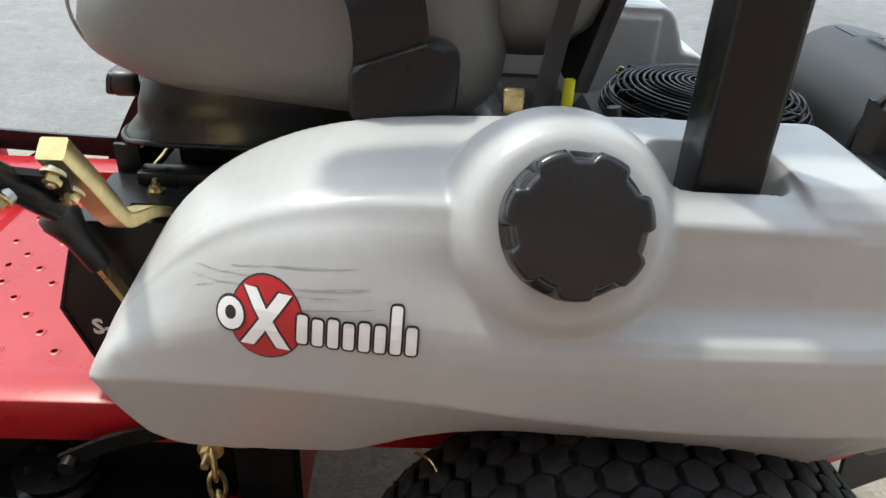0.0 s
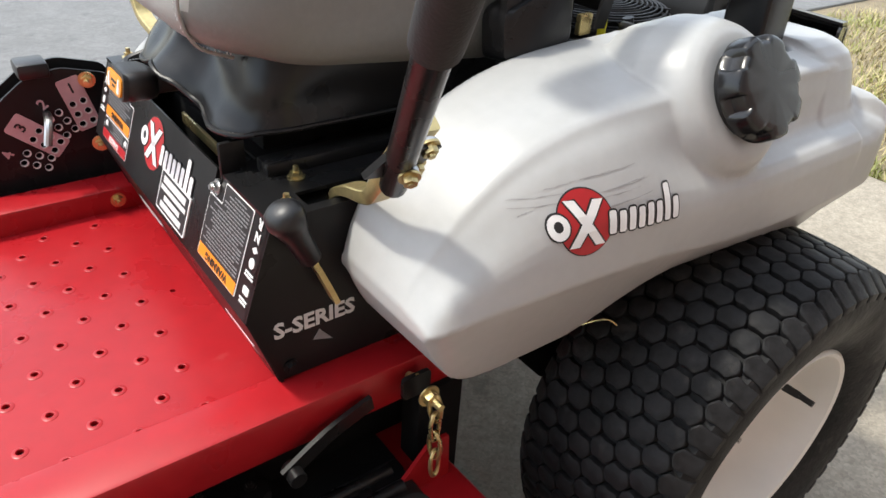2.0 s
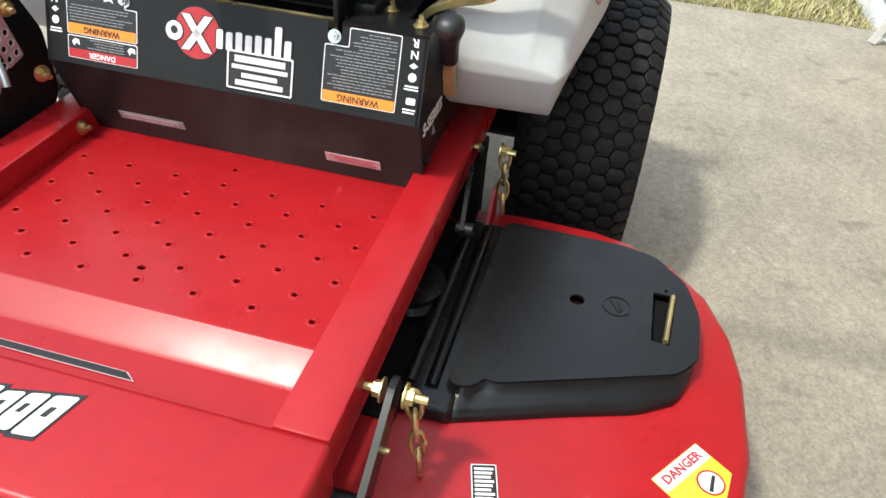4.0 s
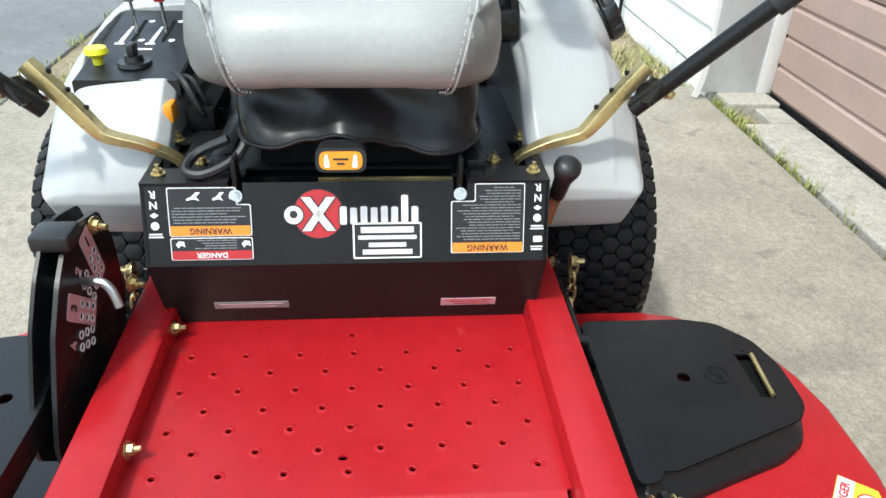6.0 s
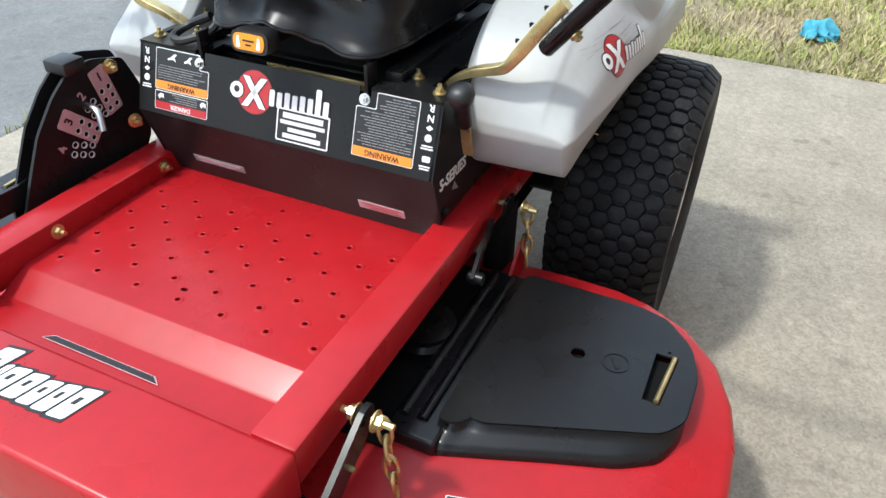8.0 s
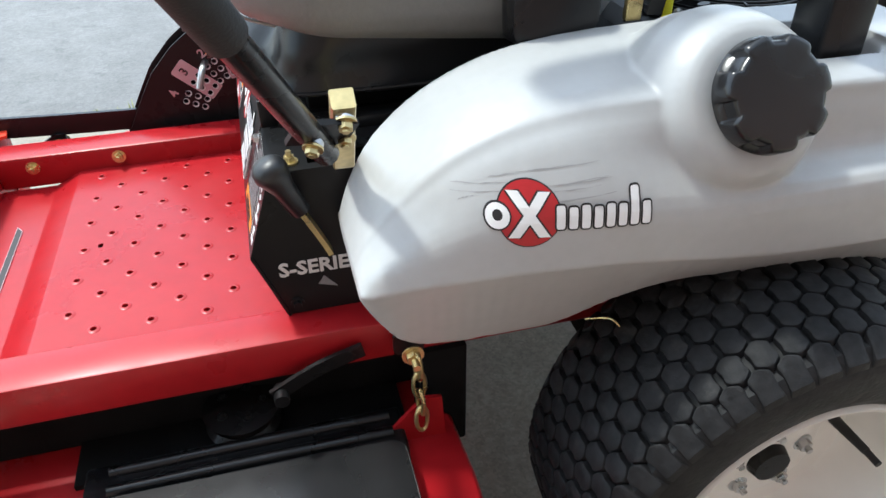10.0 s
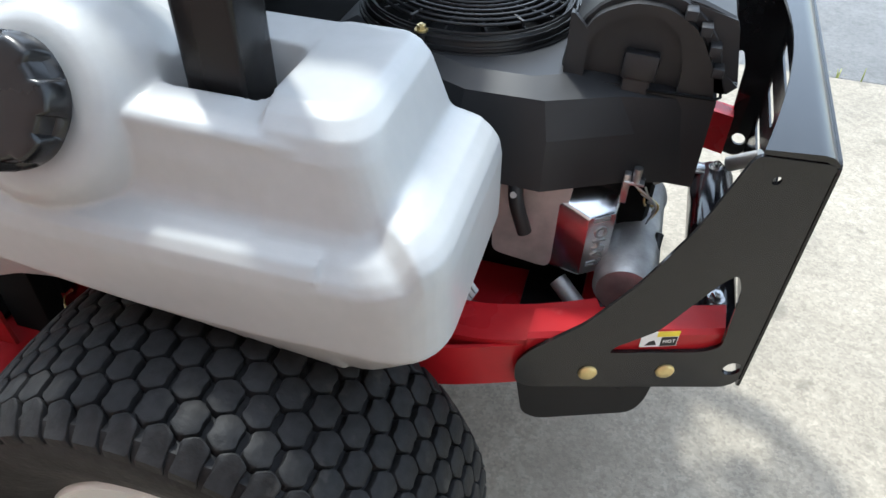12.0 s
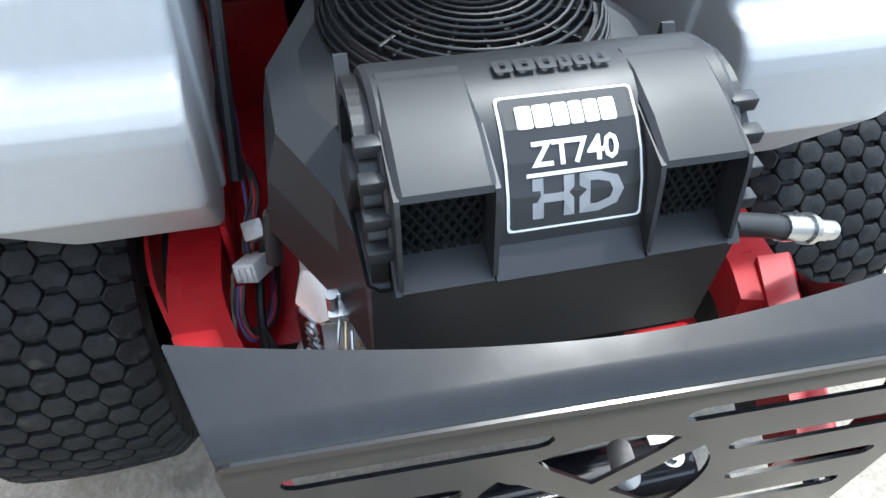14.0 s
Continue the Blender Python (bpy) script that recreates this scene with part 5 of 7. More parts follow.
def build_wheel(s):
    """Tyre with block tread on a white dished rim; s points outward."""
    c = V(0.215, -0.496 if s < 0 else 0.520, 0.297)
    wheel_bm = bmesh.new()
    n = 72
    rings = []
    for k in range(n + 1):
        a = 2 * math.pi * k / n
        rings.append([(c.x + r * math.sin(a), c.y + w, c.z + r * math.cos(a)) for w, r in tyre_profile()])
    loft(wheel_bm, rings, closed=False, caps=False)
    bmesh.ops.remove_doubles(wheel_bm, verts=wheel_bm.verts, dist=1e-5)
    tyre = part("tyre", wheel_bm, RUBBER, mower, "black turf tyre with block tread", smooth=40)
    vs, fs = [], []
    rows = 8
    count = 54
    shape = rounded([(0.0030, -0.0184), (0.0148, -0.0108), (0.0130, 0.0), (0.0148, 0.0108), (0.0030, 0.0184), (-0.0030, 0.0184), (-0.0148, 0.0108), (-0.0130, 0.0), (-0.0148, -0.0108), (-0.0030, -0.0184)], 0.0022, 1)
    for row in range(rows):
        w0 = -0.1085 + 0.031 * row
        for k in range(count):
            a0 = 2 * math.pi * (k + 0.5 * (row % 2)) / count
            i = len(vs)
            for lift, shrink in ((-0.002, 1.05), (0.0065, 1.0), (0.0088, 0.95), (0.0097, 0.84)):
                for p, q in shape:
                    out = 1.35 if row == 0 and q < 0 or row == rows - 1 and q > 0 else 1.0
                    w = max(-0.1212, min(0.1212, w0 + q * shrink * out))
                    over = max(0.0, abs(w) - 0.098)
                    r = 0.2945 - 0.6 * min(abs(w), 0.1) ** 2 - over * 0.8 + lift
                    a = a0 + p * shrink / 0.3
                    vs.append((c.x + r * math.sin(a), c.y + w * 1.0, c.z + r * math.cos(a)))
            m = len(shape)
            for lv in range(3):
                for q in range(m):
                    b = i + lv * m
                    fs.append((b + q, b + (q + 1) % m, b + m + (q + 1) % m, b + m + q))
            fs.append(tuple(i + 3 * m + q for q in range(m)))
    me = bpy.data.meshes.new("tread")
    me.from_pydata(vs, [], fs)
    finish("tread", me, RUBBER, tyre, "worn dusty hexagonal tread blocks", smooth=40)
    bm = bmesh.new()
    prof = [(0.086, 0.178), (0.100, 0.176), (0.104, 0.172), (0.101, 0.166), (0.082, 0.160), (0.03, 0.152), (0.012, 0.135), (0.008, 0.10), (0.026, 0.075), (0.03, 0.05), (0.03, 0.0)]
    rings = [[(c.x + r * math.sin(2 * math.pi * k / 56), c.y + w * s, c.z + r * math.cos(2 * math.pi * k / 56)) for k in range(56)] for w, r in prof[:-1]]
    loft(bm, rings, caps=False)
    bm.faces.new([v for v in bm.verts][-56:])
    rim = part("rim", bm, RIM, mower, "white painted steel wheel rim", smooth=40)
    bm = bmesh.new()
    b = V(c.x + VALVE[0], c.y + 0.012 * s, c.z + VALVE[1])
    rod(bm, b, b + V(0.005, 0.060 * s, -0.001), 0.008, 0.006)
    rod(bm, b + V(0.005, 0.060 * s, -0.001), b + V(0.006, 0.082 * s, -0.002), 0.0050)
    part("valve", bm, WIRE, rim)
    for k in range(5):
        a = 2 * math.pi * k / 5
        hexbolt("wheel_nut", (c.x + 0.055 * math.sin(a), c.y + 0.028 * s, c.z + 0.055 * math.cos(a)), (0, s, 0), 0.010, rim, STEEL, 0.008)
    bm = bmesh.new()
    rod(bm, (c.x, c.y + 0.03 * s, c.z), (c.x, c.y + 0.045 * s, c.z), 0.03, 0.026, seg=24)
    rod(bm, (c.x, c.y - 0.3 * s, c.z), (c.x, c.y, c.z), 0.05, seg=20)
    part("hub", bm, BLACK, rim)


build_wheel(-1)
build_wheel(1)
bm = bmesh.new()
box(bm, (0.10, -0.26, 0.22), (0.36, 0.26, 0.40), 0.02)
part("transaxle", bm, DARK, mower, "dark drive units under the frame")

# ---- cutting deck ----
half = [(-0.185, 0.30), (-0.178, 0.45), (-0.180, 0.56), (-0.195, 0.62), (-0.235, 0.695), (-0.30, 0.752), (-0.38, 0.785), (-0.46, 0.800), (-0.60, 0.802), (-0.67, 0.79), (-0.735, 0.745), (-0.79, 0.60), (-0.85, 0.40), (-0.88, 0.20)]
outline = [(x, -w) for x, w in half] + [(x, w) for x, w in reversed(half)]
bm = bmesh.new()
rings = []
for z, g in ((0.165, 0.006), (0.285, 0.003), (0.302, 0.0), (0.309, -0.006), (0.312, -0.014)):
    cx = -0.52
    rings.append([(cx + (x - cx) * (1 + g * 1.6), y * (1 + g * 1.2), z) for x, y in outline])
loft(bm, rings)
deck = part("deck_shell", bm, RED, mower, "red steel cutting deck", smooth=45)
# near-black blocks stand for the shade on the deck below pan and rails
bm = bmesh.new()
box(bm, (-0.80, -0.27, 0.315), (-0.2, 0.27, 0.40))
box(bm, (-0.69, -0.345, 0.3135), (-0.25, 0.345, 0.322))
part("under_rail_shade", bm, DARK, mower)
for s in (-1, 1):
    foot = [(-0.258, 0.408), (-0.258, 0.605), (-0.272, 0.656), (-0.318, 0.702), (-0.39, 0.726), (-0.495, 0.724), (-0.545, 0.705), (-0.578, 0.655), (-0.612, 0.56), (-0.645, 0.475), (-0.658, 0.44), (-0.672, 0.405)]
    ridge = [(-0.272, 0.412), (-0.272, 0.60), (-0.286, 0.655), (-0.335, 0.700), (-0.400, 0.719), (-0.490, 0.717), (-0.522, 0.694), (-0.576, 0.555), (-0.612, 0.462), (-0.609, 0.442), (-0.628, 0.432), (-0.634, 0.408)]

    def ring_of(pts, grow, z, r):
        """The outline moved outward by grow."""
        q = rounded(pts, r, 4)
        n = len(q)
        ring = []
        for k in range(n):
            t = Vector(q[(k + 1) % n]) - Vector(q[k - 1])
            t.normalize()
            ring.append((q[k][0] - t.y * grow, s * (q[k][1] + t.x * grow), z))
        return ring

    low, high, inner = even(ring_of(foot, 0, 0, 0.014)), even(ring_of(ridge, 0, 0, 0.014)), even(ring_of(ridge, -0.008, 0, 0.014))
    bm = bmesh.new()
    loft(bm, [[V(*p.xy, z) for p in low] for z in (0.308, 0.318)] + [[V(*p.lerp(q, t).xy, z) for p, q in zip(low, high)] for t, z in ((0.12, 0.328), (0.3, 0.332), (0.62, 0.335), (0.82, 0.340), (0.95, 0.348), (1.0, 0.351))] + [[V(*p.xy, 0.3528) for p in inner]], caps=False)
    box(bm, (-0.672, min(0.335 * s, 0.415 * s), 0.308), (-0.258, max(0.335 * s, 0.415 * s), 0.340), 0.006)
    cover = part("deck_cover", bm, COVER, mower, "black moulded belt cover on the deck", smooth=50)
    slot_hole = [(-0.369, 0.657), (-0.369, 0.692), (-0.477, 0.683), (-0.475, 0.657)]
    hl = [[(x, s * w) for x, w in h] for h in (circle(-0.423, 0.546, 0.0115, 16), slot_hole, circle(-0.360, 0.676, 0.003, 8))]
    top_ring = [(x, y) for x, y, _ in ring_of(ridge, -0.006, 0, 0.014)]
    part("cover_top", plate(top_ring, hl, 0.004, Matrix.Translation((0, 0, 0.3512))), COVER, cover, smooth=0)
    # near-black sheets paint the shade inside the slot and the hole
    part("slot_shade", plate([(x, s * w) for x, w in ((-0.366, 0.654), (-0.366, 0.695), (-0.480, 0.686), (-0.478, 0.654))], (), 0.0006, Matrix.Translation((0, 0, 0.338))), DARK, cover, smooth=0)
    part("hole_shade", plate(circle(-0.423, s * 0.546, 0.014, 16), (), 0.0006, Matrix.Translation((0, 0, 0.338))), DARK, cover, smooth=0)
    for w, r in ((0.350, 0.009), (0.380, 0.0095)):
        bm = bmesh.new()
        sweep(bm, [(-0.275, s * w, 0.338), (-0.45, s * w, 0.340), (-0.64, s * w, 0.339)], r, 12)
        part("cover_rib", bm, COVER, cover, smooth=60)
    bm = bmesh.new()
    rod(bm, (-0.372, s * 0.686, 0.357), (-0.474, s * 0.677, 0.357), 0.0042)
    part("latch_pin", bm, ZINC, cover, "zinc plated latch pin")
    bm = plate(circle(0, 0, 0.021, 28), [circle(0, 0, 0.0192, 28)], 0.0016, Matrix.Translation((-0.419, s * 0.605, 0.3550)))
    box(bm, (-0.014, -0.0015, 0.3550), (0.014, 0.0015, 0.3566), 0, Matrix.Translation((-0.419, s * 0.602, 0)) @ pose(0, 0, 0, 0, 0, 30))
    box(bm, (-0.010, -0.0015, 0.3550), (0.012, 0.0015, 0.3566), 0, Matrix.Translation((-0.419, s * 0.610, 0)) @ pose(0, 0, 0, 0, 0, 15))
    part("cover_emblem", bm, SATIN, cover, smooth=0)
m = basis((-0.745, -0.479, 0.3125), (0.26, -0.97, 0), (0.97, 0.26, 0))
patch("deck_label", rect(-0.016, -0.03, 0.016, 0.03, 0.002), m, WHITE, deck, "small black and white deck label")
patch("deck_label_field", rect(-0.0145, -0.0285, 0.0145, 0.0285, 0.002), m, DECAL_BLACK, deck, lift=0.0012)
bars("deck_label_text", [(-0.012, 0.012 - 0.002 * (k % 3), 0.023 - 0.0058 * k, 0.0034) for k in range(9)], m @ Matrix.Translation((0, 0, 0.0012)), WHITE, deck)
m = basis((-0.655, -0.725, 0.3125), (0.80, -0.60, 0), (0.6, 0.80, 0))
patch("danger_label", [(-0.045, 0.028), (-0.045, -0.012), (-0.005, -0.052), (0.045, -0.028), (0.045, 0.028)], m, DECAL_YELLOW, deck, "yellow and white danger label")
patch("danger_label_field", rect(-0.044, 0.003, 0.044, 0.027, 0.001), m, WHITE, deck, lift=0.0012)
lettering("danger_word", "DANGER", 0.0175, m @ Matrix.Translation((0, 0.015, 0.0016)), DECAL_RED, deck, bold=0.0004)
patch("danger_sign", circle(0.012, -0.020, 0.018, 24), m, WHITE, deck, lift=0.0012)
patch("danger_ring", circle(0.012, -0.020, 0.018, 24), m, DECAL_RED, deck, lift=0.0015, holes=[circle(0.012, -0.020, 0.0155, 24)])
patch("danger_blade", [(0.0, -0.026), (0.022, -0.014), (0.024, -0.018), (0.003, -0.03)], m, DECAL_BLACK, deck, lift=0.0016)
patch("grey_label", rect(-0.05, -0.03, 0.05, 0.03, 0.003), basis((-0.33, 0.735, 0.313), (0, -1, 0), (1, 0, 0)), DECAL_GREY, deck)

def chain(p0, p1, n, r=0.0088):
    """Links of a steel chain, each turned by a quarter."""
    p0, p1 = Vector(p0), Vector(p1)
    d = (p1 - p0) / n
    out = []
    for k in range(n):
        bm = bmesh.new()
        c = p0 + d * (k + 0.5)
        side = d.cross(V(1, 0.3, 0)).normalized()
        if k % 2:
            side = d.cross(side).normalized()
        u = d.normalized()
        loop = []
        for q in range(12):
            a = 2 * math.pi * q / 12
            loop.append(c + u * (d.length * 0.72) * math.cos(a) + side * r * math.sin(a))
        rings = []
        for q, p in enumerate(loop):
            t = (loop[(q + 1) % 12] - loop[q - 1]).normalized()
            nrm = u.cross(side).normalized()
            o2 = t.cross(nrm)
            rings.append([p + (nrm * math.cos(b) + o2 * math.sin(b)) * 0.0030 for b in (0, 1.05, 2.09, 3.14, 4.19, 5.24)])
        rings.append(rings[0])
        loft(bm, rings, caps=False)
        out.append(bm)
    return out


def hanger(x, y, z, foot, outward):
    """Arm, bolt and chain that carry the deck."""
    hexbolt("hanger_bolt", (x, y + 0.012 * outward, z), (0, outward, 0), 0.010, mower, stud=0.016)
    hexbolt("hanger_nut", (x, y - 0.012 * outward, z), (0, -outward, 0), 0.010, mower, stud=0.012)
    links = chain((x + 0.004, y + 0.02 * outward, z), foot, 4)
    for k, b in enumerate(links):
        part("chain_link", b, ZINC, mower, smooth=60)


for s in (-1, 1):
    bm = plate(rounded([(-0.755, 0.490), (-0.775, 0.492), (-0.835, 0.455), (-0.885, 0.425), (-0.885, 0.398), (-0.855, 0.395), (-0.80, 0.43), (-0.752, 0.462)], 0.008, 3), (), 0.008, basis((0, 0.369 * s + 0.004, 0), (1, 0, 0), (0, 0, 1)))
    part("hanger_arm", bm, SATIN, mower, "black steel deck hanger arm", smooth=0)
    hanger(-0.767, 0.369 * s, 0.472, (-0.755, 0.40 * s, 0.325), s)
    bm = bmesh.new()
    rod(bm, (-0.872, 0.33 * s, 0.41), (-0.872, 0.375 * s, 0.41), 0.014)
    part("hanger_pivot", bm, SATIN, mower)
    hexbolt("pivot_bolt", (-0.815, 0.362 * s, 0.435), (0, s, 0), 0.008, mower, stud=0.01)
    bm = plate(rounded([(-0.262, 0.488), (-0.222, 0.488), (-0.222, 0.455), (-0.262, 0.455)], 0.006, 3), (), 0.006, basis((0, 0.352 * s + 0.003, 0), (1, 0, 0), (0, 0, 1)))
    part("hanger_tab", bm, SATIN, mower, smooth=0)
    hanger(-0.242, 0.366 * s, 0.474, (-0.236, 0.392 * s, 0.352), s)
    bm = plate([(-0.30, 0.312), (-0.20, 0.312), (-0.205, 0.385), (-0.23, 0.39)], (), 0.006, basis((0, 0.375 * s + 0.003, 0), (1, 0, 0), (0, 0, 1)))
    part("deck_bracket", bm, RED, mower, smooth=0)
    # near-black block stands for the shade behind the chain, not a known leg
    bm = bmesh.new()
    box(bm, (-0.23, min(0.305 * s, 0.345 * s), 0.25), (-0.16, max(0.305 * s, 0.345 * s), 0.44), 0.004)
    part("chain_gap_shade", bm, DARK, mower)
    bm = bmesh.new()
    sweep(bm, [(-0.30, 0.345 * s, 0.468), (-0.36, 0.352 * s, 0.455), (-0.42, 0.36 * s, 0.43)], 0, flat=(0.02, 0.006), up=(0, 1, 0))
    rod(bm, (-0.41, 0.35 * s, 0.432), (-0.41, 0.375 * s, 0.432), 0.010)
    part("link_arm", bm, SATIN, mower)
    bm = bmesh.new()
    rings = []
    for z, r in ((0.335, 0.03), (0.337, 0.052), (0.345, 0.044), (0.355, 0.044), (0.363, 0.052), (0.367, 0.03)):
        rings.append([(-0.47 + r * math.cos(2 * math.pi * k / 32), 0.300 * s + r * math.sin(2 * math.pi * k / 32), z) for k in range(32)])
    loft(bm, rings)
    pulley = part("belt_pulley", bm, SATIN, mower, "dark steel spindle pulley under the rail")
    for k in range(5):
        a = 2 * math.pi * k / 5
        hexbolt("spindle_bolt", (-0.47 + 0.03 * math.cos(a), 0.300 * s + 0.03 * math.sin(a), 0.366), (0, 0, 1), 0.005, pulley, BLACK, 0.004)
bm = bmesh.new()
sweep(bm, [(-0.02, -0.40, 0.50), (0.0, -0.43, 0.52), (0.015, -0.45, 0.50)], 0.0015, 6)
part("brake_spring_wire", bm, ZINC, mower)

# ---- cutting height quadrant ----
quad = [(-0.645, 0.445), (-0.642, 0.475), (-0.606, 0.540), (-0.575, 0.592), (-0.530, 0.640), (-0.492, 0.668), (-0.440, 0.678), (-0.372, 0.660), (-0.345, 0.60), (-0.345, 0.50), (-0.42, 0.40), (-0.60, 0.395)]
def polar(r, degrees, side=0.0):
    a = radians(degrees)
    return (-0.39 + r * math.cos(a) - side * math.sin(a), 0.482 + r * math.sin(a) + side * math.cos(a))


holes, spots = [], []
for deg in (104, 121, 138, 155):
    for r in (0.105, 0.123, 0.141):
        for side in (-0.0085, 0.0085):
            spots.append(polar(r, deg, side))
            holes.append(circle(*spots[-1], 0.0052, 10))
bm = plate(rounded(quad, 0.01, 3), holes, 0.006, basis((0, 0.362, 0), (1, 0, 0), (0, 0, 1)))
quadrant = part("height_quadrant", bm, BLACK, mower, "black cutting height plate with pin holes and numbers", smooth=0)
bm = plate(rounded([(x, z + 0.01) for x, z in quad], 0.01, 3), (), 0.005, basis((0, 0.386, 0), (1, 0, 0), (0, 0, 1)))
part("quadrant_guard", bm, BLACK, mower, smooth=0)
qm = basis((0, 0.3555, 0), (1, 0, 0), (0, 0, 1))
for ch, deg, strip in (("1", 104, True), ("2", 121, False), ("3", 138, True), ("4", 155, False)):
    turn = qm @ pose(*polar(0.0, deg), 0, 0, 0, deg - 90)
    if strip:
        patch("number_strip", rect(-0.018, 0.094, 0.018, 0.184, 0.005), turn, DECAL_PINK, quadrant, "pale pink number strip", holes=[circle(sx, r, 0.0062, 10) for r in (0.105, 0.123, 0.141) for sx in (-0.0085, 0.0085)])
    lettering("height_number", ch, 0.024, turn @ Matrix.Translation((0, 0.166, 0.0012)), DECAL_BLACK if strip else DECAL_PINK, quadrant, bold=0.0004)
# silver rings painted round the holes stand for bright ground showing through
for x, z in spots:
    patch("hole_rim", circle(x, z, 0.0062, 12), qm, DECAL_SILVER, quadrant, lift=0.0016, holes=[circle(x - 0.0008, z + 0.0008, 0.0048, 12)])
bm = bmesh.new()
sweep(bm, [(-0.47, 0.375, 0.605), (-0.475, 0.335, 0.608), (-0.48, 0.318, 0.600), (-0.488, 0.308, 0.575)], 0.0062, 10)
part("height_pin", bm, STEEL, mower, "bent bright steel locating pin")
bm = bmesh.new()
box(bm, (-0.50, 0.345, 0.668), (-0.455, 0.395, 0.692), 0.005)
part("quadrant_cap", bm, PLASTIC, mower)
for x, y, z in ((-0.405, 0.352, 0.655), (-0.41, 0.318, 0.56)):
    hexbolt("quadrant_bolt", (x, y, z), (-0.3, -1, 0), 0.009, mower, stud=0.012)
bm = bmesh.new()
sweep(bm, [(-0.47, 0.378, 0.60), (-0.53, 0.378, 0.535), (-0.60, 0.378, 0.505), (-0.68, 0.378, 0.503), (-0.93, 0.378, 0.515)], 0, flat=(0.04, 0.008), up=(0, 1, 0))
part("lift_arm", bm, SATIN, mower, "black flat steel lift arm")
bm = bmesh.new()
for x, z in ((-0.63, 0.43), (-0.60, 0.412)):
    rod(bm, (x, 0.35, z), (x, 0.36, z), 0.008)
part("quadrant_rivet", bm, ZINC, mower)
# ---- engine ----
FAN = V(0.366, 0.003, 0.790)
bm = bmesh.new()
low_ring = [(0.19, -0.095), (0.285, -0.155), (0.405, -0.206), (0.508, -0.210), (0.60, -0.160), (0.676, -0.136), (0.676, 0.136), (0.60, 0.160), (0.508, 0.210), (0.405, 0.206), (0.285, 0.155), (0.19, 0.095)]
mid_ring = [(x * 0.998, y * 0.968) for x, y in low_ring]
up_ring = [(0.215, -0.088), (0.300, -0.143), (0.410, -0.192), (0.498, -0.190), (0.575, -0.154), (0.66, -0.134), (0.66, 0.134), (0.575, 0.154), (0.498, 0.190), (0.410, 0.192), (0.300, 0.143), (0.215, 0.088)]
loft(bm, [[(x, y, 0.636) for x, y in low_ring], [(x, y, 0.699) for x, y in mid_ring], [(x, y, 0.741) for x, y in up_ring], [(FAN.x + (x - FAN.x) * 0.84, y * 0.84, 0.752) for x, y in up_ring]])
part("blower_housing", bm, SHROUD, mower, "dark grey faceted engine blower housing", smooth=12)
bm = bmesh.new()
rings = []
for r, z in ((0.137, 0.745), (0.134, 0.762), (0.129, 0.768), (0.124, 0.768)):
    rings.append([(FAN.x + r * math.cos(2 * math.pi * k / 48), FAN.y + r * math.sin(2 * math.pi * k / 48), z) for k in range(48)])
loft(bm, rings, caps=False)
part("fan_collar", bm, PLASTIC, mower, "black ring round the cooling fan", smooth=40)
# near-black disc stands for the shade below the intake screen
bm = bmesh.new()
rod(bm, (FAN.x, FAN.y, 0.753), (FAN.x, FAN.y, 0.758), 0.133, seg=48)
part("fan_shade_disc", bm, DARK, mower)
pts = []
turns, per = 13, 36
for k in range(turns * per + 1):
    a = 2 * math.pi * k / per
    r = 0.014 + 0.112 * k / (turns * per)
    pts.append((FAN.x + r * math.cos(a), FAN.y + r * math.sin(a), 0.792 - 0.012 * (r / 0.126) ** 3))
bm = bmesh.new()
sweep(bm, pts, 0.0020, 6, bend=False)
screen = part("fan_screen", bm, PLASTIC, mower, "black spiral wire intake screen", smooth=60)
for k in range(16):
    bm = bmesh.new()
    a = 2 * math.pi * k / 16
    box(bm, (0.045, -0.0015, 0.758), (0.122, 0.0015, 0.772), 0, Matrix.Translation((FAN.x, FAN.y, 0)) @ pose(0, 0, 0, 0, 0, math.degrees(a)))
    part("fan_blade", bm, SHROUD, screen)
for k in range(6):
    bm = bmesh.new()
    a = 2 * math.pi * k / 6 + 0.2
    box(bm, (0.012, -0.0018, 0.777), (0.130, 0.0018, 0.784), 0.0006, Matrix.Translation((FAN.x, FAN.y, 0)) @ pose(0, 0, 0, 0, 0, math.degrees(a)))
    part("screen_spoke", bm, PLASTIC, screen)
for z, r in ((0.752, 0.142), (0.759, 0.140), (0.766, 0.136), (0.773, 0.131)):
    bm = bmesh.new()
    sweep(bm, [(FAN.x + r * math.cos(2 * math.pi * k / 40), FAN.y + r * math.sin(2 * math.pi * k / 40), z) for k in range(41)], 0.0018, 6, bend=False)
    part("screen_ring", bm, PLASTIC, screen, smooth=60)
for x, y in ((0.341, -0.132), (0.482, 0.075), (0.27, 0.10)):
    bm = bmesh.new()
    rod(bm, (x, y, 0.74), (x, y, 0.772), 0.007, 0.006)
    part("screen_post", bm, PLASTIC, mower)
    hexbolt("screen_bolt", (x, y, 0.772), (0, 0, 1), 0.0055, mower, stud=0.003)

# air cleaner: a lying half drum with two vent bays
DX, DZ, RX, RZ = 0.590, 0.755, 0.086, 0.095


def drum(y, k=1.0, deep=1.0):
    pts = [(DX - RX * k, 0.742)]
    for i in range(15):
        a = radians(178 - 12.0 * i)
        pts.append((DX + RX * math.cos(a) * k, DZ + RZ * math.sin(a) * k))
    pts.append((0.682, 0.748))
    return [(min(x, deep), y, z) for x, z in pts]


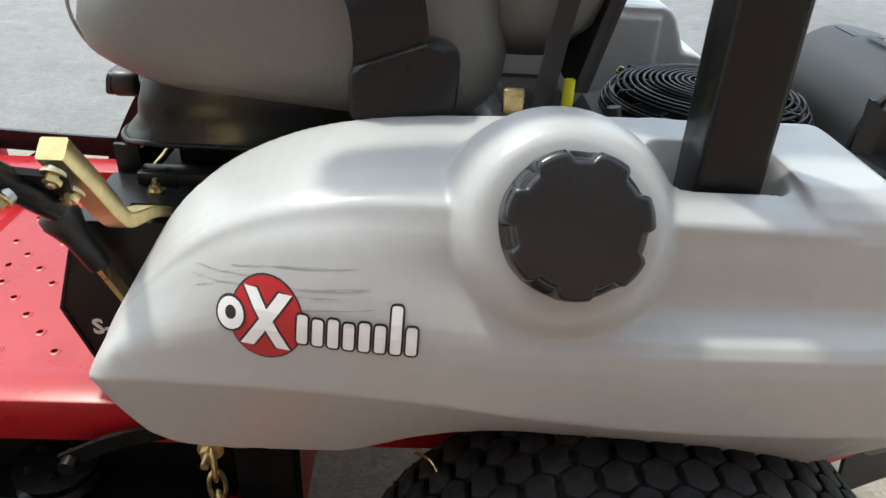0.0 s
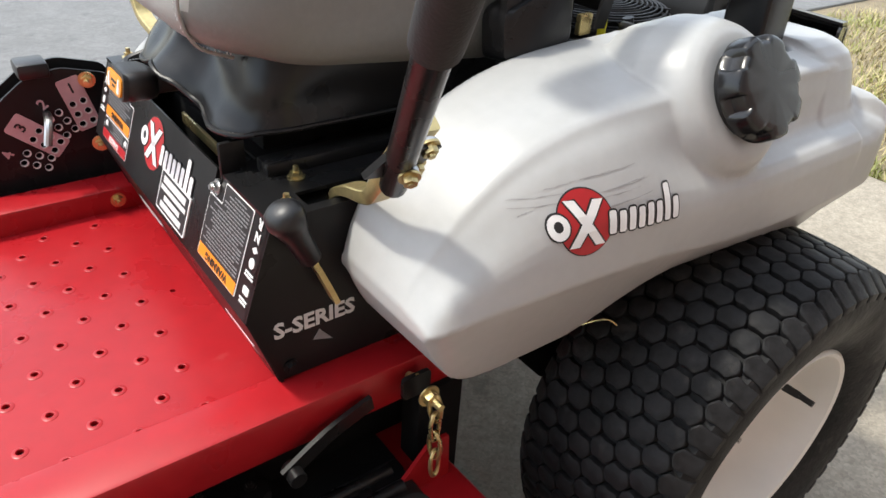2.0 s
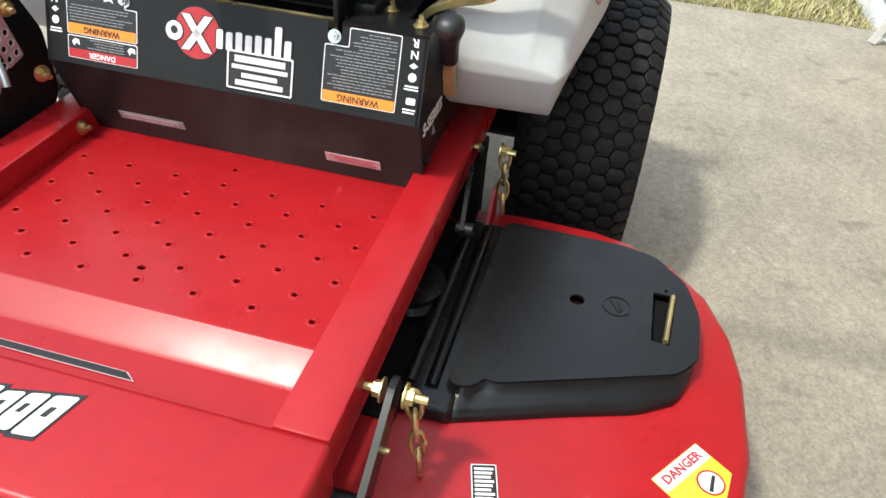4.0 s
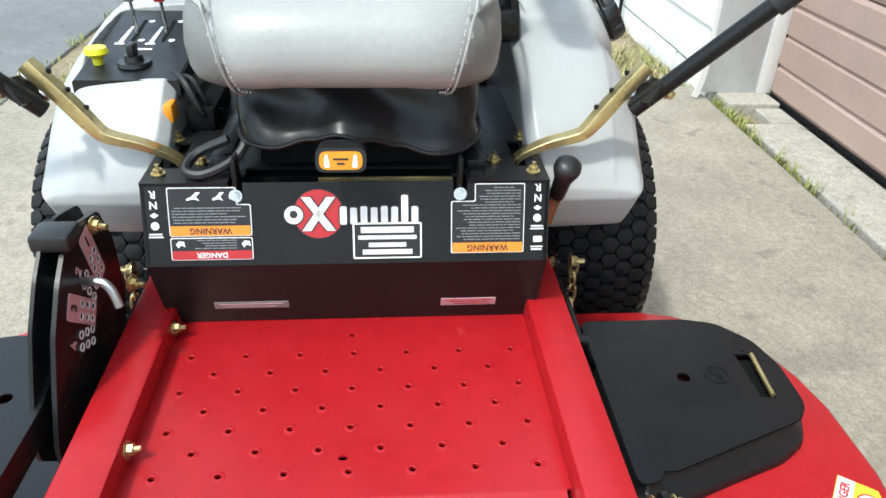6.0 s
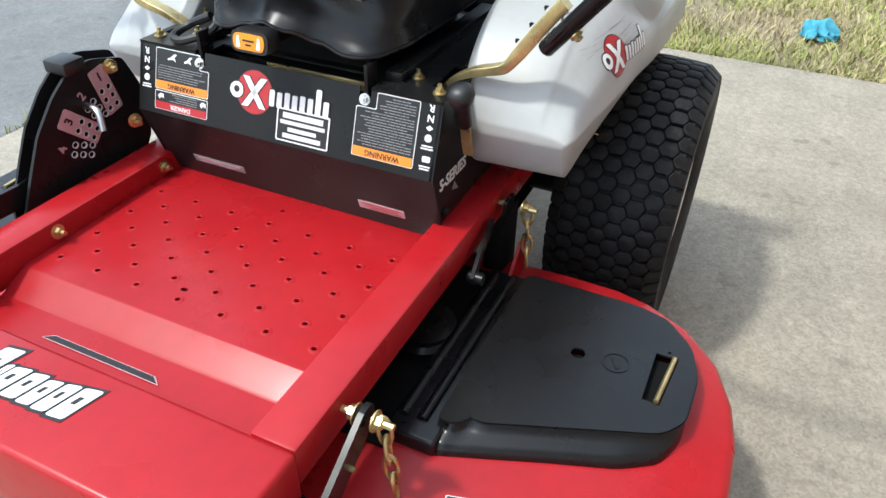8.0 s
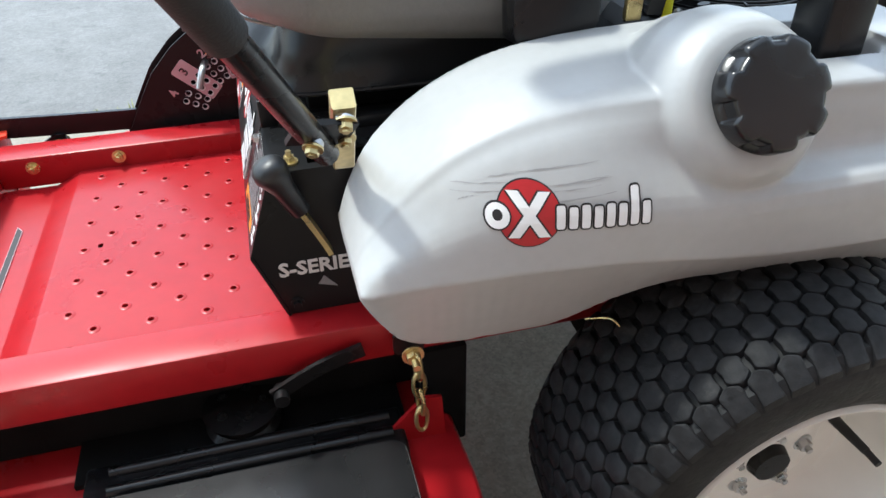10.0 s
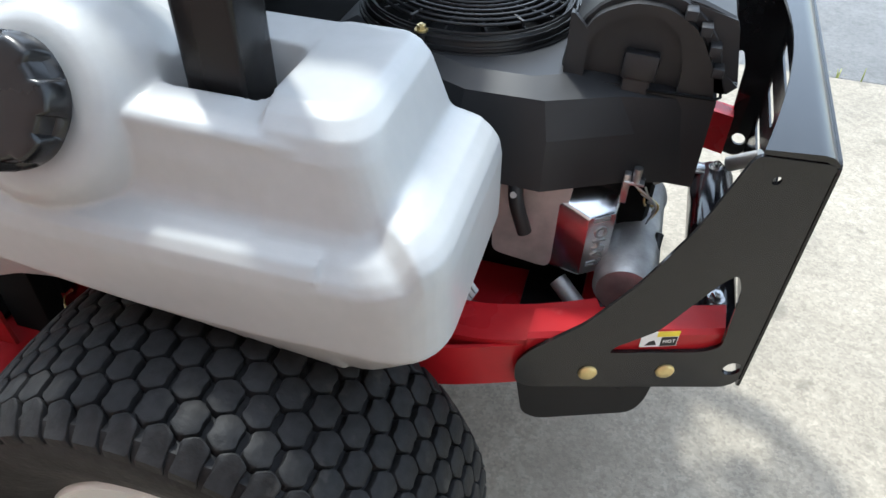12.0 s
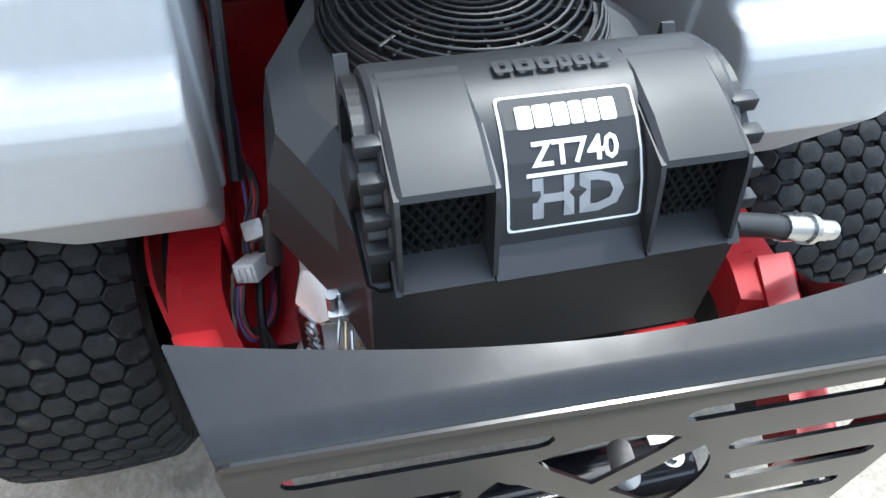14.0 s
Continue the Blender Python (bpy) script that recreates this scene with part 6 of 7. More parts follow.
bm = bmesh.new()
rings = [drum(-0.126, 0.975), drum(-0.122)]
for y0, y1 in ((-0.119, -0.061), (0.056, 0.113)):
    rings += [drum(y0 - 0.001), drum(y0, 1.0, 0.646), drum(y1, 1.0, 0.646), drum(y1 + 0.001)]
loft(bm, rings + [drum(0.122), drum(0.126, 0.975)])
cleaner = part("air_cleaner_cover", bm, SHROUD, mower, "dark grey half-round air cleaner cover", smooth=28)
bm = bmesh.new()
loft(bm, [[(0.51, y, 0.748), (0.672, y, 0.748), (0.679 - abs(y) * 0.03, y, 0.745), (0.676, y, 0.632), (0.51, y, 0.632)] for y in (-0.140, -0.136, 0, 0.136, 0.140)])
part("air_cleaner_base", bm, SHROUD, mower, "dark engine rear cover", smooth=12)
bm = bmesh.new()
sweep(bm, [(0.60, -0.143, 0.7475), (0.672, -0.141, 0.7475), (0.678, -0.134, 0.7475), (0.6805, 0, 0.7475), (0.678, 0.134, 0.7475), (0.672, 0.141, 0.7475), (0.60, 0.143, 0.7475)], 0.0016, 6, bend=False)
part("cover_seam", bm, DARK, cleaner)
for y0, y1 in ((-0.122, -0.058), (0.053, 0.116)):
    bm = bmesh.new()
    rings = []
    for y, g in ((y0, 0.0), (y0 + 0.004, 0.003), (y1 - 0.004, 0.003), (y1, 0.0)):
        rings.append([(0.575, y, 0.846 + g), (0.600, y, 0.8475 + g), (0.640, y, 0.8395 + g), (0.672, y, 0.829 + g * 0.6), (0.674, y, 0.826), (0.668, y, 0.822), (0.62, y, 0.822), (0.575, y, 0.835)])
    loft(bm, rings)
    part("vent_hood", bm, SHROUD, cleaner, smooth=25)
    # near-black sheet puts the shade of the vent's depth behind the mesh
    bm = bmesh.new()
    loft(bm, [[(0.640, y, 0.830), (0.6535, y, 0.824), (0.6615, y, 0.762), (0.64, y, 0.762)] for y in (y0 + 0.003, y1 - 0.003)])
    part("vent_shade", bm, DARK, cleaner)
    bm = bmesh.new()
    wide = y1 - y0 - 0.006
    for k in range(-5, 8):
        for way in (-1, 1):
            # two sets of slanting bars make the diamond net
            u0, u1 = (k / 7, k / 7 + 0.70) if way > 0 else (k / 7 + 0.70, k / 7)
            t0, t1 = 0.0, 1.0
            if u1 > u0:
                t0, t1 = max(0.0, -u0 / (u1 - u0)), min(1.0, (1 - u0) / (u1 - u0))
            else:
                t0, t1 = max(0.0, (u0 - 1) / (u0 - u1)), min(1.0, u0 / (u0 - u1))
            if t1 - t0 > 0.03:
                a, b = [(0.6575 + 0.008 * t, y0 + 0.003 + wide * (u0 + (u1 - u0) * t), 0.825 - 0.060 * t) for t in (t0, t1)]
                rod(bm, a, b, 0.0014, seg=5)
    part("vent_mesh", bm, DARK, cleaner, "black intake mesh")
    for y in (y0, y1):
        bm = plate([(0.60, 0.847), (0.674, 0.829), (0.678, 0.82), (0.692, 0.763), (0.64, 0.763)], (), 0.0035, basis((0, y + 0.00175, 0), (1, 0, 0), (0, 0, 1)))
        part("vent_cheek", bm, SHROUD, cleaner, smooth=0)
    bm = bmesh.new()
    loft(bm, [[(0.656, y, 0.769), (0.668, y, 0.768), (0.693, y, 0.760), (0.684, y, 0.7485), (0.65, y, 0.7485)] for y in (y0, y1)])
    part("vent_sill", bm, SHROUD, cleaner, smooth=15)
for y0, y1 in ((-0.126, -0.122), (-0.0565, 0.0515), (0.116, 0.126)):
    bm = bmesh.new()
    loft(bm, [[(0.670, y, 0.776), (0.693, y, 0.758), (0.684, y, 0.7485), (0.66, y, 0.7485)] for y in (y0, y1)])
    part("cover_foot", bm, SHROUD, cleaner, smooth=15)
for s in (-1, 1):
    well = rounded([(0.527, 0.715), (0.527, 0.783), (0.545, 0.813), (0.573, 0.827), (0.600, 0.827), (0.622, 0.812), (0.632, 0.775), (0.632, 0.715)], 0.010, 3)
    bm = plate(rounded([(0.515, 0.700), (0.515, 0.785), (0.535, 0.822), (0.57, 0.839), (0.605, 0.838), (0.64, 0.818), (0.663, 0.78), (0.672, 0.742), (0.66, 0.700)], 0.012, 3), [well], 0.0124, basis((0, (0.1322 * s) + 0.0062, 0), (1, 0, 0), (0, 0, 1)))
    part("cover_end", bm, PLASTIC, cleaner, "black end plate with latch", smooth=0)
    bm = bmesh.new()
    lm = basis((0.588, 0.134 * s, 0.760), (1, 0, -0.04), (0, 0.12 * s, -1))
    box(bm, (-0.019, -0.026, -0.012), (0.019, 0.004, 0.013), 0.004, lm)
    box(bm, (-0.015, 0.003, -0.008), (0.015, 0.032, 0.009), 0.003, lm)
    part("latch", bm, PLASTIC, cleaner, "black cover latch")
    bm = bmesh.new()
    for k in range(4):
        a = radians(14 + 16 * k)
        x, z = DX + 0.080 * math.cos(a), DZ + 0.089 * math.sin(a)
        box(bm, (x - 0.006, min(0.120 * s, 0.141 * s), z - 0.0055), (x + 0.006, max(0.120 * s, 0.141 * s), z + 0.0055), 0.0015, None)
    part("cover_rib", bm, SHROUD, cleaner)
    bm = bmesh.new()
    loft(bm, [[(0.508, 0.128 * s, z), (0.508, 0.139 * s, z), (0.530 - 0.02 * t, 0.139 * s, z), (0.528 - 0.02 * t, 0.128 * s, z)] for z, t in ((0.742, 0), (0.802, 0), (0.820, 0.9))])
    part("cover_ear", bm, SHROUD, cleaner, smooth=15)


# maker's label: plain blocks in its colours, bent over the drum
def drum_patch(name, outline, material, lift, holes=()):
    """Lays a flat outline (across, arc) on the drum."""
    b = plate(outline, holes, 0.0004)
    bmesh.ops.subdivide_edges(b, edges=b.edges[:], cuts=3, use_grid_fill=True)
    for v in b.verts:
        a = radians(60) - v.co.y / 0.0915
        r = lift + v.co.z
        v.co = V(DX + (RX + r) * math.cos(a), v.co.x, DZ + (RZ + r) * math.sin(a))
    return part(name, b, material, cleaner, smooth=0)


def drum_word(name, words, size, x, y, material, bold, wide=1.0):
    """Readable words bent over the drum."""
    w = lettering(name, words, size, Matrix.Diagonal((wide, -1, 1, 1)), material, cleaner, depth=0.0002, bold=bold)
    for v in w.data.vertices:
        a = radians(60) - (v.co.y + y) / 0.0915
        r = 0.0020 + v.co.z
        v.co = V(DX + (RX + r) * math.cos(a), v.co.x + x, DZ + (RZ + r) * math.sin(a))
    w.data.flip_normals()


LX = 0.001
drum_patch("label_border", rect(LX - 0.048, -0.024, LX + 0.048, 0.069, 0.004), WHITE, 0.0008)
drum_patch("label_field", rect(LX - 0.0460, -0.0220, LX + 0.0460, 0.0670, 0.003), DECAL_BLACK, 0.0013)
x = LX - 0.036
for w in (0.011, 0.012, 0.011, 0.009, 0.010, 0.011):
    drum_patch("label_block", rect(x, -0.015, x + w, 0.001, 0.002), WHITE, 0.0018)
    x += w + 0.0010
drum_word("label_word", "ZT740", 0.0225, LX + 0.001, 0.0190, WHITE, 0.0005, 0.98)
drum_patch("label_line", rect(LX - 0.034, 0.0300, LX + 0.036, 0.0325), WHITE, 0.0018)
drum_word("label_word", "HD", 0.036, LX + 0.001, 0.0485, DECAL_GREY, 0.0012, 1.25)
x = -0.040
for w in (0.013, 0.014, 0.013, 0.009, 0.011, 0.013):
    drum_patch("raised_block", rect(x, -0.058, x + w, -0.044, 0.002), SHROUD, 0.003, [rect(x + w * 0.35, -0.054, x + w * 0.65, -0.048)])
    x += w + 0.002

# cylinder, valve cover, exhaust
bm = bmesh.new()
box(bm, (0.25, -0.12, 0.42), (0.64, 0.12, 0.64), 0.02)
part("crankcase", bm, DARK, mower, "dark engine block")
for s in (-1, 1):
    side = Matrix.Diagonal((1, -s, 1, 1))
    cm = side @ basis((0.584, -0.187, 0.562), (0.81, 0.58, 0), (0, 0, 1))
    bm = bmesh.new()
    loft(bm, [[side @ V(0.455 + a, -0.06 - d, z) for a, z in rounded([(0.0, 0.515), (0.075, 0.505), (0.09, 0.64), (-0.005, 0.64)], 0.012, 3)] for d in (0, 0.115, 0.128)])
    barrel = part("cylinder", bm, CASTING, mower, "rough cast aluminium cylinder")
    for k in range(4):
        bm = bmesh.new()
        z = 0.53 + 0.024 * k
        box(bm, (0.446, -0.17 if s < 0 else 0.06, z), (0.462, -0.06 if s < 0 else 0.17, z + 0.006), 0.002)
        part("cooling_fin", bm, CASTING, barrel)
    bm = bmesh.new()
    rings = []
    for h, w, top_z, low_z, c in ((-0.085, 0.068, 0.066, -0.060, 0.012), (-0.066, 0.068, 0.066, -0.060, 0.012), (-0.066, 0.060, 0.060, -0.054, 0.012), (-0.050, 0.058, 0.060, -0.056, 0.012), (-0.044, 0.055, 0.058, -0.056, 0.010), (-0.003, 0.021, 0.042, -0.052, 0.004), (0.0, 0.018, 0.039, -0.050, 0.003)):
        rings.append([cm @ V(a, b, h) for a, b in rounded([(-w, low_z), (w, low_z), (w, top_z), (-w, top_z)], c, 3)])
    loft(bm, rings)
    vc = part("valve_cover", bm, CHROME, mower, "bright pressed valve cover with raised letters", smooth=24)
    for b in (-0.037, -0.032, 0.033, 0.037):
        bm = bmesh.new()
        box(bm, (-0.011, b - 0.001, 0), (0.011, b + 0.001, 0.0016), 0.0005, cm)
        part("cover_bead", bm, STEEL, vc)
    if s < 0:
        lettering("raised_word", "OHV", 0.0235, cm @ pose(0.0005, -0.001, 0.0006, 0, 0, -90), STEEL, vc, depth=0.0012, bold=0.0004)
    hexbolt("cover_bolt", cm @ V(-0.062, -0.048, -0.064), cm.to_3x3() @ V(0, 0, 1), 0.007, mower, stud=0)
    hexbolt("cover_bolt", cm @ V(0.062, 0.052, -0.064), cm.to_3x3() @ V(0, 0, 1), 0.007, mower, STEEL, 0.008)
bm = bmesh.new()
sweep(bm, [(0.478, -0.190, 0.65), (0.482, -0.208, 0.618), (0.497, -0.212, 0.575)], 0.009, 12)
boot = part("spark_plug_boot", bm, WIRE, mower, "black spark plug boot")
bm = bmesh.new()
rod(bm, (0.479, -0.205, 0.622), (0.479, -0.214, 0.628), 0.004)
part("boot_clip", bm, STEEL, boot)
bm = bmesh.new()
rings = []
for y, r in ((-0.215, 0.015), (-0.212, 0.034), (-0.204, 0.039), (-0.02, 0.039), (-0.012, 0.042), (-0.004, 0.041), (0.002, 0.034), (0.006, 0.015)):
    rings.append([(0.627 + r * math.cos(2 * math.pi * k / 28), y, 0.512 + r * math.sin(2 * math.pi * k / 28)) for k in range(28)])
loft(bm, rings)
muffler = part("muffler", bm, ALUMINIUM, mower, "dull grey aluminised exhaust silencer", smooth=40)
bm = bmesh.new()
sweep(bm, [(0.625, -0.035, 0.545), (0.632, -0.030, 0.585), (0.645, -0.045, 0.606), (0.640, -0.09, 0.612), (0.60, -0.11, 0.61)], 0.014, 14)
part("exhaust_pipe", bm, ALUMINIUM, muffler, "dull exhaust pipe")
bm = bmesh.new()
rings = []
for y, r in ((-0.195, 0.012), (-0.192, 0.030), (-0.184, 0.034), (0.150, 0.034), (0.158, 0.030), (0.161, 0.012)):
    rings.append([(0.742 + r * math.cos(2 * math.pi * k / 28), y, 0.458 + r * math.sin(2 * math.pi * k / 28)) for k in range(28)])
loft(bm, rings)
shield = part("heat_shield", bm, GLOSS, mower, "glossy black tube shield behind the guard", smooth=40)
for y in (-0.165, 0.135):
    hexbolt("shield_bolt", (0.742, y, 0.491), (0.1, 0, 1), 0.008, shield, STEEL, 0.004)
bm = bmesh.new()
box(bm, (0.655, 0.12, 0.484), (0.75, 0.15, 0.488), 0.001)
part("shield_strap", bm, STEEL, shield, "bright steel strap with holes")
bm = bmesh.new()
box(bm, (0.598, -0.168, 0.612), (0.606, -0.150, 0.652), 0.001)
box(bm, (0.598, -0.170, 0.640), (0.622, -0.150, 0.644), 0.001)
rod(bm, (0.612, -0.165, 0.640), (0.612, -0.165, 0.662), 0.005)
part("governor_bracket", bm, STEEL, mower, "bright carburettor linkage bracket")
rnd = random.Random(5)
for k in range(7):
    bm = bmesh.new()
    sweep(bm, [(0.612 + 0.005 * k, -0.16 + 0.004 * k, 0.635 - 0.008 * k), (0.628 + rnd.uniform(0, 0.02), -0.165 + 0.006 * k, 0.615 - 0.004 * k), (0.622 + rnd.uniform(0, 0.02), -0.150 + 0.004 * k, 0.575 + 0.006 * k)], 0.0014, 6)
    part("linkage_rod", bm, ZINC if k % 2 else STEEL, mower)
bm = bmesh.new()
rod(bm, (0.545, -0.19, 0.490), (0.610, -0.235, 0.452), 0.012, seg=16)
part("drain_tube", bm, ALUMINIUM, mower)
bm = bmesh.new()
sweep(bm, [(0.60, 0.16, 0.66), (0.598, 0.20, 0.655), (0.590, 0.25, 0.635), (0.583, 0.29, 0.615)], 0.0125, 12)
hose = part("oil_hose", bm, WIRE, mower, "black drain hose")
bm = bmesh.new()
a, d = V(0.584, 0.285, 0.618), V(-0.015, 0.093, -0.042).normalized()
rod(bm, a, a + d * 0.045, 0.0145, seg=16)
rod(bm, a + d * 0.045, a + d * 0.055, 0.017, seg=16)
rod(bm, a + d * 0.055, a + d * 0.085, 0.0125, seg=6)
rod(bm, a + d * 0.085, a + d * 0.10, 0.011, seg=16)
part("hose_fitting", bm, STEEL, hose, "bright hose fitting")

# wiring by the near frame rail
bm = bmesh.new()
box(bm, (-0.02, -0.014, -0.012), (0.02, 0.014, 0.012), 0.002, Matrix.Translation((0.427, -0.243, 0.486)) @ pose(0, 0, 0, 20, -25, -30))
for k in (-0.008, 0.0, 0.008):
    box(bm, (0.016, k - 0.003, -0.008), (0.024, k + 0.003, 0.008), 0.001, Matrix.Translation((0.427, -0.243, 0.486)) @ pose(0, 0, 0, 20, -25, -30))
part("wire_connector", bm, NYLON, mower, "white nylon wire connector")
rnd = random.Random(8)
for k in range(9):
    bm = bmesh.new()
    y = -0.240 - 0.003 * k
    j = lambda q: rnd.uniform(-q, q)
    if k < 5:
        sweep(bm, [(0.41 + j(0.01), y, 0.49), (0.38 + j(0.01), y + 0.012 + j(0.01), 0.51), (0.345, y + 0.01 + j(0.01), 0.54), (0.30, -0.245 + j(0.01), 0.60), (0.27, -0.24, 0.68)], 0.0024, 6)
    else:
        sweep(bm, [(0.45, y, 0.483), (0.48 + j(0.01), y - 0.004, 0.468), (0.50 + j(0.008), y + 0.008, 0.455), (0.47, y + 0.03, 0.448), (0.40, y + 0.035 + j(0.01), 0.445)], 0.0024, 6)
    part("wire", bm, (WIRE, WIRE_RED, WIRE, WIRE_BLUE, WIRE, WIRE, WIRE_RED, WIRE_BLUE, WIRE)[k], mower)
for k, r in ((0, 0.0055), (1, 0.0045)):
    bm = bmesh.new()
    sweep(bm, [(0.40, -0.225, 0.50 + 0.01 * k), (0.43, -0.238, 0.468), (0.48, -0.242, 0.452), (0.54, -0.236 + 0.012 * k, 0.458), (0.60, -0.212 + 0.014 * k, 0.476), (0.65, -0.165, 0.505), (0.66, -0.12, 0.54)], r, 8)
    part("battery_cable", bm, WIRE, mower, "black cable along the frame")
bm = bmesh.new()
box(bm, (-0.017, -0.012, -0.011), (0.017, 0.012, 0.011), 0.002, Matrix.Translation((0.402, -0.232, 0.520)) @ pose(0, 0, 0, 25, -50, -20))
part("wire_connector", bm, ALUMINIUM, mower, "grey wire connector")
bm = bmesh.new()
box(bm, (-0.012, -0.005, -0.004), (0.012, 0.005, 0.004), 0.0015, Matrix.Translation((0.425, -0.19, 0.545)) @ pose(0, 0, 0, 10, -15, 30))
part("wire_clip", bm, DECAL_YELLOW, mower, "small yellow wire clip")
bm = bmesh.new()
sweep(bm, [(0.18, -0.225, 0.83), (0.2, -0.235, 0.74), (0.28, -0.24, 0.66), (0.36, -0.245, 0.56)], 0.008, 8)
part("ribbed_hose", bm, WIRE, mower, "black corrugated hose")
bm = bmesh.new()
box(bm, (-0.02, -0.265, 0.42), (0.06, -0.16, 0.60), 0.006)
part("seat_support", bm, RED, mower, "red seat support bracket")
bm = bmesh.new()
box(bm, (-0.02, 0.16, 0.42), (0.06, 0.265, 0.60), 0.006)
part("seat_support", bm, RED, mower, "red seat support bracket")
bm = bmesh.new()
box(bm, (0.03, -0.25, 0.69), (0.2, 0.25, 0.72), 0.006)
part("rear_shelf", bm, DARK, mower)

# ---- engine guard ----
GY, GX, SKEW = 0.020, 0.789, 0.034


def askew(bm):
    """The guard stands a little askew on the frame."""
    for v in bm.verts:
        v.co.x += SKEW * v.co.y
        v.co.y += GY
    return bm


def lean(x):
    """Half width of the guard; the side plates toe in towards the rear."""
    return 0.267 + (GX - x) * 0.345


# the cut pattern sits a little off the middle of the plate
cut = []
PY = -0.0165
for sgn in (-1, 1):
    for z, a, b in ((0.717, 0.055, 0.209), (0.651, 0.110, 0.240), (0.585, 0.132, 0.250), (0.520, 0.126, 0.250), (0.461, 0.074, 0.232)):
        b = min(b, 0.233) if sgn < 0 else b
        cut.append(slot(PY + sgn * a, z, PY + sgn * b, z, 0.0095, 4))
R0, CZ = 0.097, 0.603
for sg in (-1, 1):
    # four lobes between the slim bars of a cross with small feet
    arc = [(sg * R0 * math.cos(radians(-37 + 74 * k / 12)), CZ + R0 * math.sin(radians(-37 + 74 * k / 12))) for k in range(13)]
    cut.append([(PY + a, b) for a, b in arc + [(sg * 0.069, CZ + 0.050), (sg * 0.060, CZ + 0.045), (sg * 0.017, CZ), (sg * 0.060, CZ - 0.045), (sg * 0.069, CZ - 0.050)]])
    arc = [(R0 * math.cos(radians(57 + 66 * k / 12)), CZ + sg * R0 * math.sin(radians(57 + 66 * k / 12))) for k in range(13)]
    cut.append([(PY + a, b) for a, b in arc + [(-0.047, CZ + sg * 0.073), (-0.041, CZ + sg * 0.063), (0.0, CZ + sg * 0.018), (0.041, CZ + sg * 0.063), (0.047, CZ + sg * 0.073)]])
bm = plate(rounded([(-0.267, 0.426), (0.267, 0.426), (0.267, 0.756), (-0.267, 0.756)], 0.010, 3), cut, 0.0032, basis((GX + 0.0028, 0, 0), (0, 1, 0), (0, 0, 1)))
part("engine_guard_face", askew(bm), GUARD, mower, "black steel engine guard with cut slots and round emblem cut-out", smooth=0)
bm = bmesh.new()
rings = []
for k in range(25):
    t = -1 + 2 * k / 24
    xi = 0.757 - 0.037 * abs(t) ** 1.8
    zi = 0.776 - (xi - 0.702) * 0.13
    rings.append([(x, t * (lean(x) - 0.001), z) for x, z in ((xi, zi), (0.7725, 0.7668), (0.776, 0.7663), (0.785, 0.7630), (0.7925, 0.7560), (0.7955, 0.7465), (0.796, 0.741), (0.796, 0.735), (0.7905, 0.735), (0.7905, 0.744), (0.787, 0.7535), (0.780, 0.759), (xi, zi - 0.005))])
loft(bm, rings)
part("guard_lip", askew(bm), GUARD, mower, "rounded top lip of the guard", smooth=50)
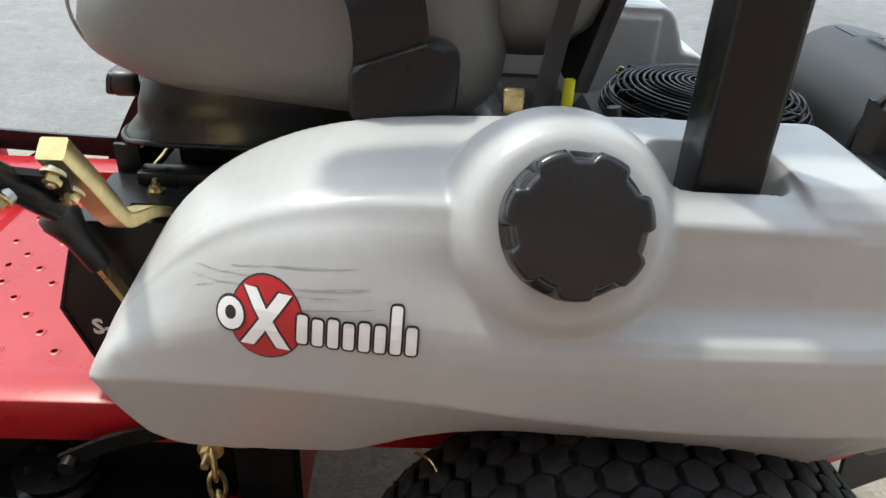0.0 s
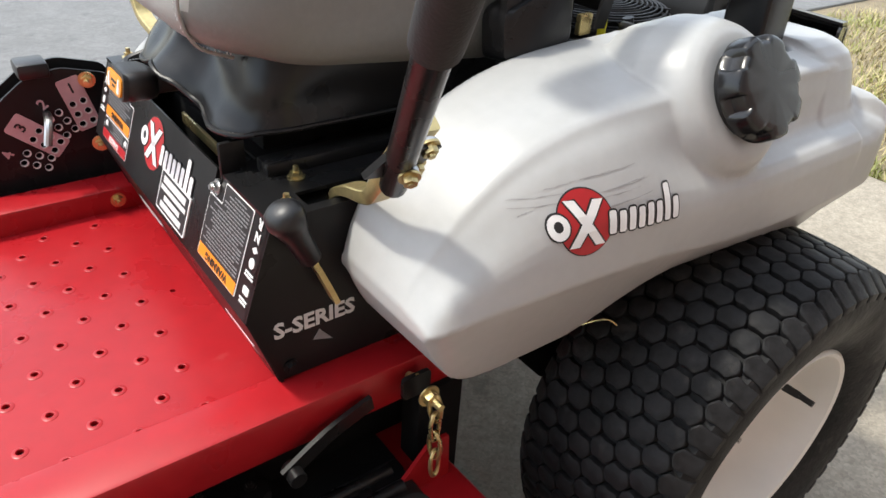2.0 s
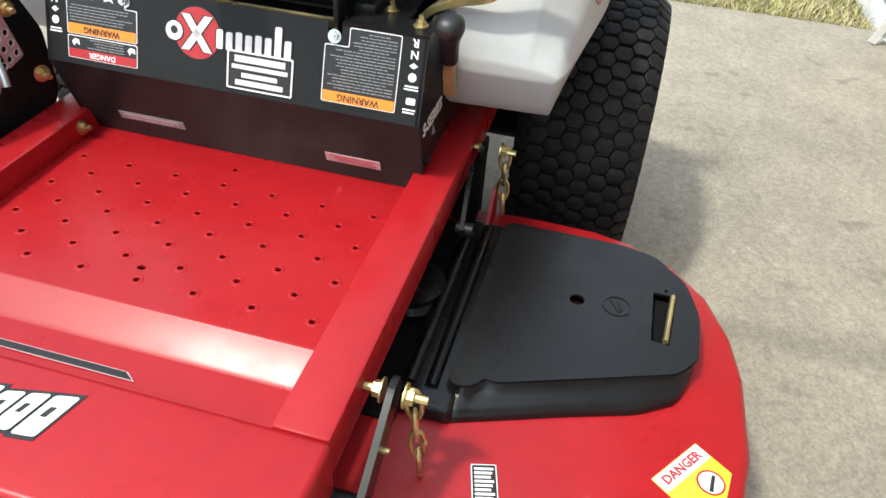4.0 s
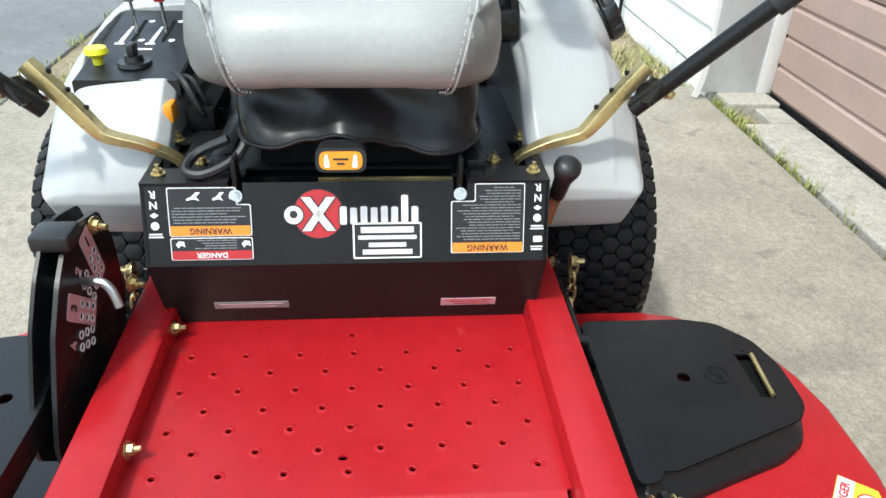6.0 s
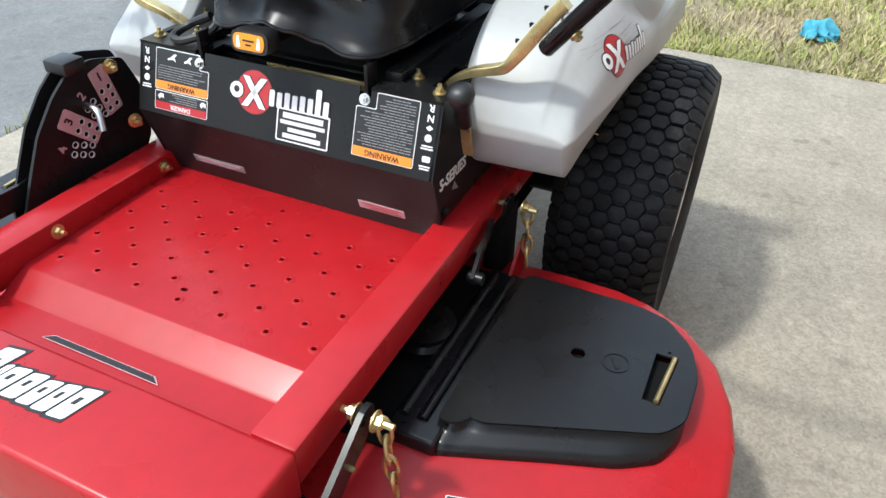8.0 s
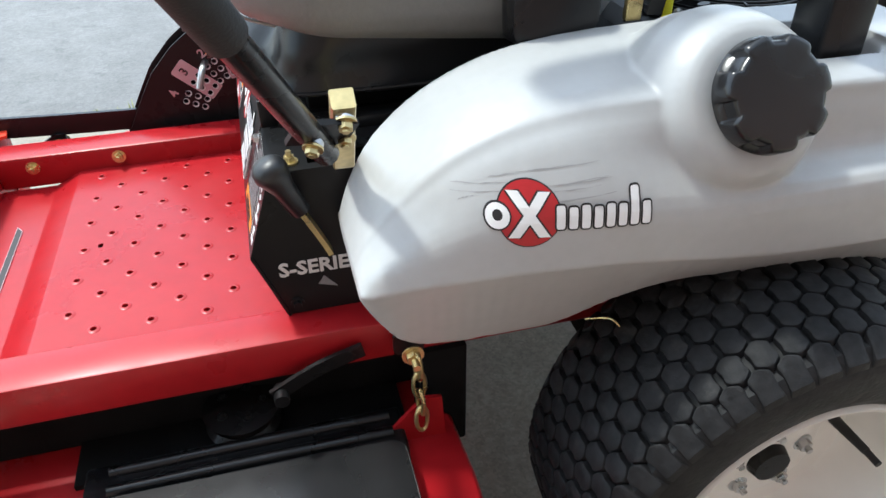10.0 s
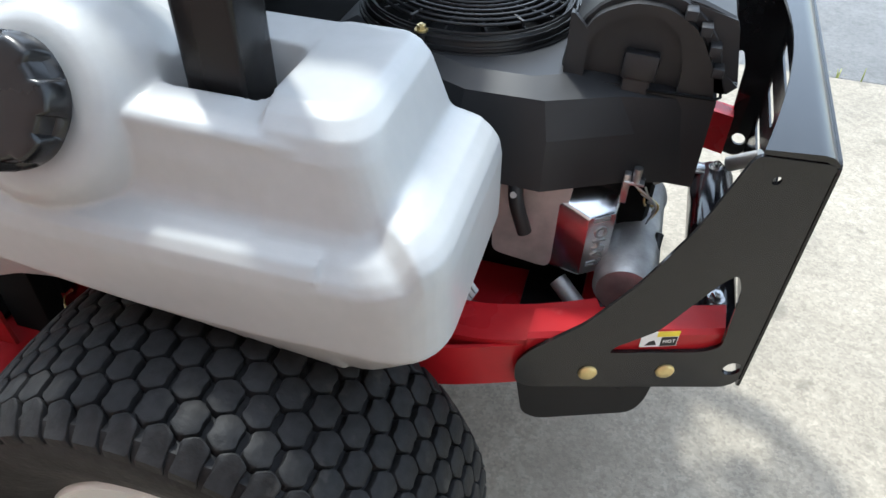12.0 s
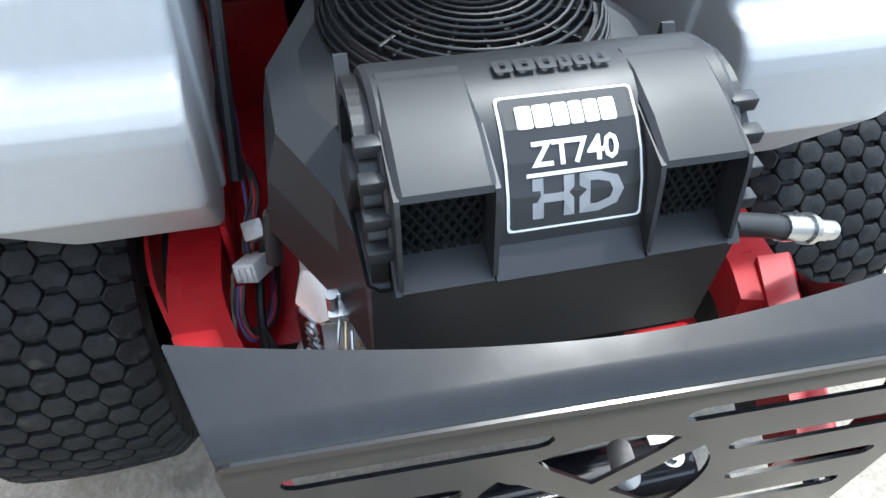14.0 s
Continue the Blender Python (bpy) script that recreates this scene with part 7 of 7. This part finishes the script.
for s in (-1, 1):
    pts = [(0.7925, 0.755), (0.7925, 0.440), (0.778, 0.428), (0.548, 0.438), (0.534, 0.450), (0.532, 0.482), (0.545, 0.502), (0.60, 0.545), (0.645, 0.605), (0.685, 0.680), (0.715, 0.768)]
    window = [(0.632, 0.496), (0.735, 0.494), (0.755, 0.502), (0.752, 0.592), (0.742, 0.618), (0.728, 0.606), (0.68, 0.532), (0.638, 0.506)]
    bm = plate(rounded(pts, 0.010, 3), [rounded(window, 0.008, 3), circle(0.741, 0.739, 0.0048, 10), circle(0.778, 0.462, 0.011, 14)], 0.006)
    for v in bm.verts:
        x, z, d = v.co
        v.co = V(x, s * (lean(x) - d), z)
    part("guard_side", askew(bm), GUARD, mower, "black steel guard side plate", smooth=0)
    for x in (0.613, 0.701):
        bm = bmesh.new()
        at, way = V(x + SKEW * s * 0.29, GY + s * (lean(x) - 0.0005), 0.462), V(0.33, s, 0).normalized()
        for h0, h1, r0, r1 in ((0, 0.002, 0.0115, 0.0113), (0.002, 0.0045, 0.0113, 0.0085), (0.0045, 0.006, 0.0085, 0.003)):
            rod(bm, at + way * h0, at + way * h1, r0, r1, seg=18)
        part("guard_bolt", bm, ZINC, mower, "round zinc plated bolt head", smooth=60)
    bm = plate(rounded([(0.530, 0.445), (0.700, 0.445), (0.692, 0.375), (0.680, 0.352), (0.565, 0.344), (0.545, 0.358)], 0.012, 3), (), 0.008)
    for v in bm.verts:
        x, z, d = v.co
        v.co = V(x, s * (lean(x) - 0.022 - d), z)
    part("hitch_tab", askew(bm), BLACK, mower, "black steel tab under the guard", smooth=0)
    bm = bmesh.new()
    rings = []
    for x in (0.54, 0.60, 0.66, 0.72, 0.754):
        w = lean(x) - 0.007
        rings.append([(x, s * a, b) for a, b in ((w - 0.045, 0.450), (w, 0.450), (w, 0.517), (w - 0.006, 0.522), (w - 0.045, 0.522))])
    loft(bm, rings)
    box_part = part("frame_end", askew(bm), RED, mower, "red frame end with hot surface label")
    x0 = 0.684
    hm = basis((x0 + SKEW * s * 0.29, GY + s * (lean(x0) - 0.0065), 0.513), (0.937 * -s, 0.35, 0) if s > 0 else (0.937, 0.35, 0), (0, 0, 1))
    patch("hot_label", rect(-0.022, -0.013, 0.022, 0.012, 0.001), hm, WHITE, box_part, lift=0.0008)
    patch("hot_label_band", rect(-0.004, 0.004, 0.022, 0.012), hm, DECAL_YELLOW, box_part, lift=0.0012)
    patch("hot_label_field", rect(0.002, -0.012, 0.021, 0.003), hm, DECAL_BLACK, box_part, lift=0.0012)
    patch("hot_label_mark", [(-0.016, -0.010), (-0.002, -0.010), (-0.006, -0.002), (-0.012, -0.004)], hm, DECAL_BLACK, box_part, lift=0.0012)
    lettering("hot_word", "HOT", 0.007, hm @ Matrix.Translation((0.0115, -0.004, 0.0014)), WHITE, box_part)
bm = bmesh.new()
rod(bm, (0.745, GY + 0.045, 0.545), (0.781, GY + 0.03, 0.575), 0.011, seg=16)
part("tail_outlet", bm, ALUMINIUM, mower, "exhaust outlet behind the guard")
